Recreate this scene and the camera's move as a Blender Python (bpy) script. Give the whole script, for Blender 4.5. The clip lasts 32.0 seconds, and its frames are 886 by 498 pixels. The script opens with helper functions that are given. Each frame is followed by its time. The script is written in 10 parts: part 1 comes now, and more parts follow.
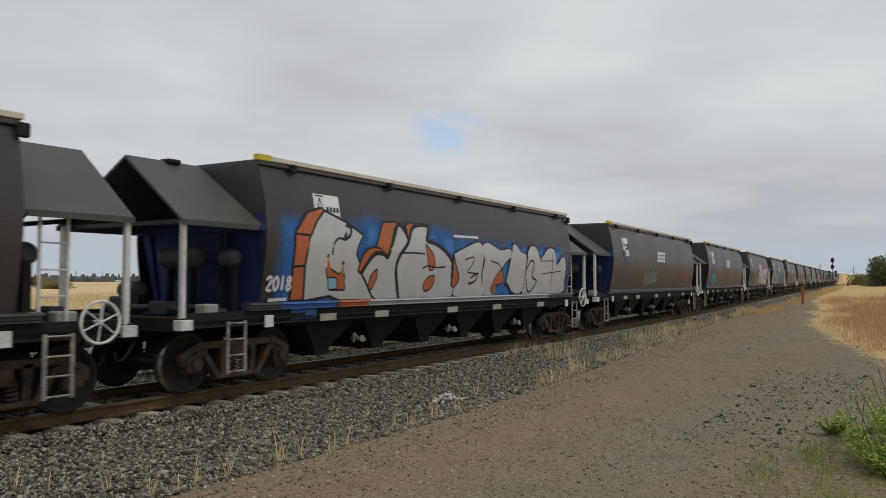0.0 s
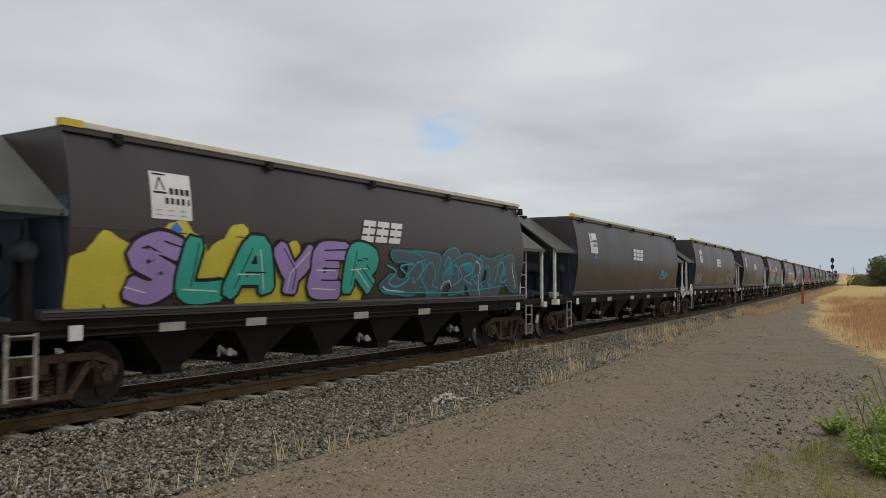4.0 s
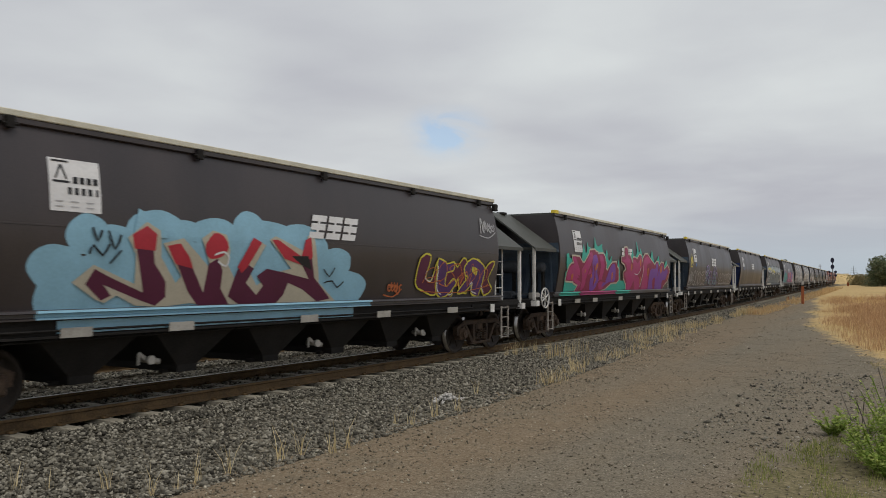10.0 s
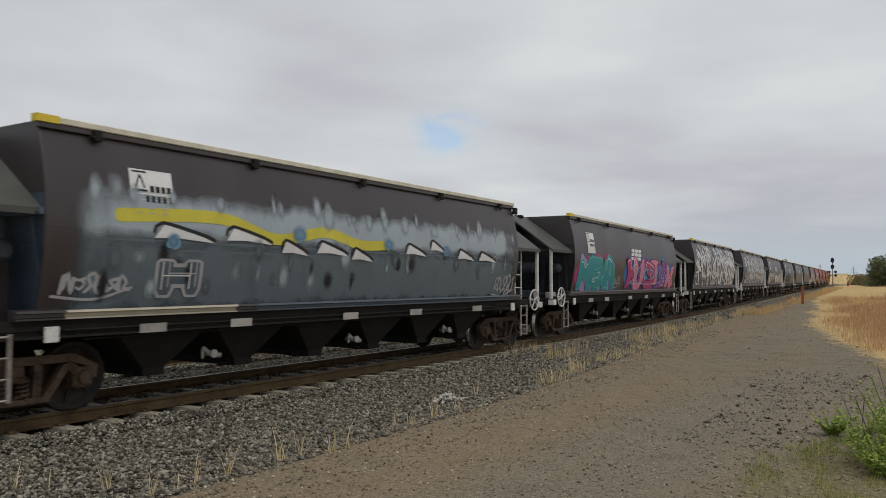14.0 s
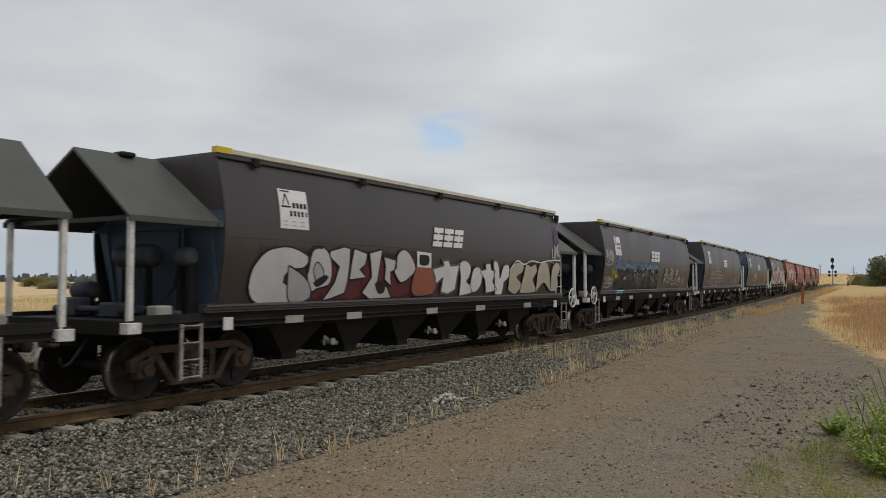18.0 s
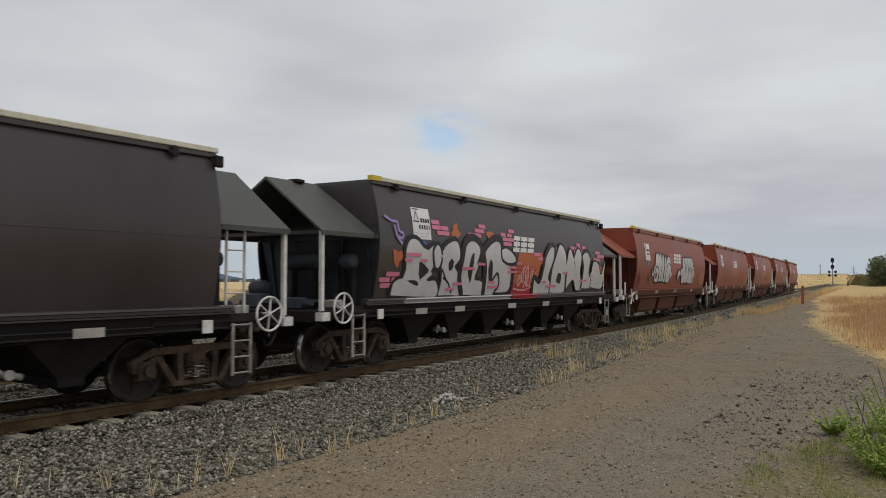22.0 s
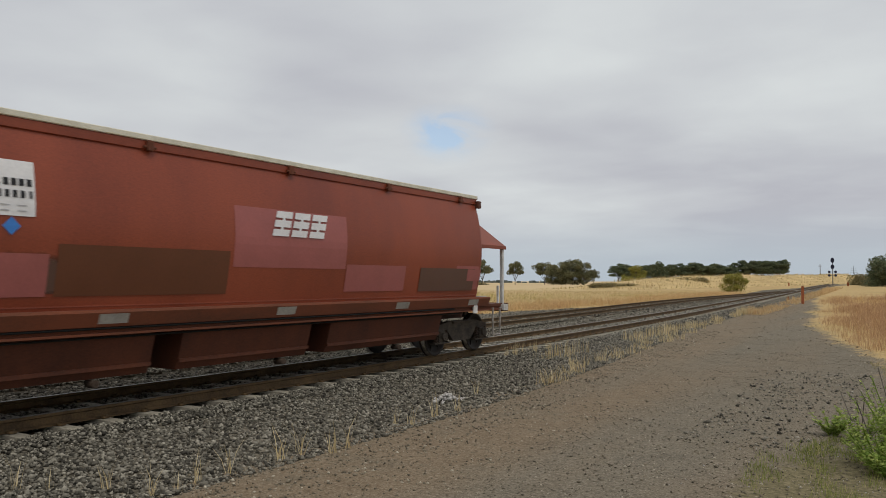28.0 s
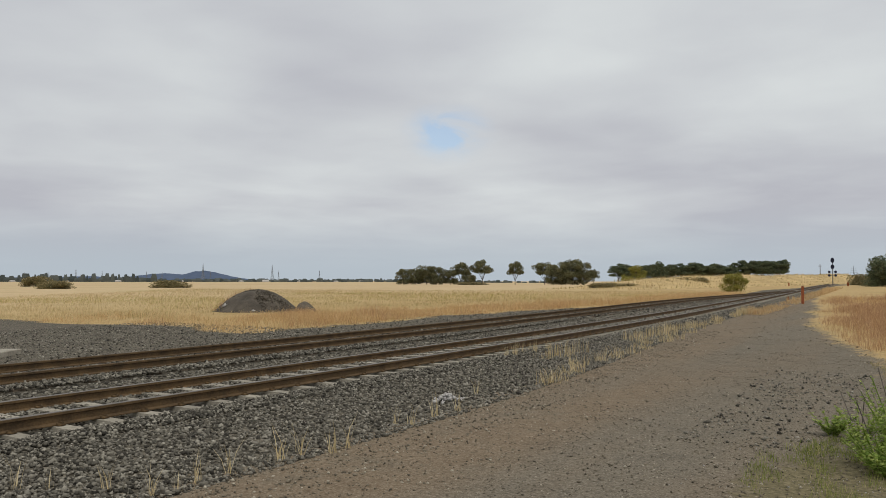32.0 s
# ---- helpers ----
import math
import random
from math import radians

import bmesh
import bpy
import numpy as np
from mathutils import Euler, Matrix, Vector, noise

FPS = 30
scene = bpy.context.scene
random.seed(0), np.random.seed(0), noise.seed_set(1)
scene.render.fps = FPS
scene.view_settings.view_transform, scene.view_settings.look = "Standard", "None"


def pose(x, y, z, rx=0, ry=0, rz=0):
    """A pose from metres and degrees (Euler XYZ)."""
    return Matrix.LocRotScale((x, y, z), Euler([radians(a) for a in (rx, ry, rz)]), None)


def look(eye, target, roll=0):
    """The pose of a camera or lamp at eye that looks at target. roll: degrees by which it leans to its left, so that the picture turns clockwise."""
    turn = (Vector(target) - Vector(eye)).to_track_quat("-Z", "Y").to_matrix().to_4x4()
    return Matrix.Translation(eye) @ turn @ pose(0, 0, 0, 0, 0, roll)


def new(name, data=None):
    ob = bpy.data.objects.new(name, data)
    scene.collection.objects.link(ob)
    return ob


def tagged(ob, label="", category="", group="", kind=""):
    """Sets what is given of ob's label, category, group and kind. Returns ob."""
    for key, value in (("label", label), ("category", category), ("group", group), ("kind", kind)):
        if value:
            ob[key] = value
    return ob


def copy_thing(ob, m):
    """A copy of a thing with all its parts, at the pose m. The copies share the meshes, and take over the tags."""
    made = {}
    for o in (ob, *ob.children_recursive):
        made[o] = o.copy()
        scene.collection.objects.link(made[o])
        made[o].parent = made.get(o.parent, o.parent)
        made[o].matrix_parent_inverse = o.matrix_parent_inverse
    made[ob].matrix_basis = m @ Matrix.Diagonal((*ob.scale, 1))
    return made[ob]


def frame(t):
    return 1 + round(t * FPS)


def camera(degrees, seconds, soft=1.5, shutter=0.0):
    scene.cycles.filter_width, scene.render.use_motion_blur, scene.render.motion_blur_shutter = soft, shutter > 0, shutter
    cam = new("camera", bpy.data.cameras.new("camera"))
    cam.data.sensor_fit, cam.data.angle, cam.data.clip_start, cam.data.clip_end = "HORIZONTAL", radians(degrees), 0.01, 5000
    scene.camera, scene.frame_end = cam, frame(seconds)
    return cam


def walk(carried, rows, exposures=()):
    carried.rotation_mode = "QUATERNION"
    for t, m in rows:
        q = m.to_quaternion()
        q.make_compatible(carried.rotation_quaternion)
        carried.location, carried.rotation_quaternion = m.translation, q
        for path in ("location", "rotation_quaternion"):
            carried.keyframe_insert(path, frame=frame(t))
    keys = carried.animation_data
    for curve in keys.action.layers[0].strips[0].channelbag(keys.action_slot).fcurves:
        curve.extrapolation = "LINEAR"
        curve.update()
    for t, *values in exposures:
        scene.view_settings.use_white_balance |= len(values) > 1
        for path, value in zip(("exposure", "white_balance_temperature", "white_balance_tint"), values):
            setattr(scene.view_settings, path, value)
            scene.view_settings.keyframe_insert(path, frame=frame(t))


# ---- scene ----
# ---------------------------------------------------------------- camera
cam = camera(59.2, 32.0, soft=0.85, shutter=0.08)
EYE = pose(0, 0, 1.62, 92.35, -0.05, 33.4)
walk(cam, [(0.0, EYE), (32.0, EYE)])

# ---------------------------------------------------------------- the line of the track
# z = 0 is the top of the rail beside the camera; s runs along the line, away from the camera
CX, K1, S1 = -9.93, 0.002838, 66.0


def line_x(s):
    c = min(max(s, 0.0), S1)
    return CX - K1 * (c * c / 2 - c ** 3 / (6 * S1)) - max(s - S1, 0.0) * K1 * S1 / 2


def line_turn(s):
    c = min(max(s, 0.0), S1)
    return K1 * (c - c * c / (2 * S1))


def line_z(s):
    c = min(max(s, 0.0), 70.0)
    return 0.00188 * c + 1.8e-5 * c * c - 9e-8 * c ** 3 + max(s - 70, 0.0) * 0.0031 + min(s, 0.0) * 0.00188


def on_line(s, off=0.0, z=0.0):
    a = line_turn(s)
    return Vector((line_x(s) + off * math.cos(a), s + off * math.sin(a), line_z(s) + z))


def side_offset(s):
    """Distance of the second track from the first; they meet at the far points."""
    d = 4.1 + 0.74 * s / 50 - 0.18 * (s / 50) ** 2
    k = min(max((s - 50) / 75, 0.0), 1.0)
    return d * (1 - k * k * (3 - 2 * k))


def travelled(t):
    return 16.4225 * t - 0.06235 * t * t + 0.0004616 * t ** 3


# ---------------------------------------------------------------- world and sun
def sky():
    w = bpy.data.worlds.new("overcast_sky")
    scene.world = w
    w.use_nodes = True
    nt = w.node_tree
    nt.nodes.clear()
    N, L = nt.nodes.new, nt.links.new

    def math_node(op, a, b=None, clamp=False):
        n = N("ShaderNodeMath")
        n.operation, n.use_clamp = op, clamp
        for i, v in enumerate((a, b)):
            if v is None:
                continue
            if isinstance(v, (int, float)):
                n.inputs[i].default_value = v
            else:
                L(v, n.inputs[i])
        return n.outputs[0]

    co = N("ShaderNodeTexCoord")
    sep = N("ShaderNodeSeparateXYZ")
    L(co.outputs["Generated"], sep.inputs[0])
    x, y, z = sep.outputs
    comb = N("ShaderNodeCombineXYZ")
    L(x, comb.inputs[0])
    L(y, comb.inputs[1])
    L(math_node("MULTIPLY", z, 2.6), comb.inputs[2])

    def cloud(scale, detail, rough, off, dist=0.4):
        mp = N("ShaderNodeMapping")
        mp.inputs["Location"].default_value = off
        L(comb.outputs[0], mp.inputs[0])
        n = N("ShaderNodeTexNoise")
        n.inputs["Scale"].default_value, n.inputs["Detail"].default_value = scale, detail
        n.inputs["Roughness"].default_value, n.inputs["Distortion"].default_value = rough, dist
        L(mp.outputs[0], n.inputs["Vector"])
        return n.outputs["Fac"]

    # the layer seen flat overhead and drawn out towards the horizon
    lift = math_node("ADD", z, 0.11)
    flat_co = N("ShaderNodeCombineXYZ")
    L(math_node("DIVIDE", x, lift), flat_co.inputs[0])
    L(math_node("DIVIDE", y, lift), flat_co.inputs[1])

    def layer(scale, detail, rough, off):
        mp = N("ShaderNodeMapping")
        mp.inputs["Location"].default_value = off
        L(flat_co.outputs[0], mp.inputs[0])
        n = N("ShaderNodeTexNoise")
        n.inputs["Scale"].default_value, n.inputs["Detail"].default_value = scale, detail
        n.inputs["Roughness"].default_value, n.inputs["Distortion"].default_value = rough, 0.3
        L(mp.outputs[0], n.inputs["Vector"])
        return n.outputs["Fac"]

    big = cloud(2.0, 2, 0.4, (3.1, 1.7, 0.4))
    sheet_ = layer(0.55, 4, 0.5, (2.3, 0.6, 0))
    wisps = layer(2.1, 5, 0.55, (0.7, 4.1, 0))
    tone = math_node("ADD", math_node("ADD", math_node("MULTIPLY", big, 0.52), math_node("MULTIPLY", sheet_, 0.38)), math_node("MULTIPLY", math_node("ADD", wisps, -0.5), 0.11))
    # the cloud is thinner and brighter to the north-west
    to = N("ShaderNodeVectorMath")
    to.operation = "DISTANCE"
    L(co.outputs["Generated"], to.inputs[0])
    to.inputs[1].default_value = (Matrix.Rotation(radians(16.0), 3, "Z") @ Vector((0, 1, 0.24))).normalized()
    lobe = N("ShaderNodeMapRange")
    lobe.interpolation_type = "SMOOTHSTEP"
    lobe.inputs["From Min"].default_value, lobe.inputs["From Max"].default_value = 0.0, 0.62
    lobe.inputs["To Min"].default_value, lobe.inputs["To Max"].default_value = 0.10, -0.035
    L(to.outputs["Value"], lobe.inputs["Value"])
    tone = math_node("ADD", tone, lobe.outputs[0])
    ramp = N("ShaderNodeValToRGB")
    L(tone, ramp.inputs[0])
    e = ramp.color_ramp.elements
    e[0].position, e[0].color = 0.375, (0.475, 0.485, 0.53, 1)
    e[1].position, e[1].color = 0.605, (0.715, 0.750, 0.750, 1)
    # towards the horizon the cloud layer turns into a blue-grey band
    low = N("ShaderNodeMapRange")
    low.inputs["From Min"].default_value, low.inputs["From Max"].default_value = 0.0, 0.10
    low.interpolation_type = "SMOOTHSTEP"
    L(z, low.inputs["Value"])
    haze = N("ShaderNodeMix")
    haze.data_type = "RGBA"
    L(low.outputs[0], haze.inputs["Factor"])
    haze.inputs["A"].default_value = (0.455, 0.515, 0.57, 1)
    L(ramp.outputs[0], haze.inputs["B"])
    clouds = N("ShaderNodeBackground")
    L(haze.outputs["Result"], clouds.inputs[0])
    clouds.inputs[1].default_value = 1.0
    # one thin place in the cloud through which blue sky shows
    off = N("ShaderNodeVectorMath")
    off.operation = "SUBTRACT"
    L(co.outputs["Generated"], off.inputs[0])
    off.inputs[1].default_value = (Matrix.Rotation(radians(33.0), 3, "Z") @ Vector((0, 1, 0.192))).normalized()
    flat = N("ShaderNodeVectorMath")
    flat.operation = "MULTIPLY"
    L(off.outputs[0], flat.inputs[0])
    flat.inputs[1].default_value = (1, 1, 1.5)
    gap = N("ShaderNodeVectorMath")
    gap.operation = "LENGTH"
    L(flat.outputs[0], gap.inputs[0])
    near = N("ShaderNodeMapRange")
    near.inputs["From Min"].default_value, near.inputs["From Max"].default_value = 0.0, 0.07
    near.inputs["To Min"].default_value, near.inputs["To Max"].default_value = 1.0, 0.0
    L(gap.outputs["Value"], near.inputs["Value"])
    thin = math_node("MULTIPLY", math_node("ADD", math_node("MULTIPLY", cloud(11.0, 5, 0.55, (1.4, 3.2, 0.7), 0.6), 3.4), -0.85, True), near.outputs[0])
    blue = N("ShaderNodeTexSky")
    blue.sky_type, blue.sun_disc = "NISHITA", False
    blue.sun_elevation, blue.sun_rotation = radians(64), radians(112)
    clear = N("ShaderNodeBackground")
    L(blue.outputs[0], clear.inputs[0])
    clear.inputs[1].default_value = 0.15
    mix = N("ShaderNodeMixShader")
    L(math_node("MULTIPLY", math_node("MULTIPLY", math_node("MULTIPLY", thin, thin), 2.6, True), 0.7), mix.inputs[0])
    L(clouds.outputs[0], mix.inputs[1])
    L(clear.outputs[0], mix.inputs[2])
    out = N("ShaderNodeOutputWorld")
    L(mix.outputs[0], out.inputs[0])


sky()
sun = new("sun", bpy.data.lights.new("sun", "SUN"))
sun.data.energy, sun.data.angle, sun.data.color = 1.3, radians(22), (1.0, 0.96, 0.9)
sun.matrix_world = look((20, 22, 45), (0, 30, 0))


# ---------------------------------------------------------------- materials
def material(name, a, b, scale=3.0, rough=0.7, metal=0.0, bump=0.2, fine=40.0, vary=0.15, spec=0.4, streak=None):
    """Two tones mixed by a broad and a fine noise, with relief, wear and a small change from piece to piece."""
    m = bpy.data.materials.new(name)
    m.use_nodes = True
    nt = m.node_tree
    N, L = nt.nodes.new, nt.links.new
    p = nt.nodes["Principled BSDF"]
    co = N("ShaderNodeTexCoord")
    src = co.outputs["Object"]
    if streak:
        mp = N("ShaderNodeMapping")
        mp.inputs["Scale"].default_value = streak
        L(src, mp.inputs[0])
        src = mp.outputs[0]
    n1, n2 = N("ShaderNodeTexNoise"), N("ShaderNodeTexNoise")
    for n, sc in ((n1, scale), (n2, fine)):
        n.inputs["Scale"].default_value, n.inputs["Detail"].default_value = sc, 5
        L(src if n is n1 else co.outputs["Object"], n.inputs["Vector"])
    add = N("ShaderNodeMath")
    add.operation = "MULTIPLY_ADD"
    L(n2.outputs["Fac"], add.inputs[0])
    add.inputs[1].default_value = 0.45
    half = N("ShaderNodeMath")
    half.operation = "MULTIPLY"
    L(n1.outputs["Fac"], half.inputs[0])
    half.inputs[1].default_value = 0.6
    L(half.outputs[0], add.inputs[2])
    ramp = N("ShaderNodeValToRGB")
    L(add.outputs[0], ramp.inputs[0])
    ramp.color_ramp.elements[0].position, ramp.color_ramp.elements[0].color = 0.38, (*a, 1)
    ramp.color_ramp.elements[1].position, ramp.color_ramp.elements[1].color = 0.66, (*b, 1)
    info, hsv = N("ShaderNodeObjectInfo"), N("ShaderNodeHueSaturation")
    rng = N("ShaderNodeMapRange")
    rng.inputs["To Min"].default_value, rng.inputs["To Max"].default_value = 1 - vary, 1 + vary
    L(info.outputs["Random"], rng.inputs["Value"])
    L(rng.outputs[0], hsv.inputs["Value"])
    L(ramp.outputs[0], hsv.inputs["Color"])
    L(hsv.outputs[0], p.inputs["Base Color"])
    rr = N("ShaderNodeMapRange")
    rr.inputs["To Min"].default_value, rr.inputs["To Max"].default_value = max(rough - 0.15, 0.05), min(rough + 0.15, 1)
    L(n1.outputs["Fac"], rr.inputs["Value"])
    L(rr.outputs[0], p.inputs["Roughness"])
    p.inputs["Metallic"].default_value = metal
    p.inputs["Specular IOR Level"].default_value = spec
    if bump:
        bm_ = N("ShaderNodeBump")
        bm_.inputs["Strength"].default_value, bm_.inputs["Distance"].default_value = bump, 0.01
        L(n2.outputs["Fac"], bm_.inputs["Height"])
        L(bm_.outputs[0], p.inputs["Normal"])
    return m


M = {}
M["charcoal"] = material("charcoal_paint", (0.022, 0.0165, 0.0170), (0.046, 0.0355, 0.0360), 1.2, 0.40, bump=0.05, fine=60, vary=0.12, spec=0.7, streak=(1, 1, 0.35))
M["red"] = material("red_oxide_paint", (0.150, 0.028, 0.0115), (0.262, 0.056, 0.023), 0.9, 0.46, bump=0.05, fine=50, vary=0.1, spec=0.45, streak=(1, 1, 0.3))
M["end_blue"] = material("faded_blue_paint", (0.055, 0.085, 0.130), (0.115, 0.155, 0.20), 1.5, 0.6, vary=0.15)
M["end_royal"] = material("royal_blue_paint", (0.020, 0.036, 0.13), (0.045, 0.075, 0.22), 1.5, 0.6, vary=0.15)
M["end_dark"] = material("sooty_grey_end_paint", (0.030, 0.034, 0.040), (0.075, 0.080, 0.090), 1.5, 0.6, vary=0.15)
M["red_sill"] = material("grimy_red_brown_sill", (0.085, 0.033, 0.016), (0.185, 0.052, 0.022), 2.5, 0.75, vary=0.2, streak=(1, 0.3, 1))
M["end_red"] = material("dull_red_end_paint", (0.10, 0.024, 0.015), (0.18, 0.045, 0.028), 1.5, 0.6, vary=0.15)
M["canopy"] = material("olive_grey_paint", (0.055, 0.058, 0.050), (0.085, 0.088, 0.078), 2.0, 0.6, bump=0.08, vary=0.15)
M["canopy_red"] = material("red_canopy_paint", (0.19, 0.048, 0.026), (0.26, 0.072, 0.042), 2.0, 0.6, bump=0.08, vary=0.1)
M["cream"] = material("cream_coaming_paint", (0.50, 0.48, 0.38), (0.68, 0.66, 0.55), 4.0, 0.6, vary=0.06)
M["yellow"] = material("yellow_mark_paint", (0.55, 0.42, 0.03), (0.7, 0.55, 0.06), 5.0, 0.6, vary=0.1)
M["white"] = material("worn_white_paint", (0.45, 0.44, 0.41), (0.72, 0.71, 0.68), 6.0, 0.6, vary=0.08)
M["under"] = material("grimy_black_steel", (0.008, 0.0075, 0.007), (0.022, 0.0195, 0.0175), 3.0, 0.75, vary=0.2, spec=0.25)
M["red_under"] = material("grimy_red_steel", (0.062, 0.018, 0.008), (0.130, 0.038, 0.016), 2.0, 0.7, vary=0.15, streak=(1, 1, 0.4))
M["tank"] = material("dusty_blue_grey_tank_paint", (0.030, 0.036, 0.045), (0.075, 0.085, 0.10), 3.0, 0.6, vary=0.3)
M["bogie"] = material("rusty_brown_cast_steel", (0.028, 0.018, 0.012), (0.120, 0.078, 0.050), 5.0, 0.8, bump=0.4, vary=0.25)
M["bogie_grey"] = material("dusty_grey_cast_steel", (0.020, 0.016, 0.012), (0.090, 0.072, 0.054), 5.0, 0.8, bump=0.4, vary=0.25)
M["wheel"] = material("worn_wheel_steel", (0.014, 0.011, 0.009), (0.045, 0.034, 0.026), 6.0, 0.65, metal=0.2, vary=0.15)
M["tread"] = material("polished_tread_steel", (0.35, 0.34, 0.33), (0.5, 0.49, 0.47), 6.0, 0.3, metal=1.0, vary=0.05)
M["ladder"] = material("dirty_ladder_paint", (0.14, 0.12, 0.10), (0.36, 0.33, 0.29), 8.0, 0.7, vary=0.2)
M["plate"] = material("card_plate_paint", (0.26, 0.25, 0.22), (0.42, 0.40, 0.36), 4.0, 0.5, vary=0.1)
M["rail"] = material("rusty_rail_steel", (0.062, 0.038, 0.016), (0.150, 0.094, 0.042), 4.0, 0.85, bump=0.3, vary=0.1)
M["railtop"] = material("polished_rail_head", (0.12, 0.10, 0.08), (0.22, 0.19, 0.155), 6.0, 0.45, metal=0.5, bump=0.05, vary=0.05)
M["concrete"] = material("pale_sleeper_concrete", (0.24, 0.215, 0.165), (0.42, 0.38, 0.30), 6.0, 0.9, bump=0.3, vary=0.15)
M["timber"] = material("weathered_sleeper_timber", (0.09, 0.07, 0.05), (0.24, 0.19, 0.14), 6.0, 0.9, bump=0.4, vary=0.3)


# ---------------------------------------------------------------- mesh helpers
def box(bm, x0, x1, y0, y1, z0, z1, bevel=0.0):
    vs = [bm.verts.new((x, y, z)) for x in (x0, x1) for y in (y0, y1) for z in (z0, z1)]
    fs = [bm.faces.new([vs[i] for i in f]) for f in ((0, 1, 3, 2), (4, 6, 7, 5), (0, 4, 5, 1), (2, 3, 7, 6), (0, 2, 6, 4), (1, 5, 7, 3))]
    if bevel:
        es = {e for f in fs for e in f.edges}
        bmesh.ops.bevel(bm, geom=list(es), offset=bevel, segments=1, affect="EDGES")


def bar(bm, p, q, w, h=None, seg=0):
    """A bar from p to q: a round one of radius w with seg sides, or a square one w by h."""
    p, q = Vector(p), Vector(q)
    d = (q - p).normalized()
    side = d.cross(Vector((0, 0, 1)))
    if side.length < 1e-3:
        side = Vector((1, 0, 0))
    side.normalize()
    top = side.cross(d)
    if seg:
        ring = [side * (w * math.cos(a)) + top * (w * math.sin(a)) for a in (2 * math.pi * i / seg for i in range(seg))]
    else:
        h = h or w
        ring = [side * (a * w / 2) + top * (b * h / 2) for a, b in ((-1, -1), (1, -1), (1, 1), (-1, 1))]
    a = [bm.verts.new(p + r) for r in ring]
    b = [bm.verts.new(q + r) for r in ring]
    n = len(ring)
    for i in range(n):
        f = bm.faces.new((a[i], a[(i + 1) % n], b[(i + 1) % n], b[i]))
        f.smooth = seg > 6
    bm.faces.new(a[::-1])
    bm.faces.new(b)


def prism(bm, outline, lo, hi, axis=0):
    """A flat outline (u, v) drawn out along one axis: 0 = x (outline is y, z), 1 = y (outline is x, z), 2 = z."""
    def at(u, v, k):
        return ((k, u, v), (u, k, v), (u, v, k))[axis]
    a = [bm.verts.new(at(u, v, lo)) for u, v in outline]
    b = [bm.verts.new(at(u, v, hi)) for u, v in outline]
    n = len(a)
    for i in range(n):
        bm.faces.new((a[i], a[(i + 1) % n], b[(i + 1) % n], b[i]))
    bm.faces.new(a[::-1])
    bm.faces.new(b)


def turned(bm, profile, seg, axis_x=True, smooth=True):
    """Rings (along, radius) turned round the x axis."""
    rings = []
    for u, r in profile:
        rings.append([bm.verts.new((u, r * math.cos(2 * math.pi * i / seg), r * math.sin(2 * math.pi * i / seg))) for i in range(seg)])
    for a, b in zip(rings, rings[1:]):
        for i in range(seg):
            bm.faces.new((a[i], a[(i + 1) % seg], b[(i + 1) % seg], b[i])).smooth = smooth
    bm.faces.new(rings[0][::-1])
    bm.faces.new(rings[-1])


def mesh_of(name, bm, mat):
    bmesh.ops.recalc_face_normals(bm, faces=bm.faces)
    me = bpy.data.meshes.new(name)
    bm.to_mesh(me)
    bm.free()
    if mat:
        me.materials.append(mat)
    return me


def part(name, bm, mat, parent=None, label="", loc=None):
    me = bm if isinstance(bm, bpy.types.Mesh) else mesh_of(name, bm, mat)
    ob = new(name, me)
    ob.parent = parent
    if loc is not None:
        ob.location = loc
    if label:
        ob["label"] = label
    return ob


def raw_mesh(name, verts, faces, mats, index=None, smooth=False):
    me = bpy.data.meshes.new(name)
    me.from_pydata(verts, [], faces)
    for m in mats if isinstance(mats, (list, tuple)) else [mats]:
        me.materials.append(m)
    if index is not None:
        me.polygons.foreach_set("material_index", index)
    if smooth:
        me.polygons.foreach_set("use_smooth", [True] * len(me.polygons))
    me.update()
    return me


B = bmesh.new


# ---------------------------------------------------------------- ground
def toe(s):
    """Offset of the foot of the track stone on the road side."""
    return float(np.interp(s, (10, 16, 23, 35), (3.8, 3.4, 2.8, 2.3)))


def verge_x(s):
    """Where the dirt road ends and the verge begins."""
    return float(np.interp(s, (8, 11, 14, 16, 18, 21, 25, 29, 36, 62, 108, 206), (1.2, 0.8, 0.1, -0.5, -1.0, -1.6, -2.6, -3.5, -5.0, -8.6, -14.6, -27.2)))


def field_x(s):
    """Where the dry grass of the field begins beyond the siding."""
    if s < 19.6:
        return -80.0
    return float(np.interp(s, (19.6, 24, 30, 35, 60, 90, 140), (-21.8, -21.9, -22.4, -23.05, line_x(60) - side_offset(60) - 2.6, line_x(90) - side_offset(90) - 2.4, line_x(140) - 7.0)))


def field_s(x):
    return float(np.interp(x, (-60, -40, -33, -31, -27, -25.5, -24, -22), (21.0, 20.3, 19.4, 21.0, 21.7, 20.8, 19.8, 19.6)))


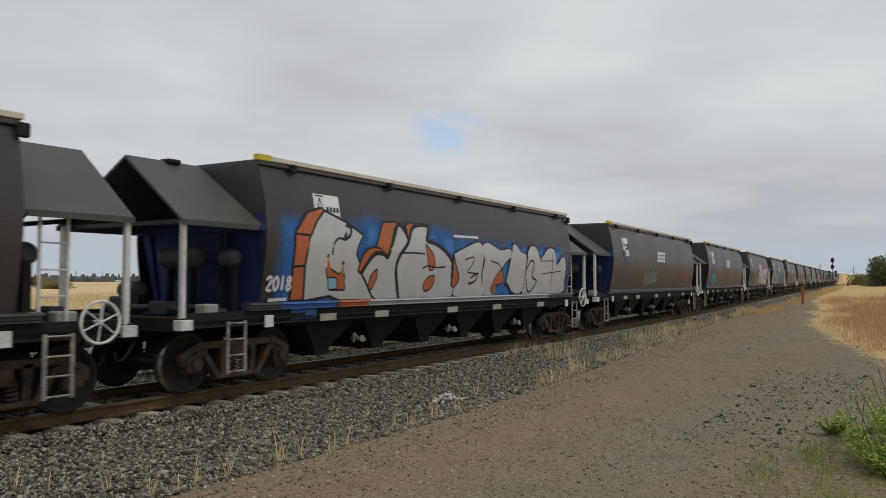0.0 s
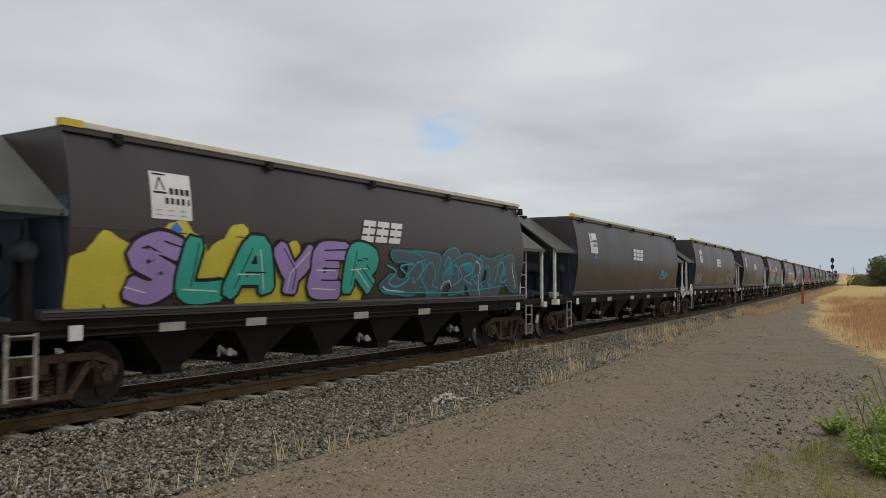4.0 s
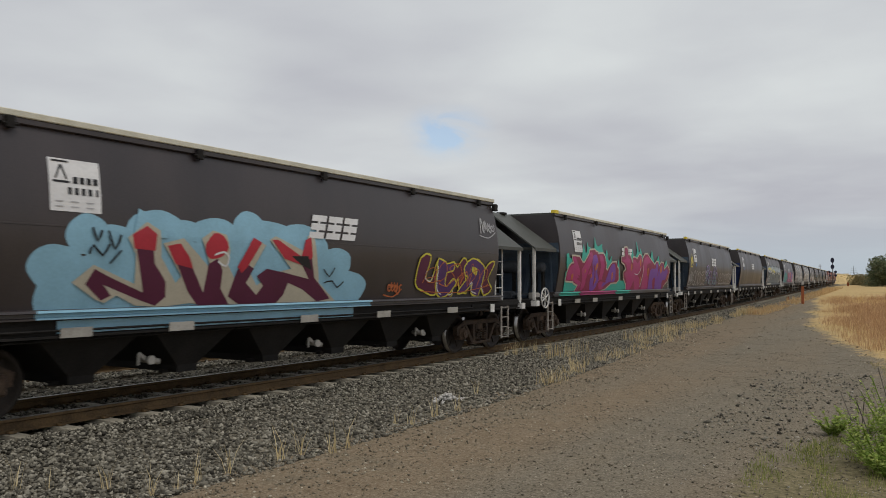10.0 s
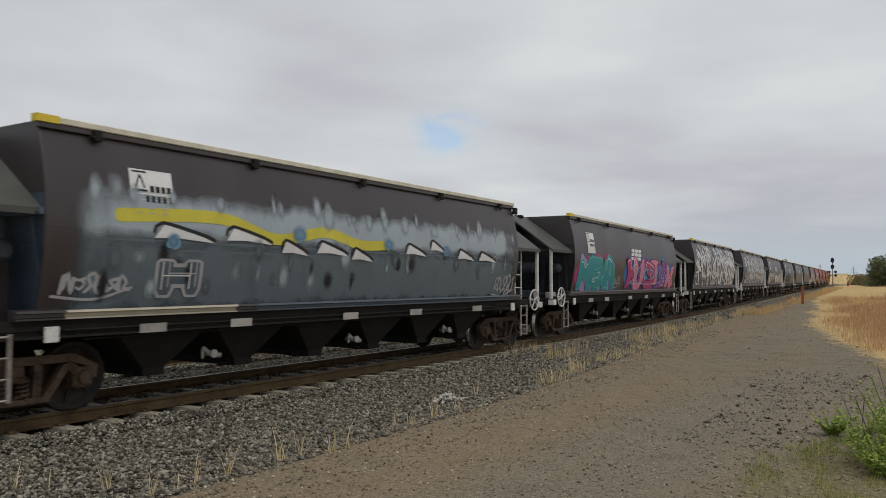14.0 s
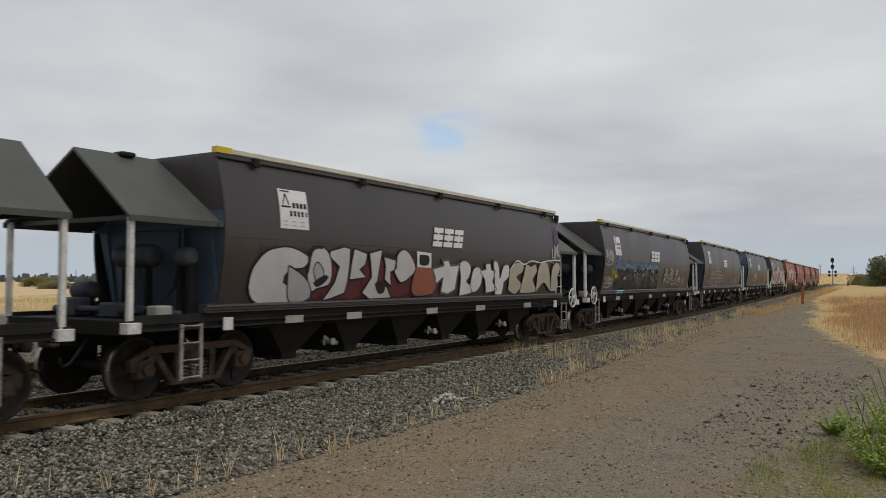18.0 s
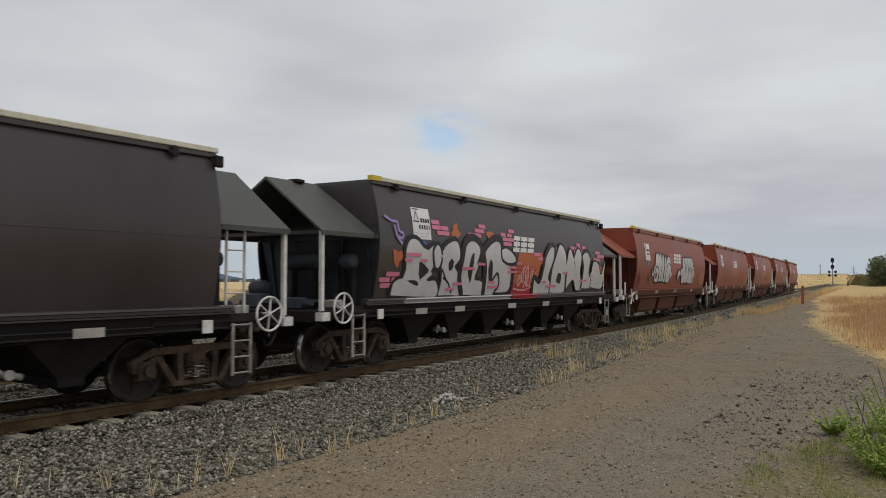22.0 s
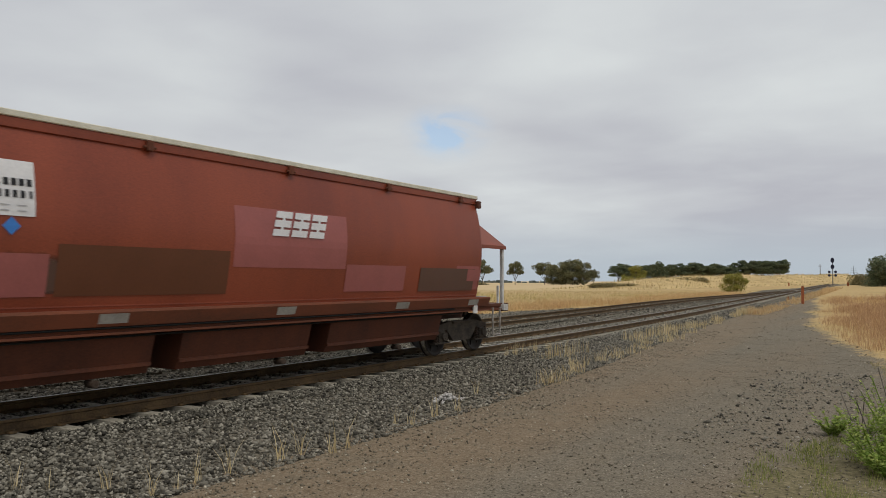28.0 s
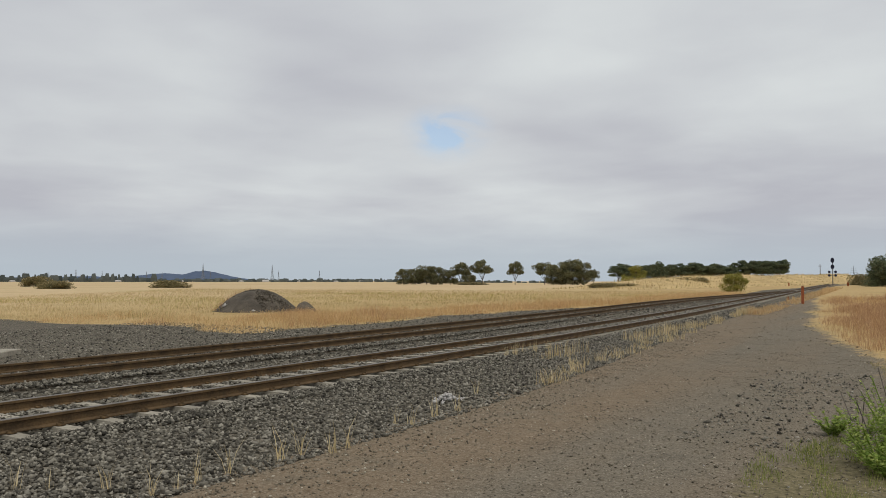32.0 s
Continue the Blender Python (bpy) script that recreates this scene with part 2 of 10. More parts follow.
def ground_z(x, s):
    """Height of the ground: track bed, its shoulders, the dirt road and the fields."""
    off = x - line_x(s)
    so = -side_offset(s)
    lift = line_z(s) * math.exp(-(off / 60) ** 2)
    t = toe(s)
    left = so - 1.9
    fade = 0.0
    if off > 1.7:
        k = min((off - 1.7) / (t - 1.7), 1.0)
        z = -0.18 - 0.145 * k
        fade = min(max((off - t) / 0.8, 0.0), 1.0)
    elif off < left:
        k = min((left - off) / 1.6, 1.0)
        z = -0.215 - 0.12 * k
        fade = k
    elif off > 0.9:
        z = -0.215 + 0.035 * min((off - 0.9) / 0.4, 1.0)
    else:
        z = -0.215
    if fade:
        z += fade * (0.016 * noise.noise((x * 1.3, s * 1.3, 0)) + 0.035 * noise.noise((x * 0.25, s * 0.25, 9)))
    return z + lift


def zone(x, s):
    """Shares of bare dirt, track stone and green weeds at a place; the rest is dry grass, ranker near the line."""
    off = x - line_x(s)
    w = noise.noise((x * 0.6, s * 0.6, 3.0)) * 0.5 + noise.noise((x * 0.15, s * 0.15, 7.0)) * 0.9
    so = side_offset(s)
    stone = 1.0 if -so - 2.7 < off < toe(s) + w * 0.35 else 0.0
    dirt = 0.0
    if toe(s) - 0.4 < off:
        dirt = min(max((verge_x(s) - x + w * 0.8) / 2.4 + 0.5, 0.0), 1.0)
    elif off < -so - 2.0 and not (s > field_s(x) + w * 0.6 and x < field_x(s) + w * 0.4):
        dirt = 1.0
        stone = max(stone, 0.80 + 0.25 * w)
    green = max(0.0, 1 - ((x + 0.7) / 1.5) ** 2 - ((s - 8.0) / 2.4) ** 2)
    rank = min(max((off + so + 60) / 40, 0.0), 1.0) if off < 0 else 1.0
    return dirt, stone, green, rank


def ground_material():
    m = bpy.data.materials.new("ground_of_dirt_stone_and_dry_grass")
    m.use_nodes = True
    nt = m.node_tree
    N, L = nt.nodes.new, nt.links.new
    p = nt.nodes["Principled BSDF"]
    p.inputs["Roughness"].default_value, p.inputs["Specular IOR Level"].default_value = 0.95, 0.1
    co = N("ShaderNodeTexCoord").outputs["Object"]

    def nz(scale, detail=6, rough=0.6):
        n = N("ShaderNodeTexNoise")
        n.inputs["Scale"].default_value, n.inputs["Detail"].default_value, n.inputs["Roughness"].default_value = scale, detail, rough
        L(co, n.inputs["Vector"])
        return n.outputs["Fac"]

    def ramp(f, stops):
        r = N("ShaderNodeValToRGB")
        L(f, r.inputs[0])
        e = r.color_ramp.elements
        while len(e) < len(stops):
            e.new(0.5)
        for el, (pos, col) in zip(e, stops):
            el.position, el.color = pos, (*col, 1)
        return r.outputs[0]

    def mix(f, a, b, mode="MIX"):
        n = N("ShaderNodeMix")
        n.data_type, n.blend_type = "RGBA", mode
        if isinstance(f, float):
            n.inputs["Factor"].default_value = f
        else:
            L(f, n.inputs["Factor"])
        L(a, n.inputs["A"])
        L(b, n.inputs["B"])
        return n.outputs["Result"]

    vor = N("ShaderNodeTexVoronoi")
    vor.inputs["Scale"].default_value = 21.0
    L(co, vor.inputs["Vector"])
    stone = mix(0.75, ramp(nz(3), [(0.3, (0.088, 0.076, 0.057)), (0.7, (0.160, 0.140, 0.106))]),
                ramp(vor.outputs["Color"], [(0.1, (0.03, 0.026, 0.019)), (0.55, (0.145, 0.128, 0.096)), (0.95, (0.265, 0.236, 0.178))]))
    grit = N("ShaderNodeTexVoronoi")
    grit.inputs["Scale"].default_value = 62.0
    L(co, grit.inputs["Vector"])
    lane = N("ShaderNodeMapping")
    lane.inputs["Rotation"].default_value, lane.inputs["Scale"].default_value = (0, 0, radians(-6)), (1, 0.1, 1)
    L(co, lane.inputs[0])
    ruts = N("ShaderNodeTexNoise")
    ruts.inputs["Scale"].default_value, ruts.inputs["Detail"].default_value = 0.75, 4
    L(lane.outputs[0], ruts.inputs["Vector"])
    lane_at = N("ShaderNodeAttribute")
    lane_at.attribute_name = "lane"
    soft = N("ShaderNodeMath")
    soft.operation = "MULTIPLY_ADD"
    L(ruts.outputs["Fac"], soft.inputs[0])
    soft.inputs[1].default_value = 2.4
    shift = N("ShaderNodeMath")
    shift.operation = "ADD"
    L(lane_at.outputs["Fac"], shift.inputs[0])
    shift.inputs[1].default_value = -1.2
    L(shift.outputs[0], soft.inputs[2])
    soft.use_clamp = True
    bare = ramp(nz(1.6, 5), [(0.36, (0.200, 0.131, 0.074)), (0.5, (0.254, 0.177, 0.107)), (0.64, (0.190, 0.143, 0.092))])
    gravelly = ramp(nz(1.3, 5), [(0.36, (0.152, 0.134, 0.102)), (0.5, (0.190, 0.170, 0.132)), (0.64, (0.124, 0.116, 0.094))])
    dirt = mix(0.42, mix(soft.outputs[0], gravelly, bare),
               ramp(nz(22, 8, 0.75), [(0.36, (0.045, 0.037, 0.025)), (0.5, (0.190, 0.152, 0.104)), (0.64, (0.36, 0.305, 0.22))]))
    dirt = mix(0.30, dirt, ramp(grit.outputs["Color"], [(0.15, (0.045, 0.037, 0.024)), (0.5, (0.175, 0.148, 0.105)), (0.9, (0.42, 0.37, 0.28))]))
    rank = mix(0.5, ramp(nz(0.09), [(0.35, (0.40, 0.31, 0.12)), (0.5, (0.55, 0.40, 0.18)), (0.65, (0.60, 0.44, 0.21))]),
               ramp(nz(5), [(0.3, (0.24, 0.155, 0.065)), (0.7, (0.58, 0.41, 0.20))]))
    mown = mix(0.45, ramp(nz(0.018, 4), [(0.36, (0.49, 0.36, 0.185)), (0.5, (0.62, 0.465, 0.27)), (0.64, (0.56, 0.44, 0.235))]),
               ramp(nz(0.35), [(0.3, (0.42, 0.31, 0.16)), (0.7, (0.68, 0.52, 0.30))]))
    green = ramp(nz(16), [(0.35, (0.10, 0.088, 0.045)), (0.65, (0.25, 0.21, 0.12))])
    at = N("ShaderNodeAttribute")
    at.attribute_name = "zone"
    sep = N("ShaderNodeSeparateColor")
    L(at.outputs["Color"], sep.inputs[0])
    grass = mix(at.outputs["Alpha"], mown, rank)

    def edge(ch, sc):
        add = N("ShaderNodeMath")
        add.operation = "MULTIPLY_ADD"
        L(nz(sc), add.inputs[0])
        add.inputs[1].default_value = 0.9
        sub = N("ShaderNodeMath")
        sub.operation = "ADD"
        L(sep.outputs[ch], sub.inputs[0])
        sub.inputs[1].default_value = -0.45
        L(sub.outputs[0], add.inputs[2])
        r = N("ShaderNodeMapRange")
        r.inputs["From Min"].default_value, r.inputs["From Max"].default_value = 0.38, 0.62
        L(add.outputs[0], r.inputs["Value"])
        return r.outputs[0]

    col = mix(edge(0, 4.0), grass, dirt)
    col = mix(edge(1, 7.0), col, stone)
    col = mix(edge(2, 6.0), col, green)
    L(col, p.inputs["Base Color"])
    bump = N("ShaderNodeBump")
    bump.inputs["Strength"].default_value, bump.inputs["Distance"].default_value = 0.8, 0.02
    L(mix(sep.outputs[1], nz(26), vor.outputs["Distance"]), bump.inputs["Height"])
    L(bump.outputs[0], p.inputs["Normal"])
    return m


M["ground"] = ground_material()


def axis(near, far, step, grow):
    out, v, d = [], near, step
    while v < far:
        out.append(v)
        v += d
        d *= grow
    return out + [far]


def build_ground():
    ss = sorted([-v for v in axis(0.5, 400, 0.6, 1.25)] + axis(0.0, 45, 0.4, 1.006) + axis(46, 4600, 1.2, 1.07))
    offs = sorted([-v for v in axis(10.4, 3500, 0.5, 1.10)] + [i * 0.3 - 10.2 for i in range(34)] + axis(0.0, 11.2, 0.28, 1.0) + axis(11.5, 3500, 0.45, 1.15))
    verts, col, lane = [], [], []
    for s in ss:
        for o in offs:
            x = line_x(s) + o
            z = ground_z(x, s)
            verts.append((x, s, z))
            col.append(zone(x, s))
            d = o - toe(s)
            lane.append(float(np.interp(d, (0.0, 0.7, 1.7, 2.6, 9.0), (0.4, 0.9, 0.9, 0.2, 0.1))))
    n = len(offs)
    faces = [(i * n + j, i * n + j + 1, (i + 1) * n + j + 1, (i + 1) * n + j) for i in range(len(ss) - 1) for j in range(n - 1)]
    me = raw_mesh("ground", verts, faces, M["ground"], smooth=True)
    at = me.attributes.new("zone", "FLOAT_COLOR", "POINT")
    at.data.foreach_set("color", np.array(col, dtype=np.float32).ravel())
    me.attributes.new("lane", "FLOAT", "POINT").data.foreach_set("value", lane)
    tagged(new("ground", me), "flat ground of dry grass, dirt and track stone", "ground", kind="structure")


build_ground()


# ---------------------------------------------------------------- the two tracks
def rail(parent, off_of, s0, s1, base_z, tops):
    """A rail of full section swept along the line, its head polished."""
    prof = [(-0.07, -0.158), (-0.07, -0.145), (-0.012, -0.128), (-0.010, -0.05), (-0.036, -0.036), (-0.036, -0.006),
            (-0.026, 0.0), (0.026, 0.0), (0.036, -0.006), (0.036, -0.036), (0.010, -0.05), (0.012, -0.128), (0.07, -0.145), (0.07, -0.158)]
    stations = [s0 + i * 2.0 for i in range(int((min(s1, 140) - s0) / 2.0) + 1)]
    while stations[-1] < s1:
        stations.append(min(stations[-1] + 8, s1))
    verts, faces, idx = [], [], []
    n = len(prof)
    for s in stations:
        for u, v in prof:
            verts.append(on_line(s, off_of(s) + u, base_z + v))
    for i in range(len(stations) - 1):
        for j in range(n - 1):
            faces.append((i * n + j, i * n + j + 1, (i + 1) * n + j + 1, (i + 1) * n + j))
            idx.append(1 if j in (5, 6, 7) else 0)
    me = raw_mesh("rail", verts, faces, [M["rail"], tops], idx)
    return part("rail", me, None, parent, "rusty steel rail with a worn head")


TRACK = tagged(new("railway_track"), "main railway track with rusty rails on concrete sleepers", "railway track", "railway tracks")
SIDING = tagged(new("railway_track"), "rusty siding track on half-buried timber sleepers", "railway track", "railway tracks")
rail(TRACK, lambda s: 0.7525, -40, 600, 0.012, M["railtop"])
rail(TRACK, lambda s: -0.7525, -40, 600, -0.012, M["railtop"])
rail(SIDING, lambda s: -side_offset(s) + 0.80, -40, 118, 0.03, M["rail"])
rail(SIDING, lambda s: -side_offset(s) - 0.80, -40, 123, 0.03, M["rail"])


# ---------------------------------------------------------------- hopper wagons
# wagon space: x across (towards the road), y along the line, z up from the rail top, origin at the middle of the wagon
PITCH, HALF, WB, AXLE, WR = 15.4, 5.9, 5.95, 0.85, 0.43


def side_x(z):
    if z < 2.2:
        return 1.48 - 0.15 * ((2.2 - z) / 0.95) ** 1.4
    return 1.48 - 0.20 * ((z - 2.2) / 1.17) ** 2


def body_mesh(bm):
    zs = [1.25 + i * 0.177 for i in range(13)]
    ys = [-HALF, -HALF + 0.03, -2.0, 2.0, HALF - 0.03, HALF]
    for sx in (-1, 1):
        grid = [[bm.verts.new((sx * side_x(z), y, z)) for z in zs] for y in ys]
        inner = [[bm.verts.new((sx * (side_x(z) - 0.03), y, z)) for z in zs] for y in (ys[0], ys[-1])]
        for a, b in zip(grid, grid[1:]):
            for i in range(len(zs) - 1):
                bm.faces.new((a[i], a[i + 1], b[i + 1], b[i])).smooth = True
        for g, h in ((grid[0], inner[0]), (grid[-1], inner[1])):
            for i in range(len(zs) - 1):
                bm.faces.new((g[i], g[i + 1], h[i + 1], h[i]))


def end_mesh(bm, sy):
    """End sheet: upright above, sloping in towards the hoppers below."""
    rows = [(2.60, HALF - 0.02), (2.55, HALF - 0.03), (1.10, HALF - 0.24)]
    vs = []
    for z, y in rows:
        w = side_x(z) - 0.02
        vs.append([bm.verts.new((-w, sy * y, z)), bm.verts.new((w, sy * y, z))])
    for a, b in zip(vs, vs[1:]):
        bm.faces.new((a[0], a[1], b[1], b[0]))


def end_struts(parent, sy, mat):
    """Stiffening band and the raking struts that carry the slope."""
    bm = B()
    box(bm, -1.44, 1.44, min(sy * (HALF - 0.03), sy * (HALF + 0.03)), max(sy * (HALF - 0.03), sy * (HALF + 0.03)), 2.34, 2.42)
    part("stiffener", bm, mat, parent)
    for x in (-0.62, 0.62):
        bm = B()
        bar(bm, (x, sy * (HALF + 0.02), 2.36), (x * 0.62, sy * (HALF - 0.14), 1.10), 0.035, 0.16)
        part("end_strut", bm, mat, parent)
    for x in (-1.18, 1.18):
        bm = B()
        bar(bm, (x, sy * (HALF - 0.03), 2.34), (x * 0.98, sy * (HALF - 0.22), 1.10), 0.05, 0.05)
        part("end_strut", bm, mat, parent)


def ladder_mesh(bm, y0, y1, x, z0, z1, rungs, r=0.014, rail_w=0.035):
    for y in (y0, y1):
        box(bm, x - 0.012, x + 0.012, y - rail_w / 2, y + rail_w / 2, z0, z1)
    for i in range(rungs):
        z = z0 + 0.03 + (z1 - z0 - 0.06) * i / max(rungs - 1, 1)
        bar(bm, (x, y0, z), (x, y1, z), r, seg=6)


def ladder(name, parent, y0, y1, x, z0, z1, rungs, r, rail_w, mat, label):
    """Two rails in one part, each rung a piece of its own on them."""
    bm = B()
    ladder_mesh(bm, y0, y1, x, z0, z1, 0, r, rail_w)
    rails = part(name, bm, mat, parent, label)
    bm = B()
    bar(bm, (x, y0, 0), (x, y1, 0), r, seg=6)
    me = mesh_of("rung", bm, mat)
    for i in range(rungs):
        part("rung", me, mat, rails, loc=(0, 0, z0 + 0.03 + (z1 - z0 - 0.06) * i / max(rungs - 1, 1)))


def wheelset(parent, y):
    bm = B()
    bar(bm, (-1.02, 0, 0), (1.02, 0, 0), 0.075, seg=10)
    axle = part("wheelset", bm, M["wheel"], parent, loc=(0, y, WR))
    for sx in (-1, 1):
        bm = B()
        turned(bm, [(sx * 0.69, 0.44), (sx * 0.72, WR + 0.012), (sx * 0.735, WR), (sx * 0.82, WR - 0.006), (sx * 0.825, WR - 0.02),
                    (sx * 0.822, WR - 0.065), (sx * 0.775, WR - 0.085), (sx * 0.765, 0.20), (sx * 0.80, 0.14), (sx * 0.82, 0.10)], 28)
        for i in range(6):
            a = i * math.pi / 3
            bar(bm, (sx * 0.78, 0.16 * math.cos(a), 0.16 * math.sin(a)), (sx * 0.776, 0.33 * math.cos(a), 0.33 * math.sin(a)), 0.02, 0.03)
        me = mesh_of("wheel", bm, M["wheel"])
        # wheel rims carry a bright running band
        me.materials.append(M["tread"])
        for p in me.polygons:
            r = math.hypot(p.center[1], p.center[2])
            if abs(p.center[0]) > 0.73 and abs(p.center[0]) < 0.821 and r > WR - 0.03:
                p.material_index = 1
        # joined into the axle's mesh, which turns as one
        bm2 = bmesh.new()
        bm2.from_mesh(axle.data)
        bm2.from_mesh(me)
        if len(axle.data.materials) < 2:
            axle.data.materials.append(M["tread"])
        bm2.to_mesh(axle.data)
        bm2.free()
    return axle


def spring_mesh(bm, x, y, z0, z1, r=0.06, wire=0.014, turns=5):
    n = turns * 10
    pts = [Vector((x + r * math.cos(2 * math.pi * i / 10), y + r * math.sin(2 * math.pi * i / 10), z0 + (z1 - z0) * i / n)) for i in range(n + 1)]
    for a, b in zip(pts, pts[1:]):
        bar(bm, a, b, wire * 1.6, wire * 1.6)


def bogie(parent, y, mat, red):
    b = part("bogie", (lambda bm: (box(bm, -0.95, 0.95, -0.17, 0.17, 0.42, 0.66, 0.02), bm)[1])(B()), mat, parent, loc=(0, y, 0))
    for sx in (-1, 1):
        bm = B()
        x0, x1 = sx * 0.93 - 0.05, sx * 0.93 + 0.05
        if red:
            prism(bm, [(-1.12, 0.50), (-1.1, 0.64), (-0.5, 0.74), (0.5, 0.74), (1.1, 0.64), (1.12, 0.50), (0.62, 0.54), (0.36, 0.30), (-0.36, 0.30), (-0.62, 0.54)], x0, x1)
            box(bm, x0 - 0.03, x1 + 0.03, -1.15, -0.55, 0.27, 0.30)
            box(bm, x0 - 0.03, x1 + 0.03, 0.55, 1.15, 0.27, 0.30)
            box(bm, x0 - 0.05, x1 + 0.05, -0.42, 0.42, 0.68, 0.72)
        else:
            prism(bm, [(-1.05, 0.40), (-1.08, 0.56), (-0.75, 0.72), (0.75, 0.72), (1.08, 0.56), (1.05, 0.40), (0.98, 0.40), (0.94, 0.55), (0.72, 0.62), (-0.72, 0.62), (-0.94, 0.55), (-0.98, 0.40)], x0, x1)
            for k in (-1, 1):
                prism(bm, [(k * 0.62, 0.60), (k * 0.74, 0.62), (k * 0.45, 0.22), (k * 0.33, 0.20)], x0 - 0.01, x1 + 0.01)
                prism(bm, [(k * 0.24, 0.22), (k * 0.33, 0.22), (k * 0.36, 0.66), (k * 0.26, 0.66)], x0, x1)
                prism(bm, [(k * 0.98, 0.30), (k * 0.98, 0.44), (k * 0.72, 0.62), (k * 0.66, 0.54)], x0, x1)
            box(bm, x0 - 0.02, x1 + 0.02, -0.44, 0.44, 0.17, 0.24, 0.012)
        frame_ = part("side_frame", bm, mat, b)
        for k in (-1, 1):
            bm = B()
            yy = k * AXLE
            box(bm, sx * 0.93 - 0.10, sx * 0.93 + 0.10, yy - 0.13, yy + 0.13, 0.30, 0.55, 0.03)
            bar(bm, (sx * 1.02, yy, WR), (sx * 1.09, yy, WR), 0.085, seg=12)
            bar(bm, (sx * 1.09, yy, WR), (sx * 1.10, yy, WR), 0.05, seg=8)
            part("axle_box", bm, M["bogie_grey"] if red else M["bogie"], b)
            bm = B()
            if red:
                for q in (-0.2, 0.2):
                    spring_mesh(bm, sx * 0.95, yy + q, 0.30, 0.56, 0.055)
            else:
                spring_mesh(bm, sx * 0.96, k * 0.13, 0.24, 0.50)
            part("spring", bm, M["bogie"], b)
    for k in (-1, 1):
        wheelset(b, k * AXLE)
    return b


def handwheel(parent, y, spokes, mat=None):
    bm = B()
    R, x, z = 0.25, 1.45, 1.13
    n = 28
    pts = [(x, R * math.cos(2 * math.pi * i / n), R * math.sin(2 * math.pi * i / n)) for i in range(n + 1)]
    for a, b in zip(pts, pts[1:]):
        bar(bm, a, b, 0.018, seg=6)
    for i in range(spokes):
        a = 2 * math.pi * i / spokes + 0.4
        bar(bm, (x, 0, 0), (x - 0.005, R * math.cos(a), R * math.sin(a)), 0.03, 0.012)
    bar(bm, (x - 0.18, 0, 0), (x + 0.02, 0, 0), 0.025, seg=8)
    part("handwheel", bm, mat or M["white"], parent, "white spoked handbrake wheel", loc=(0, y, z))


def cross_handle(parent, y):
    bm = B()
    for i in range(5):
        a = 0.5 + i * 2 * math.pi / 5
        bar(bm, (1.46, 0, 0), (1.46, 0.27 * math.cos(a), 0.27 * math.sin(a)), 0.04, 0.03)
    bar(bm, (1.30, 0, 0), (1.47, 0, 0), 0.03, seg=8)
    part("brake_handle", bm, M["white"], parent, "white five-armed brake handle", loc=(0, y, 1.02))


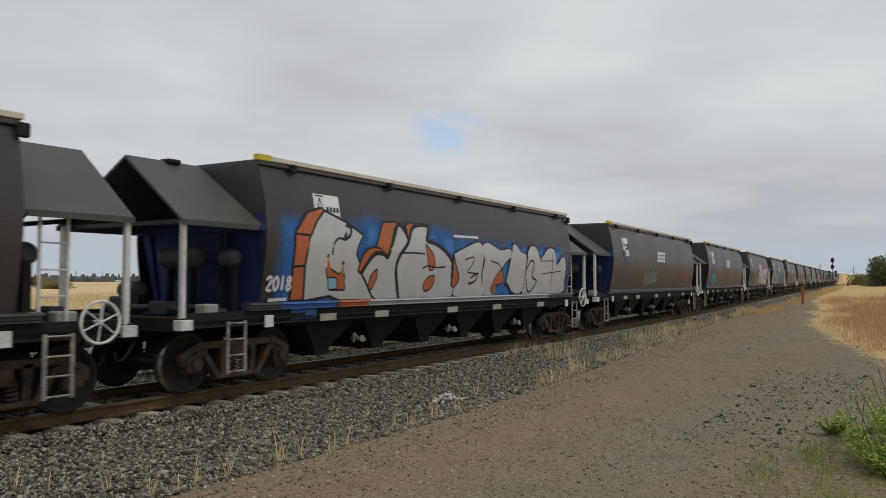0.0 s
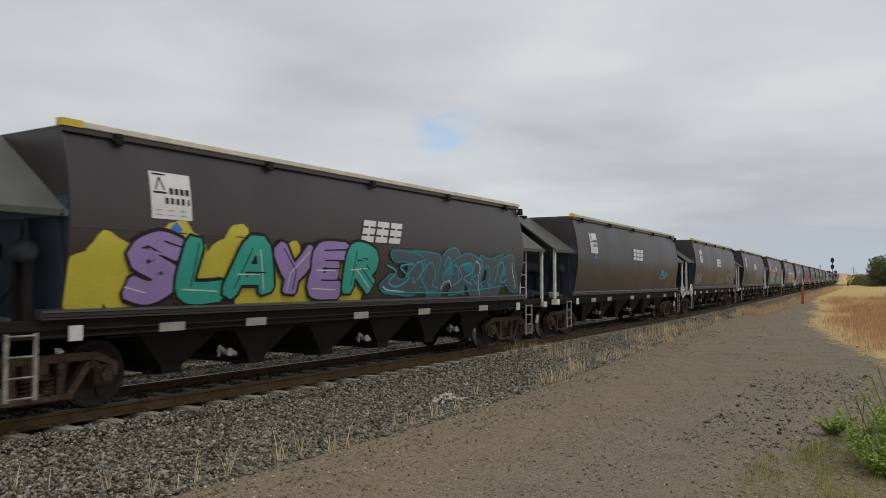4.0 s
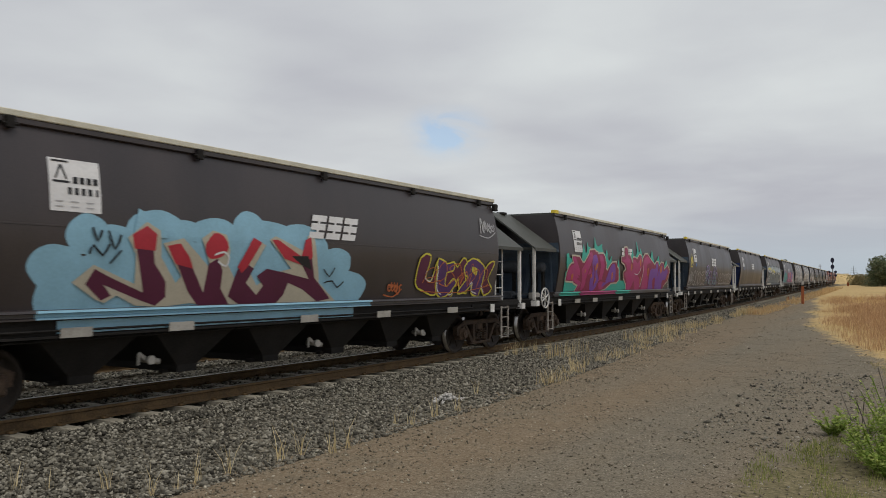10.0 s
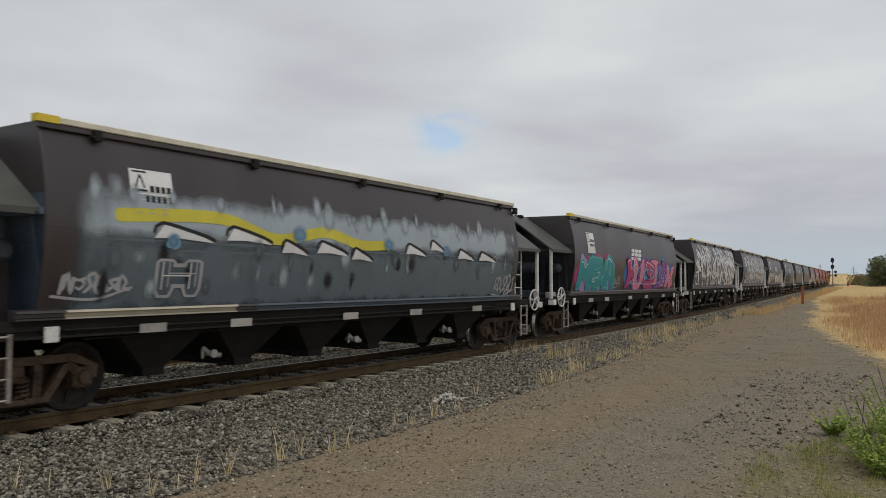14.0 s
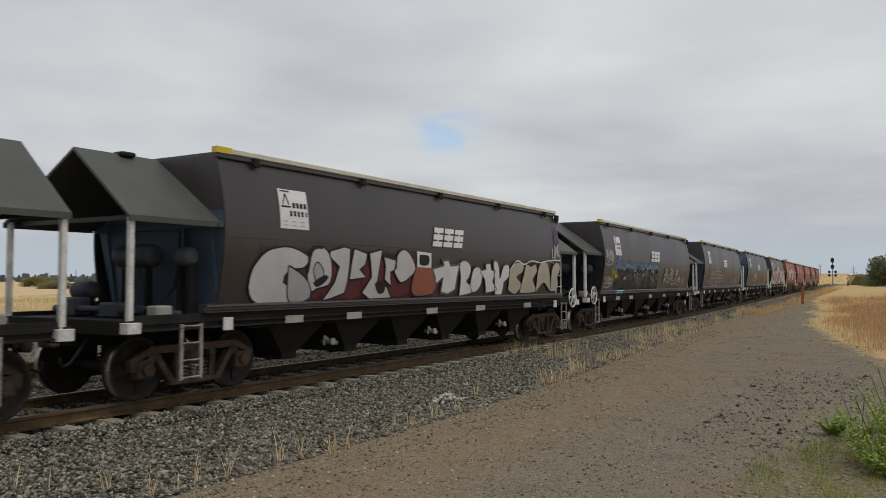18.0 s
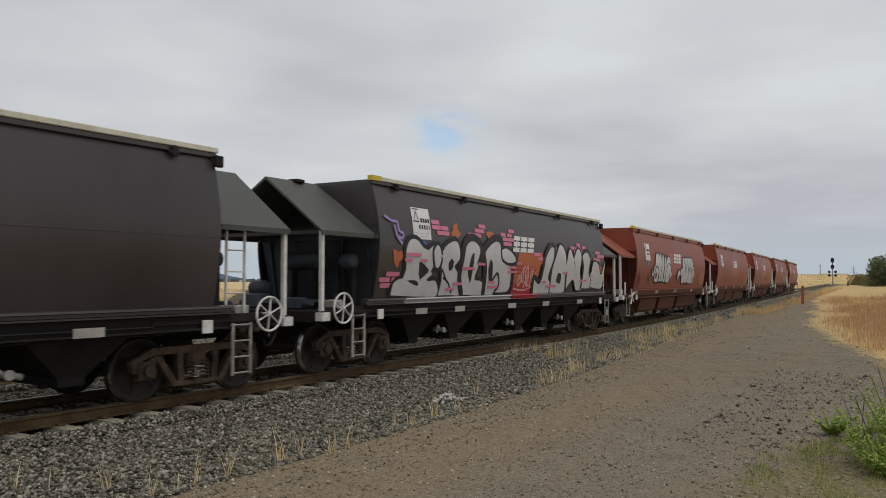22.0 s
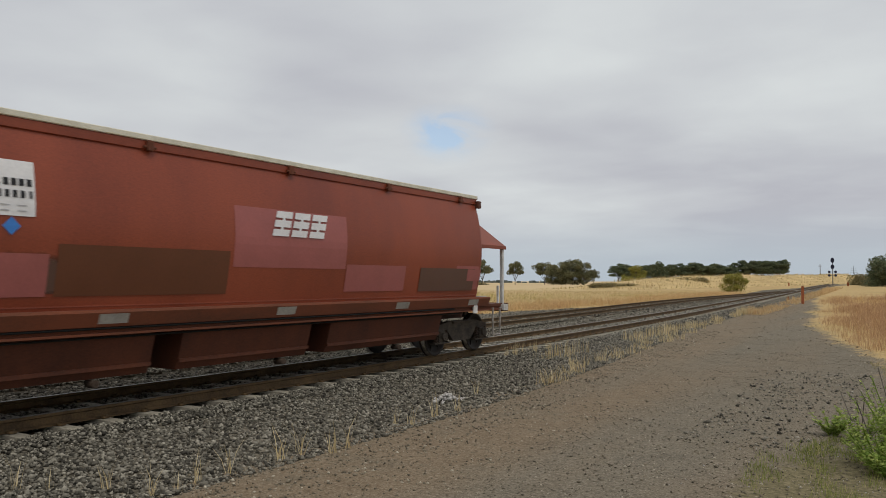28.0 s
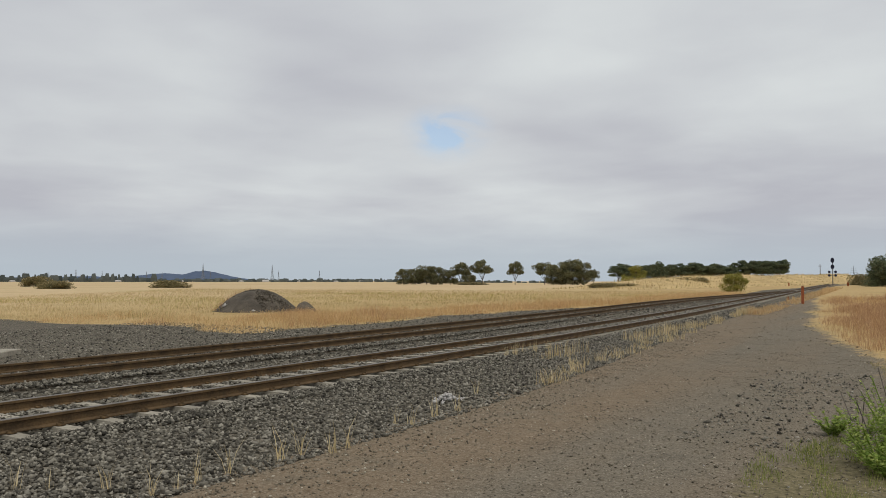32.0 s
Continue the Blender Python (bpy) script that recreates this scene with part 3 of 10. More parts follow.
def wagon(red=False):
    """A covered grain hopper wagon with gabled end canopies over its platforms."""
    paint, under = (M["red"], M["red_under"]) if red else (M["charcoal"], M["under"])
    top = new("grain_hopper_wagon")
    bm = B()
    body_mesh(bm)
    body = part("body", bm, paint, top)
    for sx in (-1, 1):
        bm = B()
        for z in (2.22,) if not red else (1.30,):
            prism(bm, [(sx * (side_x(z - 0.02) - 0.01), z - 0.012), (sx * (side_x(z) + 0.003), z - 0.008), (sx * (side_x(z) + 0.003), z + 0.008), (sx * (side_x(z) - 0.01), z + 0.012)], -HALF, HALF, 1)
        part("weld_seam", bm, paint, body)
        # top rail under the coaming, with its hatch brackets
        bm = B()
        box(bm, sx * 1.30 - 0.035, sx * 1.30 + 0.035, -HALF - 0.02, HALF + 0.02, 3.33 if not red else 3.28, 3.40, 0.008)
        part("top_rail", bm, paint, body)
        bm = B()
        box(bm, sx * 1.30 - 0.05, sx * 1.30 + 0.05, -HALF - 0.05, HALF + 0.05, 3.40, 3.478, 0.01)
        part("coaming", bm, M["cream"], top, "cream painted top edge")
        bm = B()
        box(bm, sx * 1.30 - 0.055, sx * 1.30 + 0.055, -HALF - 0.055, -HALF + 0.22, 3.396, 3.483)
        part("corner_mark", bm, M["yellow"], top, "yellow painted corner of the top edge")
        for i in range(5):
            y = -5.2 + i * 2.6
            bm = B()
            box(bm, sx * 1.34, sx * 1.34 + sx * 0.05, y - 0.05, y + 0.05, 3.26, 3.40, 0.01)
            bar(bm, (sx * 1.36, y - 0.09, 3.31), (sx * 1.36, y + 0.09, 3.31), 0.02, seg=6)
            part("hatch_bracket", bm, M["under"] if not red else M["red_under"], body)
        # side sill
        bm = B()
        if red:
            prism(bm, [(sx * 1.30, 1.255), (sx * 1.45, 1.25), (sx * 1.46, 1.22), (sx * 1.40, 1.05), (sx * 1.30, 1.05)], -HALF - 0.42, HALF + 0.42, 1)
        else:
            prism(bm, [(sx * 1.28, 1.275), (sx * 1.44, 1.262), (sx * 1.45, 1.235), (sx * 1.39, 1.225), (sx * 1.39, 1.185), (sx * 1.42, 1.175), (sx * 1.42, 1.155), (sx * 1.28, 1.155)], -HALF - 0.28, HALF + 0.28, 1)
        part("sill_lip", bm, M["red_sill"] if red else paint, top, "" if red else "dark ledge below the body side")
        bm = B()
        prism(bm, [(sx * 1.27, 1.05 if red else 1.15), (sx * 1.33, 1.05 if red else 1.15), (sx * 1.33, 0.975), (sx * 1.39, 0.97), (sx * 1.39, 0.945), (sx * 1.27, 0.945)], -7.28, 7.28, 1)
        part("side_sill", bm, under if not red else M["red_sill"], top)
        bm = B()
        bar(bm, (sx * 1.375, -5.6, 1.03), (sx * 1.375, 4.9, 1.02), 0.016, seg=6)
        bar(bm, (sx * 1.30, -5.3, 0.91), (sx * 1.30, 5.3, 0.92), 0.014, seg=6)
        part("brake_pipe", bm, M["under"], top)
        for y in ((-4.4, -2.9, -0.4, 1.6, 4.0) if not red else (-6.0, -3.13, -0.15, 2.95, 5.6)):
            bm = B()
            h = 0.945
            if red:
                prism(bm, [(sx * 1.405, 1.085), (sx * 1.420, 1.085), (sx * 1.464, 1.205), (sx * 1.449, 1.205)], y - 0.2, y + 0.2, 1)
            else:
                prism(bm, [(sx * 1.40, h), (sx * 1.413, h), (sx * 1.417, h + 0.115), (sx * 1.405, h + 0.115)], y - 0.2, y + 0.2, 1)
            part("marker_plate", bm, M["plate"], top, "pale marker plate below the sill")
        for y in (-5.75, 5.75):
            bm = B()
            box(bm, sx * 1.38, sx * 1.41, y - 0.085, y + 0.085, 0.90, 1.08, 0.005)
            part("reflector", bm, M["white"], top)
        for y in (-7.31, 7.26) if not red else (-7.45, 7.12):
            bm = B()
            box(bm, sx * 1.33 - 0.036, sx * 1.33 + 0.036, y - 0.036, y + 0.036, 1.02, 2.42, 0.008)
            part("canopy_post", bm, M["white"], top, "white canopy post")
            bm = B()
            box(bm, sx * 1.28, sx * 1.44, y - 0.10, y + 0.10, 0.93, 1.07, 0.006)
            bar(bm, (sx * 1.43, y, 1.0), (sx * 1.446, y, 1.0), 0.03, seg=8)
            part("post_foot", bm, M["white"], top)
            k = 1 if y > 0 else -1
            if red:
                ladder("step_ladder", top, k * 6.75 - 0.17, k * 6.75 + 0.17, sx * 1.38, 0.36, 1.0, 1, 0.02, 0.05, M["ladder"], "dirty steel step ladder")
            else:
                ladder("step_ladder", top, k * 6.38 - 0.165, k * 6.38 + 0.165, sx * 1.38, 0.28, 1.02, 4, 0.014, 0.05, M["ladder"], "dirty steel step ladder")
        if not red:
            ladder("end_ladder", top, 6.22, 6.56, sx * 1.22, 1.10, 2.40, 5, 0.012, 0.035, M["white"], "white end ladder")
        bm = B()
        box(bm, sx * 1.33, sx * 1.42, HALF - 0.05, HALF + 0.09, 3.20, 3.36, 0.015)
        part("hatch_latch", bm, M["under"] if not red else M["red_under"], top)
    # roof with its long hatches
    bm = B()
    box(bm, -1.26, 1.26, -HALF + 0.02, HALF - 0.02, 3.37, 3.42)
    part("roof", bm, M["canopy"] if not red else M["canopy_red"], top)
    for y in (-3.9, -1.3, 1.3, 3.9):
        bm = B()
        box(bm, -0.55, 0.55, y - 1.2, y + 1.2, 3.423, 3.45, 0.01)
        part("roof_hatch", bm, M["canopy"] if not red else M["canopy_red"], top)
    for sy in (-1, 1):
        bm = B()
        end_mesh(bm, sy)
        part("end_sheet", bm, M["end_blue"] if not red else M["end_red"], top, "faded blue lower end sheet" if not red else "")
        end_struts(top, sy, M["end_blue"] if not red else M["end_red"])
        bm = B()
        prism(bm, [(-side_x(z) + 0.015, z) for z in (2.6, 2.85, 3.1, 3.37)] + [(side_x(z) - 0.015, z) for z in (3.37, 3.1, 2.85, 2.6)], sy * (HALF - 0.05), sy * (HALF - 0.012), 1)
        part("end_panel", bm, paint, top)
        # gabled canopy over the platform
        bm = B()
        far = (7.50 if sy < 0 else 7.20) if red else (7.38 if sy < 0 else 7.32)
        prism(bm, [(-1.385, 2.37), (0, 3.35), (1.385, 2.37), (1.385, 2.415), (0, 3.40), (-1.385, 2.415)], sy * (HALF - 0.02), sy * far, 1)
        for v in bm.verts:
            if v.co.z > 3 and abs(v.co.y) > 7:
                v.co.y += 0.14
        for sx in (-1, 1):
            bar(bm, (sx * 1.39, sy * (HALF + 0.08), 2.375), (sx * 1.39, sy * far, 2.375), 0.025, 0.075)
        bar(bm, (-1.33, sy * (far - 0.2), 2.40), (1.33, sy * (far - 0.2), 2.40), 0.04, 0.06)
        part("end_canopy", bm, M["canopy"] if not red else M["canopy_red"], top, "gabled sheet-metal end canopy")
        bm = B()
        box(bm, -0.12, 0.12, sy * 6.45 - 0.12, sy * 6.45 + 0.12, 3.36, 3.43, 0.02)
        part("lifting_lug", bm, M["under"], top)
        bm = B()
        box(bm, -1.36, 1.36, min(sy * 4.9, sy * 7.3), max(sy * 4.9, sy * 7.3), 1.035, 1.09)
        box(bm, -1.38, 1.38, sy * 7.30 - 0.05, sy * 7.30 + 0.05, 0.90, 1.095, 0.01)
        part("end_platform", bm, under, top)
        bm = B()
        box(bm, -0.17, 0.17, min(sy * 4.6, sy * 7.25), max(sy * 4.6, sy * 7.25), 0.72, 1.03)
        part("draft_sill", bm, under, top)
        bm = B()
        bar(bm, (0, sy * 7.25, 0.87), (0, sy * 7.50, 0.87), 0.16, 0.18)
        box(bm, -0.16, 0.16, min(sy * 7.46, sy * 7.60), max(sy * 7.46, sy * 7.60), 0.72, 1.02, 0.03)
        part("coupler", bm, M["bogie"], top)
        bm = B()
        pts = [Vector((0.35, sy * (7.2 + 0.4 * math.sin(i * math.pi / 14)), 0.85 - 0.36 * math.sin(i * math.pi / 9))) for i in range(8)]
        for a, b in zip(pts, pts[1:]):
            bar(bm, a, b, 0.022, seg=6)
        part("air_hose", bm, M["under"], top)
        # brake cylinders and reservoirs on the platform
        tank = M["tank"] if not red else M["red_sill"]
        for x, y, z, r, ln in (((0.0, 6.2, 1.95, 0.17, 0.85), (0.98, 6.15, 1.93, 0.14, 0.34), (-0.85, 6.45, 1.45, 0.14, 0.5)) if not red else ((0.1, 6.55, 1.88, 0.17, 1.5), (-0.5, 6.5, 1.4, 0.15, 0.6))):
            bm = B()
            turned(bm, [(-ln / 2, r * 0.5), (-ln / 2 + 0.05, r * 0.9), (-ln / 2 + 0.1, r), (ln / 2 - 0.1, r), (ln / 2 - 0.05, r * 0.9), (ln / 2, r * 0.5)], 16)
            part("air_reservoir", bm, tank, top, loc=(x, sy * y, z))
            bm = B()
            for k in (-0.3, 0.3):
                box(bm, x + k * ln - 0.03, x + k * ln + 0.03, sy * y - 0.05, sy * y + 0.05, 1.12, z - r * 0.8)
            box(bm, x - 0.34 * ln, x + 0.34 * ln, sy * y - 0.06, sy * y + 0.06, 1.09, 1.12)
            part("reservoir_bracket", bm, under, top)
        # valve gear and boxes on the deck
        bm = B()
        box(bm, 0.92, 1.14, sy * 6.62 - 0.13, sy * 6.62 + 0.13, 1.09, 1.26, 0.02)
        part("valve_box", bm, M["plate"], top, "pale grey valve box")
        bm = B()
        bar(bm, (-0.95, sy * 6.85, 1.20), (0.75, sy * 6.85, 1.20), 0.05, seg=10)
        box(bm, 0.2, 0.55, sy * 6.85 - 0.12, sy * 6.85 + 0.12, 1.09, 1.30, 0.03)
        box(bm, -0.75, -0.4, sy * 6.8 - 0.15, sy * 6.8 + 0.15, 1.09, 1.36, 0.03)
        bar(bm, (0.4, sy * 6.85, 1.28), (1.2, sy * 6.4, 1.16), 0.03, 0.05)
        part("brake_gear", bm, M["tank"] if not red else M["bogie"], top)
        bm = B()
        pts = [Vector((0.62, sy * (HALF + 0.05), 2.3)), Vector((0.66, sy * (HALF + 0.12), 1.8)), Vector((0.75, sy * (HALF + 0.25), 1.5)), Vector((0.8, sy * 6.5, 1.15))]
        for a, b in zip(pts, pts[1:]):
            bar(bm, a, b, 0.018, seg=6)
        part("air_pipe", bm, under, top)
        if red:
            for x in (-1.33, 1.33):
                bm = B()
                box(bm, x - 0.025, x + 0.025, sy * 6.92 - 0.025, sy * 6.92 + 0.025, 1.05, 1.50, 0.006)
                part("stanchion", bm, M["white"], top, "short white stanchion on the platform")
        bogie(top, sy * (WB if not red else 5.88), M["bogie_grey"] if red else M["bogie"], red)
    # hoppers under the floor
    bm = B()
    box(bm, -0.2, 0.2, -4.6, 4.6, 0.80, 1.03)
    part("centre_sill", bm, under, top)
    if red:
        for y0, y1 in ((-4.75, -2.4), (-1.95, 0.62), (1.1, 4.6)):
            bm = B()
            prism(bm, [(-1.30, 1.03), (1.30, 1.03), (1.16, 0.52), (1.10, 0.40), (-1.10, 0.40), (-1.16, 0.52)], y0, y1, 1)
            h = part("hopper", bm, under, top, "red discharge hopper below the sill")
            for sx in (-1, 1):
                bm = B()
                box(bm, sx * 1.17 - 0.02, sx * 1.17 + 0.02, y0, y1, 0.50, 0.55)
                part("hopper_flange", bm, M["red_under"], h)
    else:
        for y in (-4.05, -2.45, -0.82, 0.82, 2.45, 4.05):
            bm = B()
            a = [(-1.22, y - 0.80), (1.22, y - 0.80), (1.22, y + 0.80), (-1.22, y + 0.80)]
            b = [(-0.98, y - 0.17), (0.98, y - 0.17), (0.98, y + 0.17), (-0.98, y + 0.17)]
            va = [bm.verts.new((u, v, 1.03)) for u, v in a]
            vb = [bm.verts.new((u, v, 0.44)) for u, v in b]
            vc = [bm.verts.new((u, v, 0.34)) for u, v in b]
            for p, q in ((va, vb), (vb, vc)):
                for i in range(4):
                    bm.faces.new((p[i], p[(i + 1) % 4], q[(i + 1) % 4], q[i]))
            bm.faces.new(va)
            bm.faces.new(vc[::-1])
            h = part("hopper", bm, M["under"], top)
            for k in (0.75, -0.75):
                bm = B()
                box(bm, k - 0.05, k + 0.05, y - 0.26, y + 0.26, 0.33, 0.38)
                part("outlet_slide", bm, M["under"], h)
    for y in (-3.2, 0.05, 3.2):
        for sx in (-1, 1):
            bm = B()
            if red:
                bar(bm, (sx * 1.0, y + 0.02, 0.34), (sx * 1.18, y + 0.02, 0.34), 0.05, seg=8)
            else:
                bar(bm, (sx * 0.95, y, 0.57), (sx * 1.18, y, 0.57), 0.042, seg=10)
                bar(bm, (sx * 1.16, y, 0.57), (sx * 1.20, y, 0.57), 0.06, seg=10)
                bar(bm, (sx * 1.12, y - 0.02, 0.57), (sx * 1.12, y - 0.15, 0.66), 0.03, 0.05)
                bar(bm, (sx * 1.12, y - 0.15, 0.66), (sx * 1.12, y - 0.15, 0.51), 0.022, 0.03)
                bar(bm, (sx * 1.12, y + 0.02, 0.57), (sx * 1.12, y + 0.17, 0.53), 0.04, seg=8)
            part("discharge_valve", bm, M["plate"] if not red else M["bogie"], top, "pale discharge valve")
    return top


WAGONS = {}


def bare_end(w):
    """One wagon has no canopy at one end: its blue end panel stands bare, with a scrawled word."""
    for o in list(w.children):
        if o.name.startswith(("end_canopy", "end_panel", "lifting_lug")) and sum(c[1] for c in o.bound_box) < 0:
            bpy.data.objects.remove(o)
    bm = B()
    prism(bm, [(-side_x(z) + 0.015, z) for z in (2.6, 2.85, 3.1, 3.37)] + [(side_x(z) - 0.015, z) for z in (3.37, 3.1, 2.85, 2.6)], -HALF + 0.012, -HALF + 0.05, 1)
    for z in (2.5, 2.62):
        bar(bm, (-1.42, -HALF - 0.02, z), (1.42, -HALF - 0.02, z), 0.08)
    part("end_panel", bm, M["end_blue"], w, "bare steel-blue end panel")
    bm = B()
    for i, g in enumerate("JUSE"):
        for st in GLYPH[g]:
            line = smooth_line([(0.35 + i * 0.22 + 0.16 * u, 2.78 + 0.3 * v) for u, v in st], 0.05)
            for a, b in zip(line, line[1:]):
                bar(bm, (a.x, -HALF - 0.012, a.y), (b.x, -HALF - 0.012, b.y), 0.02, 0.02)
    part("graffiti", bm, INK["chalk"], w, "white scrawled word on the end")
    bm = B()
    bar(bm, (-0.95, -HALF - 0.16, 3.30), (-0.60, -HALF - 0.12, 3.40), 0.16, 0.16)
    bar(bm, (-0.66, -HALF - 0.14, 3.34), (-0.42, -HALF - 0.10, 3.60), 0.22, 0.24)
    bar(bm, (-0.6, -HALF - 0.12, 3.52), (-0.30, -HALF - 0.10, 3.56), 0.12, 0.12)
    part("hatch_motor", bm, M["under"], w, "black hatch motor on the bare end")
    bm = B()
    bar(bm, (-1.30, -HALF - 0.06, 3.25), (-0.95, -HALF - 0.06, 3.27), 0.10, 0.12)
    part("bracket", bm, M["white"], w)


def build_train():
    dark, rust = wagon(False), wagon(True)
    for n in range(-1, 28):
        red = n >= 23
        src = rust if red else dark
        w = src if n in (-1, 23) else copy_thing(src, pose(0, 0, 0))
        WAGONS[n] = w
    for n, w in WAGONS.items():
        w.matrix_basis = pose(0, 0, 0)
        if n >= 23:
            cross_handle(w, -6.55)
            if n in (24, 26):
                cross_handle(w, 6.85)
        if n in (-1, 0, 1, 2, 5, 7, 8, 9, 12, 13, 14, 16, 18, 21):
            handwheel(w, 6.85, 5 + n % 2)
        if n in (6, 10, 11, 15, 17, 19, 22):
            handwheel(w, -6.88, 6)
        if n == 3:
            cross_handle(w, 6.85)
        if n == 21:
            bare_end(w)
        if n == 23:
            for o in list(w.children):
                if o.name.startswith(("end_canopy", "lifting_lug", "canopy_post")) and sum(c[1] for c in o.bound_box) > 0:
                    bpy.data.objects.remove(o)
        tint = "end_royal" if n in (0, 1, 9, 13) else "end_dark" if n in (2, 7, 10, 15, 16, 19, 22) else ""
        if tint:
            for o in w.children:
                if o.name.startswith(("end_sheet", "end_strut", "stiffener")):
                    o.data = o.data.copy()
                    o.data.materials[0] = M[tint]
                if o.name.startswith("end_sheet"):
                    o["label"] = "royal blue lower end sheet" if tint == "end_royal" else "sooty dark end sheet"


# ---------------------------------------------------------------- paint on the wagon sides
def ink(name, c, rough=0.5, vary=0.0):
    d = tuple(v * 0.82 for v in c)
    return material(name + "_spray_paint", d, c, 2.5, rough, bump=0.03, fine=30, vary=vary)


INK = {k: ink(k, c) for k, c in {
    "silver": (0.56, 0.56, 0.56), "white": (0.74, 0.74, 0.74), "chalk": (0.42, 0.42, 0.43), "frost": (0.42, 0.47, 0.53), "black": (0.012, 0.012, 0.014), "orange": (0.50, 0.14, 0.05),
    "blue": (0.04, 0.14, 0.42), "sky": (0.27, 0.50, 0.64), "teal": (0.02, 0.26, 0.30), "mint": (0.04, 0.42, 0.33), "magenta": (0.42, 0.035, 0.17),
    "plum": (0.10, 0.015, 0.045), "wine": (0.27, 0.02, 0.075), "crimson": (0.46, 0.03, 0.05), "pink": (0.66, 0.20, 0.30), "salmon": (0.64, 0.33, 0.32), "lemon": (0.62, 0.55, 0.06),
    "purple": (0.20, 0.06, 0.36), "lilac": (0.36, 0.26, 0.55), "slate": (0.085, 0.115, 0.14), "cream": (0.50, 0.46, 0.36), "rust": (0.34, 0.11, 0.07),
    "aqua": (0.05, 0.38, 0.48), "verdigris": (0.13, 0.25, 0.25), "rosewood": (0.36, 0.112, 0.100), "faded": (0.40, 0.33, 0.31), "brown": (0.135, 0.045, 0.018), "smoke": (0.125, 0.062, 0.042), "dim": (0.12, 0.12, 0.125),
    "violet": (0.085, 0.03, 0.13), "sign_blue": (0.05, 0.22, 0.62)}.items()}


def haze_ink(name, c):
    """Spray mist: paint that thins out towards the edges of its patch."""
    m = ink(name, c)
    nt = m.node_tree
    N, L = nt.nodes.new, nt.links.new
    p, out = nt.nodes["Principled BSDF"], nt.nodes["Material Output"]
    at = N("ShaderNodeAttribute")
    at.attribute_name = "cover"
    n = N("ShaderNodeTexNoise")
    n.inputs["Scale"].default_value, n.inputs["Detail"].default_value = 2.2, 6
    mp = N("ShaderNodeMapping")
    mp.inputs["Scale"].default_value = (1, 1, 0.45)
    L(N("ShaderNodeTexCoord").outputs["Object"], mp.inputs[0])
    L(mp.outputs[0], n.inputs["Vector"])
    a = N("ShaderNodeMath")
    a.operation = "MULTIPLY_ADD"
    L(n.outputs["Fac"], a.inputs[0])
    a.inputs[1].default_value = 1.1
    b = N("ShaderNodeMath")
    b.operation = "ADD"
    L(at.outputs["Fac"], b.inputs[0])
    b.inputs[1].default_value = -1.0
    L(b.outputs[0], a.inputs[2])
    r = N("ShaderNodeMapRange")
    r.inputs["From Min"].default_value, r.inputs["From Max"].default_value = 0.0, 0.45
    L(a.outputs[0], r.inputs["Value"])
    tr = N("ShaderNodeBsdfTransparent")
    mx = N("ShaderNodeMixShader")
    L(r.outputs[0], mx.inputs[0])
    L(tr.outputs[0], mx.inputs[1])
    L(p.outputs[0], mx.inputs[2])
    L(mx.outputs[0], out.inputs["Surface"])
    return m


for k, c in {"blue": (0.045, 0.19, 0.52), "slate": (0.125, 0.160, 0.182), "lilac": (0.24, 0.17, 0.36), "pale": (0.36, 0.42, 0.46), "salmon": (0.42, 0.20, 0.16), "dark": (0.012, 0.013, 0.014),
             "lemon": (0.62, 0.50, 0.05), "grey": (0.115, 0.060, 0.042), "plum": (0.10, 0.03, 0.12), "sky": (0.14, 0.26, 0.38), "maroon": (0.12, 0.03, 0.03)}.items():
    INK["mist_" + k] = haze_ink("mist_" + k, c)

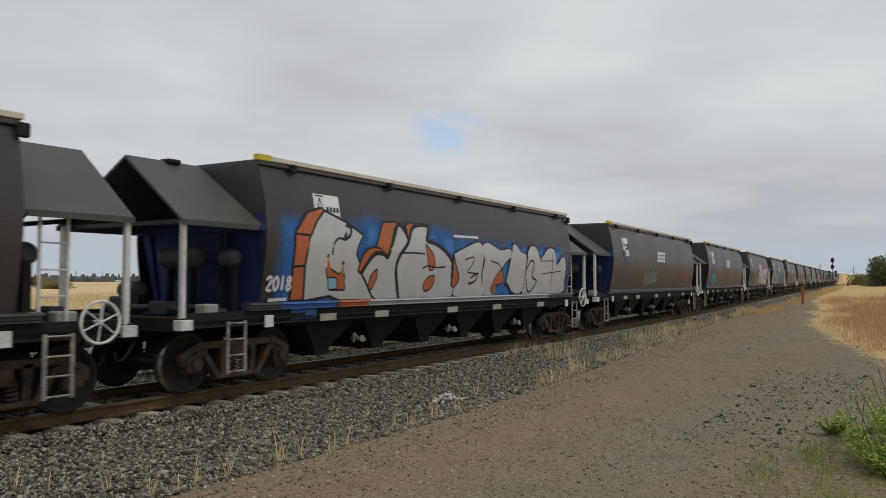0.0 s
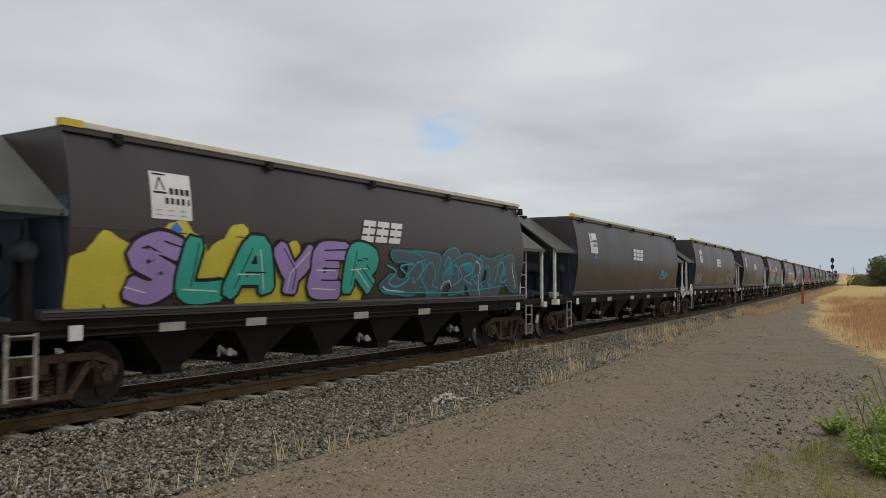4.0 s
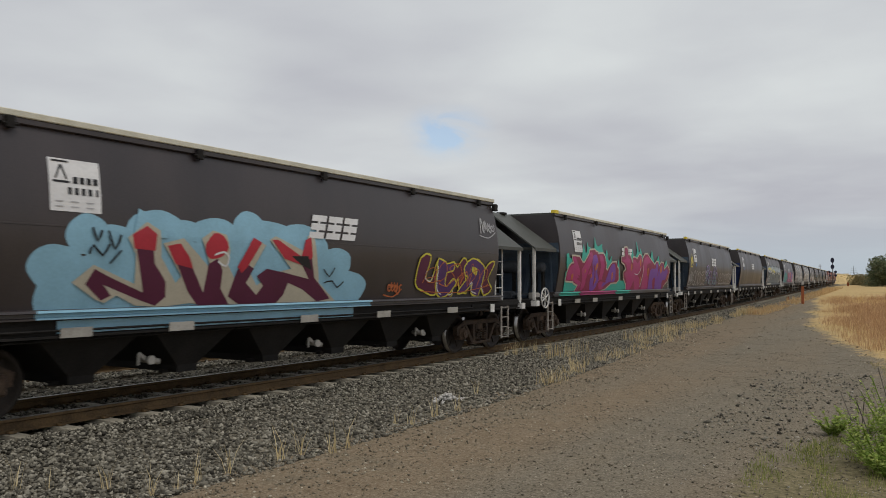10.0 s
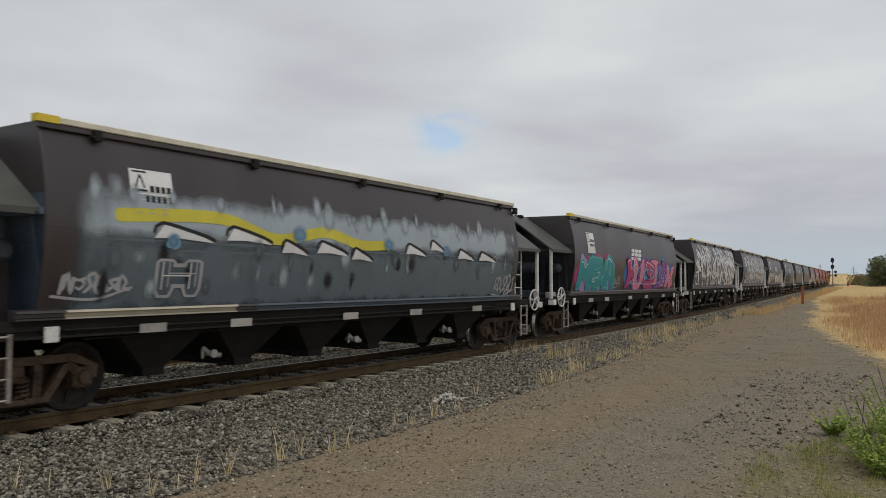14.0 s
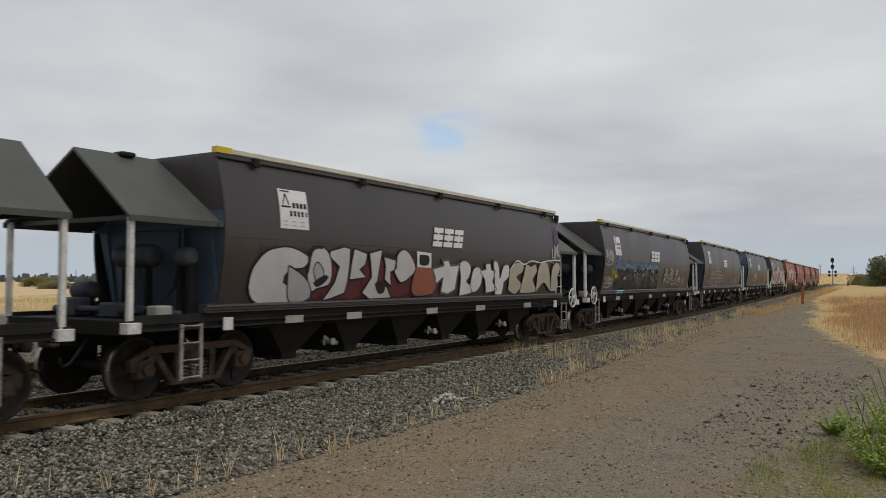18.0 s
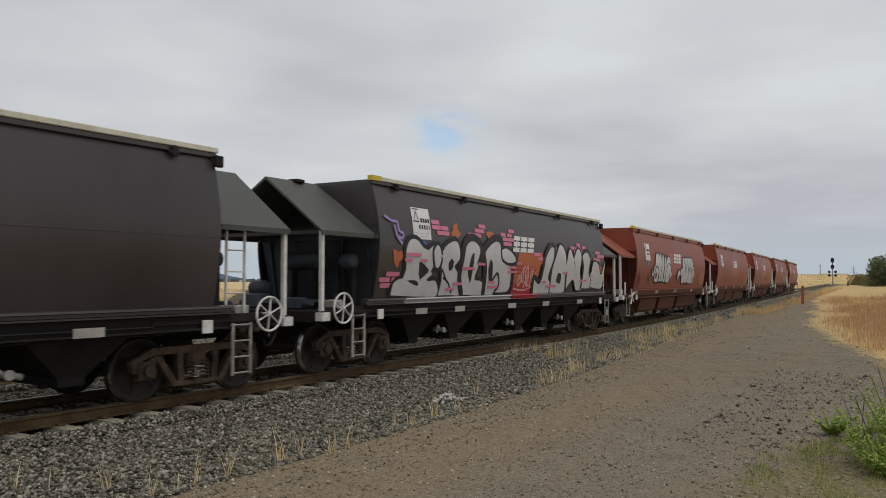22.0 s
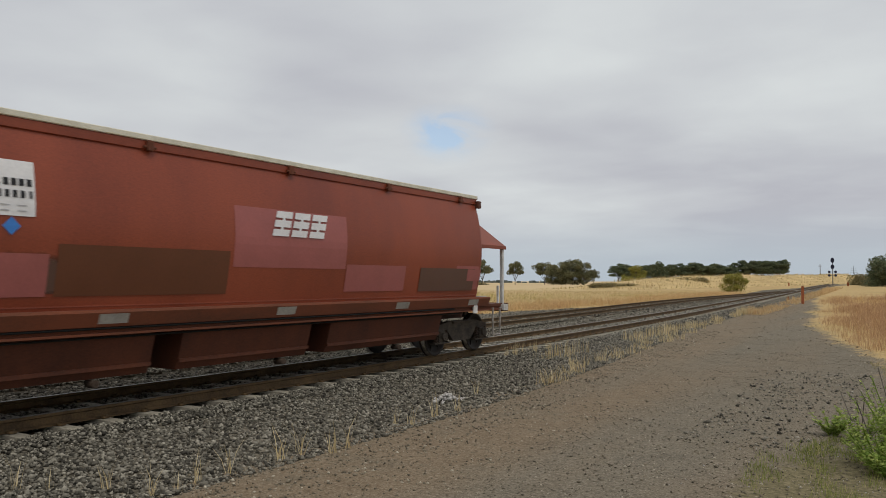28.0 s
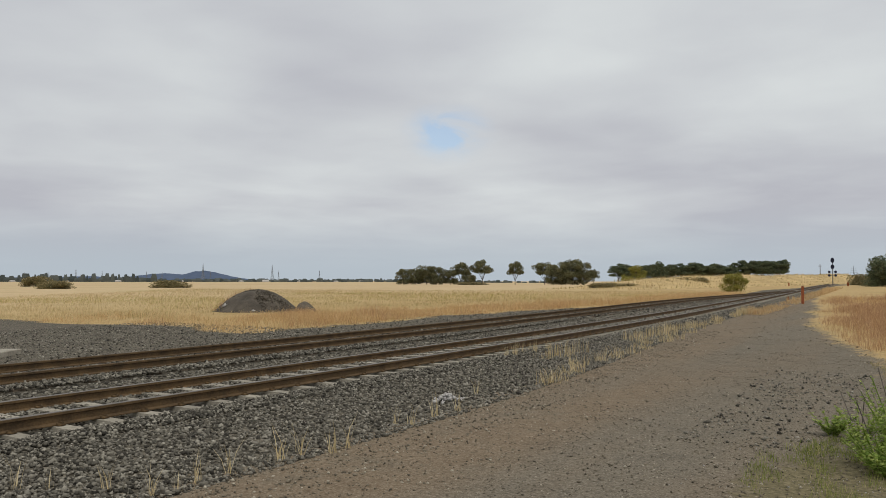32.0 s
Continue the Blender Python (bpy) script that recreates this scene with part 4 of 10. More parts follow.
# strokes of plain block letters in a unit square
GLYPH = {
    "A": [[(0, 0), (.3, .9), (.5, 1), (.7, .9), (1, 0)], [(.2, .35), (.8, .35)]], "B": [[(.1, 0), (.1, 1), (.75, .9), (.7, .55), (.15, .5)], [(.2, .5), (.9, .4), (.85, .05), (.1, 0)]],
    "C": [[(.95, .85), (.5, 1), (.08, .6), (.1, .25), (.5, 0), (.95, .15)]], "D": [[(.1, 0), (.1, 1), (.7, .9), (.95, .5), (.7, .1), (.1, 0)]],
    "E": [[(.95, 1), (.12, .95), (.1, .5), (.12, .05), (.95, 0)], [(.15, .5), (.8, .5)]], "G": [[(.95, .85), (.5, 1), (.08, .6), (.1, .25), (.5, 0), (.95, .1), (.95, .45), (.6, .45)]],
    "H": [[(.1, 0), (.1, 1)], [(.9, 0), (.9, 1)], [(.1, .5), (.9, .5)]], "I": [[(.5, 0), (.5, .72)]], "J": [[(.7, 1), (.7, .2), (.4, 0), (.05, .2)]],
    "K": [[(.1, 0), (.1, 1)], [(.9, 1), (.2, .5), (1, 0)]], "L": [[(.1, 1), (.1, .05), (.95, 0)]], "M": [[(0, 0), (.12, 1), (.5, .4), (.88, 1), (1, 0)]],
    "N": [[(.05, 0), (.08, 1), (.9, .05), (.95, 1)]], "O": [[(.5, 1), (.08, .75), (.08, .25), (.5, 0), (.92, .25), (.92, .75), (.5, 1)]], "P": [[(.1, 0), (.1, 1), (.85, .9), (.8, .5), (.15, .45)]],
    "R": [[(.1, 0), (.1, 1), (.85, .9), (.8, .55), (.15, .5)], [(.4, .5), (1, 0)]], "S": [[(.95, .88), (.5, 1), (.1, .75), (.5, .52), (.9, .28), (.5, 0), (.05, .12)]],
    "T": [[(0, .97), (1, .97)], [(.5, .95), (.5, 0)]], "U": [[(.05, 1), (.1, .2), (.5, 0), (.9, .2), (.95, 1)]], "W": [[(0, 1), (.2, 0), (.5, .65), (.8, 0), (1, 1)]],
    "X": [[(0, 0), (1, 1)], [(0, 1), (1, 0)]], "Y": [[(0, 1), (.5, .45), (1, 1)], [(.5, .45), (.5, 0)]], "2": [[(.05, .8), (.5, 1), (.9, .75), (.1, .05), (1, .02)]],
    "0": [[(.5, 1), (.1, .7), (.1, .3), (.5, 0), (.9, .3), (.9, .7), (.5, 1)]], "1": [[(.5, 1), (.5, 0)]], "8": [[(.5, .52), (.15, .78), (.5, 1), (.85, .78), (.5, .52), (.1, .25), (.5, 0), (.9, .25), (.5, .52)]]}
HOOKS = [[[(0, .1), (.25, .85), (.6, .95), (.65, .5), (.3, .35), (.5, .1), (1, .25)]], [[(0, .1), (.18, .9), (.34, .2), (.52, .95), (.68, .1), (1, .8)]],
         [[(.5, .5), (.65, .7), (.3, .75), (.2, .35), (.6, .1), (.95, .45), (.8, 1)]], [[(0, .6), (.3, 1), (.55, .4), (.25, .05), (.1, .4), (.7, .7), (1, .1)]],
         [[(0, .3), (.4, .9), (.8, .6), (.5, .05), (.2, .3)], [(.6, .85), (1, 1)]], [[(.1, 0), (.0, .5), (.3, 1), (.6, .5), (.35, .2), (.95, .05)]],
         [[(0, .85), (.35, .6), (.1, .2), (.5, 0), (.9, .35), (.6, .8), (1, .95)]], [[(0, 0), (.5, .35), (.2, .8), (.7, 1), (.9, .6), (.6, .3), (1, 0)]]]


# swollen shapes in a unit square: outline and inner holes
FAT = {
    "m": ([(0, 0), (.04, .55), (.12, .92), (.34, 1), (.5, .76), (.68, .98), (.9, .88), (.96, .45), (1, 0), (.72, .02), (.66, .42), (.5, .22), (.37, .45), (.3, .02)], []),
    "j": ([(0, .25), (.15, .03), (.5, -.02), (.82, .12), (.9, .6), (.86, 1), (.5, .98), (.18, .95), (.22, .74), (.5, .74), (.5, .38), (.36, .27), (.16, .42)], []),
    "a": ([(0, 0), (.14, .6), (.34, .98), (.66, 1), (.86, .6), (1, .02), (.7, 0), (.6, .22), (.4, .22), (.3, .02)], [[(.42, .44), (.5, .74), (.6, .44)]]),
    "e": ([(.02, .05), (.0, .5), (.08, .95), (.9, 1), (.95, .76), (.42, .72), (.44, .6), (.8, .58), (.78, .42), (.42, .4), (.42, .27), (1, .25), (.95, 0)], []),
    "r": ([(0, 0), (0, .5), (.04, .95), (.6, 1), (.95, .8), (.86, .52), (.72, .42), (1, .02), (.66, 0), (.45, .3), (.36, .02)], [[(.36, .6), (.38, .78), (.6, .74), (.58, .62)]]),
    "s": ([(.06, .02), (.0, .24), (.48, .28), (.6, .38), (.12, .52), (.04, .8), (.35, 1), (.95, .98), (1, .75), (.5, .74), (.44, .66), (.86, .5), (.95, .2), (.7, .0)], []),
    "k": ([(0, 0), (.02, .5), (.02, 1), (.34, .98), (.37, .64), (.66, 1), (1, .95), (.7, .5), (1, .05), (.66, 0), (.37, .34), (.34, .02)], []),
    "u": ([(0, 1), (.02, .3), (.28, 0), (.7, 0), (.97, .28), (1, 1), (.68, .98), (.64, .38), (.5, .28), (.36, .38), (.32, .98)], []),
    "b": ([(0, 0), (.02, .5), (.02, 1), (.62, 1), (.92, .8), (.8, .53), (.98, .3), (.78, .02)], [[(.34, .64), (.34, .8), (.6, .74)], [(.34, .22), (.34, .4), (.62, .32)]]),
    "c": ([(.98, .8), (.86, 1), (.4, 1), (.04, .75), (0, .3), (.3, .0), (.9, .02), (1, .28), (.6, .28), (.4, .42), (.42, .66), (.6, .74)], [])}
# broad-pen signs of the brush lettering
SIGNS = [[[(.1, 1), (.45, .85), (.3, .45), (.65, .2), (.4, 0)]], [[(.3, 1), (.32, .5), (.25, .05)], [(.3, .95), (.85, .75), (.8, .3), (.3, .1)]], [[(.75, 1), (.3, .7), (.75, .4), (.3, .05), (.05, .2)]],
         [[(.2, .9), (.25, 0)], [(.8, .95), (.3, .5), (.85, .02)]], [[(.05, .75), (.4, 1), (.75, .7), (.2, .15), (.9, .1)]], [[(.5, 1), (.15, .55), (.45, .1), (.85, .5), (.5, .9)]],
         [[(.2, 1), (.5, .6), (.45, 0)], [(.9, 1), (.5, .55)]], [[(.3, 1), (.3, .1), (.7, 0)], [(.05, .65), (.75, .7)]], [[(.8, 1), (.35, .8), (.2, .4), (.5, .05), (.85, .3), (.5, .5)]]]


def smooth_line(pts, step):
    pts = [Vector(p) for p in pts]
    if len(pts) == 2:
        n = max(int((pts[1] - pts[0]).length / step), 1)
        return [pts[0].lerp(pts[1], i / n) for i in range(n + 1)]
    out = []
    for i in range(len(pts) - 1):
        p0, p1, p2, p3 = pts[max(i - 1, 0)], pts[i], pts[i + 1], pts[min(i + 2, len(pts) - 1)]
        n = max(int((p2 - p1).length / step), 2)
        for k in range(n):
            t = k / n
            out.append(0.5 * ((2 * p1) + (p2 - p0) * t + (2 * p0 - 5 * p1 + 4 * p2 - p3) * t * t + (3 * p1 - p0 - 3 * p2 + p3) * t ** 3))
    return out + [pts[-1]]


class Paint:
    """Collects flat shapes (y, z) and wraps them on the curved wagon side, one mesh for each painted piece."""

    def __init__(self):
        self.v, self.f, self.m, self.mats, self.cover, self.n = [], [], [], [], [], 0
        self.group, self.last, self.of, self.split, self.top = 0, 0, [], None, 3.0

    def slot(self, name):
        mat = INK[name] if name in INK else M[name]
        if mat not in self.mats:
            self.mats.append(mat)
        return self.mats.index(mat)

    def lift(self, layer):
        self.n += 1
        return 0.004 + layer * 0.004 + (self.n % 60) * 0.00006

    def put(self, verts, faces, name, layer, cover=None):
        k, h, s = len(self.v), self.lift(layer), self.slot(name)
        above = self.split and name == self.split[1]
        for i, (y, z) in enumerate(verts):
            z = min(max(z, 1.255), 3.32)
            y = min(max(y + 0.13, 0.01 - HALF), HALF - 0.01)
            self.v.append((side_x(z) + h, y, z))
            self.cover.append(cover[i] if cover else 1.0)
        self.f += [tuple(i + k for i in f) for f in faces]
        self.m += [self.slot(self.split[2]) if above and sum(verts[i][1] for i in f) / len(f) > self.split[0] else s for f in faces]
        self.of += [self.group] * len(faces)

    def begin(self):
        self.last += 1
        self.group = self.last

    def end(self):
        self.group = 0

    def stroke(self, pts, w, name, layer, taper=0.0, step=0.07):
        line = smooth_line(pts, min(step, 0.16))
        n = len(line)
        L, R = [], []
        for i, p in enumerate(line):
            d = (line[min(i + 1, n - 1)] - line[max(i - 1, 0)])
            d = d.normalized() if d.length > 1e-6 else Vector((1, 0))
            q = Vector((-d.y, d.x)) * (w / 2) * (1 - taper * abs(2 * i / (n - 1) - 1) ** 2)
            L.append(p + q)
            R.append(p - q)
        if not taper:
            for ends, sgn in ((0, -1), (n - 1, 1)):
                d = (line[min(ends + 1, n - 1)] - line[max(ends - 1, 0)])
                d = d.normalized() * (w * 0.35 * sgn) if d.length > 1e-6 else Vector((0, 0))
                a, b = L[ends].lerp(R[ends], 0.2) + d, R[ends].lerp(L[ends], 0.2) + d
                if sgn < 0:
                    L.insert(0, a), R.insert(0, b)
                else:
                    L.append(a), R.append(b)
        m = len(L)
        self.put([tuple(p) for p in L + R], [(i, i + 1, m + i + 1, m + i) for i in range(m - 1)], name, layer)

    def blob(self, y, z, ry, rz, name, layer, seed=0, lobes=0.12, n=26):
        rnd = random.Random(seed)
        ph = [rnd.uniform(0, 6.28) for _ in range(3)]
        rim = []
        for i in range(n):
            a = 2 * math.pi * i / n
            r = 1 + lobes * (math.sin(3 * a + ph[0]) + 0.6 * math.sin(5 * a + ph[1]) + 0.3 * math.sin(8 * a + ph[2]))
            rim.append((math.cos(a) * r, math.sin(a) * r))
        vs = [(y, z)] + [(y + ry * u * k, z + rz * v * k) for k in (0.35, 0.7, 1.0) for u, v in rim]
        fs = [(0, 1 + i, 1 + (i + 1) % n) for i in range(n)]
        for k in (0, 1):
            fs += [(1 + k * n + i, 1 + (k + 1) * n + i, 1 + (k + 1) * n + (i + 1) % n, 1 + k * n + (i + 1) % n) for i in range(n)]
        self.put(vs, fs, name, layer)

    def quad(self, y0, y1, z0, z1, name, layer, slant=0.0, mist=False):
        ny, nz = (24, 12) if mist else (2, 8)
        vs, cv = [], []
        for j in range(nz + 1):
            for i in range(ny + 1):
                u, v = i / ny, j / nz
                vs.append((y0 + (y1 - y0) * u + slant * (v - 0.5) * (z1 - z0), z0 + (z1 - z0) * v))
                if y1 - y0 < 3.0:
                    cv.append(max(0.95 - 0.62 * math.hypot(2 * u - 1, 2 * v - 1), 0.0))
                else:
                    e = min(u, 1 - u) * 12 + 0.2, (1 - v) * 2.2, v * 3.2 + (0.0 if z0 > 1.6 else 0.7)
                    cv.append(max(min(*e, 1.0), 0.0))
        fs = [(j * (ny + 1) + i, j * (ny + 1) + i + 1, (j + 1) * (ny + 1) + i + 1, (j + 1) * (ny + 1) + i) for j in range(nz) for i in range(ny)]
        self.put(vs, fs, name, layer, cv)

    def letters(self, glyphs, y0, y1, z0, z1, fill, line="", w=0.0, layer=3, lean=0.0, wave=0.0, seed=1, shadow="", halo=""):
        """A row of broad painted letters, each outlined, and with a block shadow behind if wanted."""
        rnd = random.Random(seed)
        self.begin()
        n = len(glyphs)
        cw = (y1 - y0) / n
        w = w or cw * 0.36
        for i, g in enumerate(glyphs):
            b0 = z0 + w / 2 + rnd.uniform(0, wave)
            t0 = z1 - w / 2 - rnd.uniform(0, wave)
            l0 = y0 + i * cw + w * 0.30
            r0 = y0 + (i + 1) * cw - w * 0.14
            fl = fill[i % len(fill)] if isinstance(fill, (list, tuple)) else fill
            base = layer + i * 0.55
            for st in g:
                pts = [(l0 + (r0 - l0) * u + lean * (v - 0.5) * 1.0, b0 + (t0 - b0) * v) for u, v in st]
                if shadow:
                    for k in (1, 2, 3):
                        self.stroke([(a - 0.07 * k, b + 0.01 * k) for a, b in pts], w + 0.02, shadow, base - 0.4 - 0.02 * k)
                    self.stroke([(a - 0.23, b + 0.03) for a, b in pts], w + 0.08, "black", base - 0.5)
                if halo:
                    self.stroke(pts, w + 0.19, halo, layer - 0.8)
                if line:
                    self.stroke(pts, w + 0.10, line, base)
            for st in g:
                pts = [(l0 + (r0 - l0) * u + lean * (v - 0.5), b0 + (t0 - b0) * v) for u, v in st]
                self.stroke(pts, w, fl, base + 0.25)
                if w > 0.2:
                    self.stroke([(a + w * 0.24, b + 0.03) for a, b in pts[:2]], 0.02, line or "black", base + 0.45)
                    self.stroke([(a - w * 0.2, b) for a, b in pts[-2:]], 0.018, "white" if fl != "silver" else "dim", base + 0.45)
        self.end()

    def poly(self, rim, name, layer):
        """A filled outline, cut into low bands so that it follows the curved side."""
        zs = sorted({round(min(max(z, 1.255), 3.32), 4) for _, z in rim} | {round(1.255 + 0.09 * i, 4) for i in range(24)})
        lo, hi = min(z for _, z in rim), max(z for _, z in rim)
        vs, fs = [], []
        for z0, z1 in zip(zs, zs[1:]):
            zm = (z0 + z1) / 2
            if z1 - z0 < 1e-3 or not lo < zm < hi:
                continue
            cut = []
            for (ya, za), (yb, zb) in zip(rim, rim[1:] + rim[:1]):
                if (za - zm) * (zb - zm) < 0:
                    g = (yb - ya) / (zb - za)
                    cut.append((ya + g * (zm - za), ya + g * (z0 - za), ya + g * (z1 - za)))
            cut.sort()
            for a, b in zip(cut[::2], cut[1::2]):
                n = len(vs)
                vs += [(a[1], z0), (b[1], z0), (b[2], z1), (a[2], z1)]
                fs.append((n, n + 1, n + 2, n + 3))
        if fs:
            self.put(vs, fs, name, layer)

    def fat(self, kinds, y0, y1, z0, z1, fill, line="black", layer=4, wave=0.1, seed=1, shadow="", halo="", rim_w=0.045, squeeze=1.16):
        """A row of swollen spray-can shapes that lean on each other, outlined, with a block side if wanted."""
        rnd = random.Random(seed)
        self.begin()
        n = len(kinds)
        cw = (y1 - y0) / n
        for i, k in enumerate(kinds):
            fl = fill[i % len(fill)] if isinstance(fill, (list, tuple)) else fill
            rim, holes = FAT[k]
            b, t = z0 + rnd.uniform(0, wave * 0.5), z1 - rnd.uniform(0, wave * 1.6)
            yl, tilt = y0 + cw * (i - (squeeze - 1) / 2), rnd.uniform(-0.06, 0.12)
            grow, warp, flip = rnd.uniform(0.92, 1.14), rnd.uniform(-0.16, 0.16), rnd.random() < 0.5

            def at(u, v):
                u = 1 - u if flip else u
                v += 0.10 * math.sin(u * 5 + i * 2.1)
                return (yl + cw * squeeze * grow * (u + warp * math.sin(v * 3.1)) + tilt * (v - 0.5), b + (t - b) * v)
            shape = [tuple(q) for q in smooth_line([at(u, v) for u, v in rim + rim[:1]], 0.12)][:-1]
            base = layer + 0.5 * (i % 2) + 0.02 * i
            closed = shape + shape[:2]
            if halo:
                self.stroke(closed, rim_w * 4.4, halo, layer - 0.9, step=0.15)
            if shadow:
                for d in (0.17, 0.11, 0.06):
                    self.poly([(y - d, z + d * 0.12) for y, z in shape], shadow, base - 0.35 - d * 0.1)
                self.stroke([(y - 0.19, z + 0.02) for y, z in closed], rim_w, "black", base - 0.42, step=0.15)
            if line:
                self.stroke(closed, rim_w * 2, line, base, step=0.15)
            self.poly(shape, fl, base + 0.2)
            for hole in holes:
                pts = [at(u, v) for u, v in hole]
                self.poly(pts, line or "black", base + 0.3)
                self.stroke(pts + pts[:2], rim_w * 0.8, line or "black", base + 0.33, step=0.15)
            m = len(shape)
            a = rnd.randrange(m)
            self.stroke([((y * 0.86 + 0.14 * (yl + cw * 0.5)), z * 0.86 + 0.14 * (b + t) / 2) for y, z in (closed * 2)[a:a + m // 4]], 0.022, "white" if fl != "white" else "dim", base + 0.4, step=0.15)
        self.end()

    def over(self, pts, name, w):
        """A stroke laid over what is painted so far."""
        self.top += 0.15
        self.stroke(pts, w, name, self.top)

    def shape(self, pts, fill, line="", w=0.0, sharp=False):
        """One painted form with its outline, laid over what is painted so far."""
        self.top += 0.15
        rim = pts if sharp else [tuple(q) for q in smooth_line(pts + pts[:1], 0.10)][:-1]
        if line:
            for a, b in zip(rim, rim[1:] + rim[:1]):
                self.stroke([a, b], w * 1.9, line, self.top - 0.07, step=0.16)
        self.poly(rim, fill, self.top)

    def word(self, text, *a, **k):
        self.letters([GLYPH[c] for c in text], *a, **k)

    def piece(self, n, *a, **k):
        seed = a[10] if len(a) > 10 else k.get("seed", 1)
        rnd = random.Random(seed + 50)
        fill, w = a[4], a[6] if len(a) > 6 else 0.3
        if fill not in ("charcoal", "mist_slate") and w >= 0.28:
            kinds = [rnd.choice("mjaerskubc") for _ in range(n + 1)]
            self.fat(kinds, *a[:5], line=a[5], wave=a[9] if len(a) > 9 else 0.1, squeeze=1.6, rim_w=0.032, seed=seed, shadow=a[11] if len(a) > 11 else "", halo=k.get("halo", ""), layer=a[7] if len(a) > 7 else 4)
            return
        self.letters([rnd.choice(HOOKS) for _ in range(n)], *a, **k)

    def tag(self, y0, y1, z0, z1, name, seed, w=0.03, n=6, layer=3):
        """A quick scrawl of thin looping strokes that says nothing."""
        rnd = random.Random(seed)
        self.begin()
        cw = (y1 - y0) / n
        for i in range(n):
            g = rnd.choice(HOOKS)
            a, b = z0 + rnd.uniform(0, 0.25) * (z1 - z0), z1 - rnd.uniform(0, 0.3) * (z1 - z0)
            for st in g:
                self.stroke([(y0 + cw * (i - 0.1 + 1.2 * u) + rnd.uniform(-.2, .2) * cw, a + (b - a) * v) for u, v in st], w * rnd.uniform(0.8, 1.3), name, layer, step=0.05)
        self.stroke([(y0 - 0.1, z0), ((y0 + y1) / 2, z0 - 0.04), (y1 + 0.05, z0 + 0.1)], w * 0.8, name, layer)
        self.end()

    def pen(self, pts, w, name, layer, angle=0.5):
        """A stroke of a broad pen held at one angle."""
        line = smooth_line(pts, 0.06)
        n = len(line)
        nib = Vector((math.cos(angle), math.sin(angle))) * w / 2
        side, vs = [], []
        for i, p in enumerate(line):
            d = line[min(i + 1, n - 1)] - line[max(i - 1, 0)]
            d = d.normalized() if d.length > 1e-6 else Vector((0, 1))
            q = nib + Vector((-d.y, d.x)) * (0.012 if d.x * nib.y - d.y * nib.x < 0 else -0.012)
            side.append(q)
        vs = [tuple(p + q) for p, q in zip(line, side)] + [tuple(p - q) for p, q in zip(line, side)]
        self.put(vs, [(i, i + 1, n + i + 1, n + i) for i in range(n - 1)], name, layer)

    def brushwork(self, y0, y1, z0, z1, rows, cols, w, seed, names=("white", "white", "white", "frost"), slant=0.0):
        """Dense brush calligraphy: rows of tall pen signs with hooks and ticks between."""
        rnd = random.Random(seed)
        rh, cw = (z1 - z0) / rows, (y1 - y0) / cols
        for r in range(rows):
            self.begin()
            for c in range(-1 if r < rows / 2 else 0, cols):
                y, z = y0 + (c + rnd.uniform(-0.2, 0.2) + 0.4 * (r % 2)) * cw + slant * (r + 0.5) / rows, z0 + r * rh
                low, top = max(z - rh * rnd.uniform(0.05, 0.5), z0), min(z + rh * rnd.uniform(0.95, 1.45), z1)
                nm = rnd.choice(names if r else names[1:])
                flip, bend = rnd.random() < 0.5, rnd.uniform(-0.35, 0.35)
                for st in rnd.choice(SIGNS):
                    self.pen([(y + cw * (1.25 * (1 - u if flip else u) + bend * math.sin(v * 5)), low + (top - low) * v) for u, v in st], w * rnd.uniform(0.85, 1.2), nm, 3 + 0.1 * (c % 4))
                if rnd.random() < 0.75:
                    k = rnd.choice((-1, 1)) * cw * 0.35
                    self.pen([(y + k, low), (y - k * 0.8, low + (top - low) * 0.33), (y + k * 0.9, low + (top - low) * 0.66), (y - k, top)], w * rnd.uniform(0.8, 1.1), nm, 3.5)
                for k in range(3):
                    yy, zz = y + rnd.uniform(-.1, 1.0) * cw, z + rnd.uniform(0, 1) * rh
                    a = rnd.uniform(-0.5, 0.5)
                    ln = rnd.uniform(0.06, 0.15)
                    self.stroke([(yy, zz), (yy + ln * math.cos(a), zz + ln * math.sin(a))], rnd.uniform(0.02, 0.045), nm, 4, taper=0.5)
            self.end()

    def done(self, parent, name="graffiti", label=""):
        """One mesh for the ground coat and one for each painted word, row or scrawl on it."""
        for g in sorted(set(self.of)):
            fs = [f for f, o in zip(self.f, self.of) if o == g]
            ids = sorted({i for f in fs for i in f})
            to = {i: k for k, i in enumerate(ids)}
            idx = [m for m, o in zip(self.m, self.of) if o == g]
            used = sorted(set(idx))
            me = raw_mesh(name, [self.v[i] for i in ids], [tuple(to[i] for i in f) for f in fs], [self.mats[m] for m in used], [used.index(m) for m in idx])
            me.attributes.new("cover", "FLOAT", "POINT").data.foreach_set("value", [self.cover[i] for i in ids])
            ob = part(name, me, None, parent, label)
            if name == "graffiti" and len(fs) > 60:
                tagged(ob, label, kind="stuff")


def sill_paint(w, y0, y1, name, low=False):
    """Spray that ran over the ledge below the side, and over the sill where it was thick."""
    bm = B()
    prism(bm, [(1.444, 1.264), (1.454, 1.236), (1.396, 1.222), (1.396, 1.19), (1.426, 1.178), (1.426, 1.16), (1.42, 1.16), (1.42, 1.175), (1.39, 1.185), (1.39, 1.225), (1.45, 1.235)], y0, y1, 1)
    if low:
        box(bm, 1.332, 1.336, y0 + 0.3, y1 - 0.4, 0.99, 1.14)
    part("overspray", bm, INK[name] if name in INK else M[name], w, "spray paint run over the sill ledge")


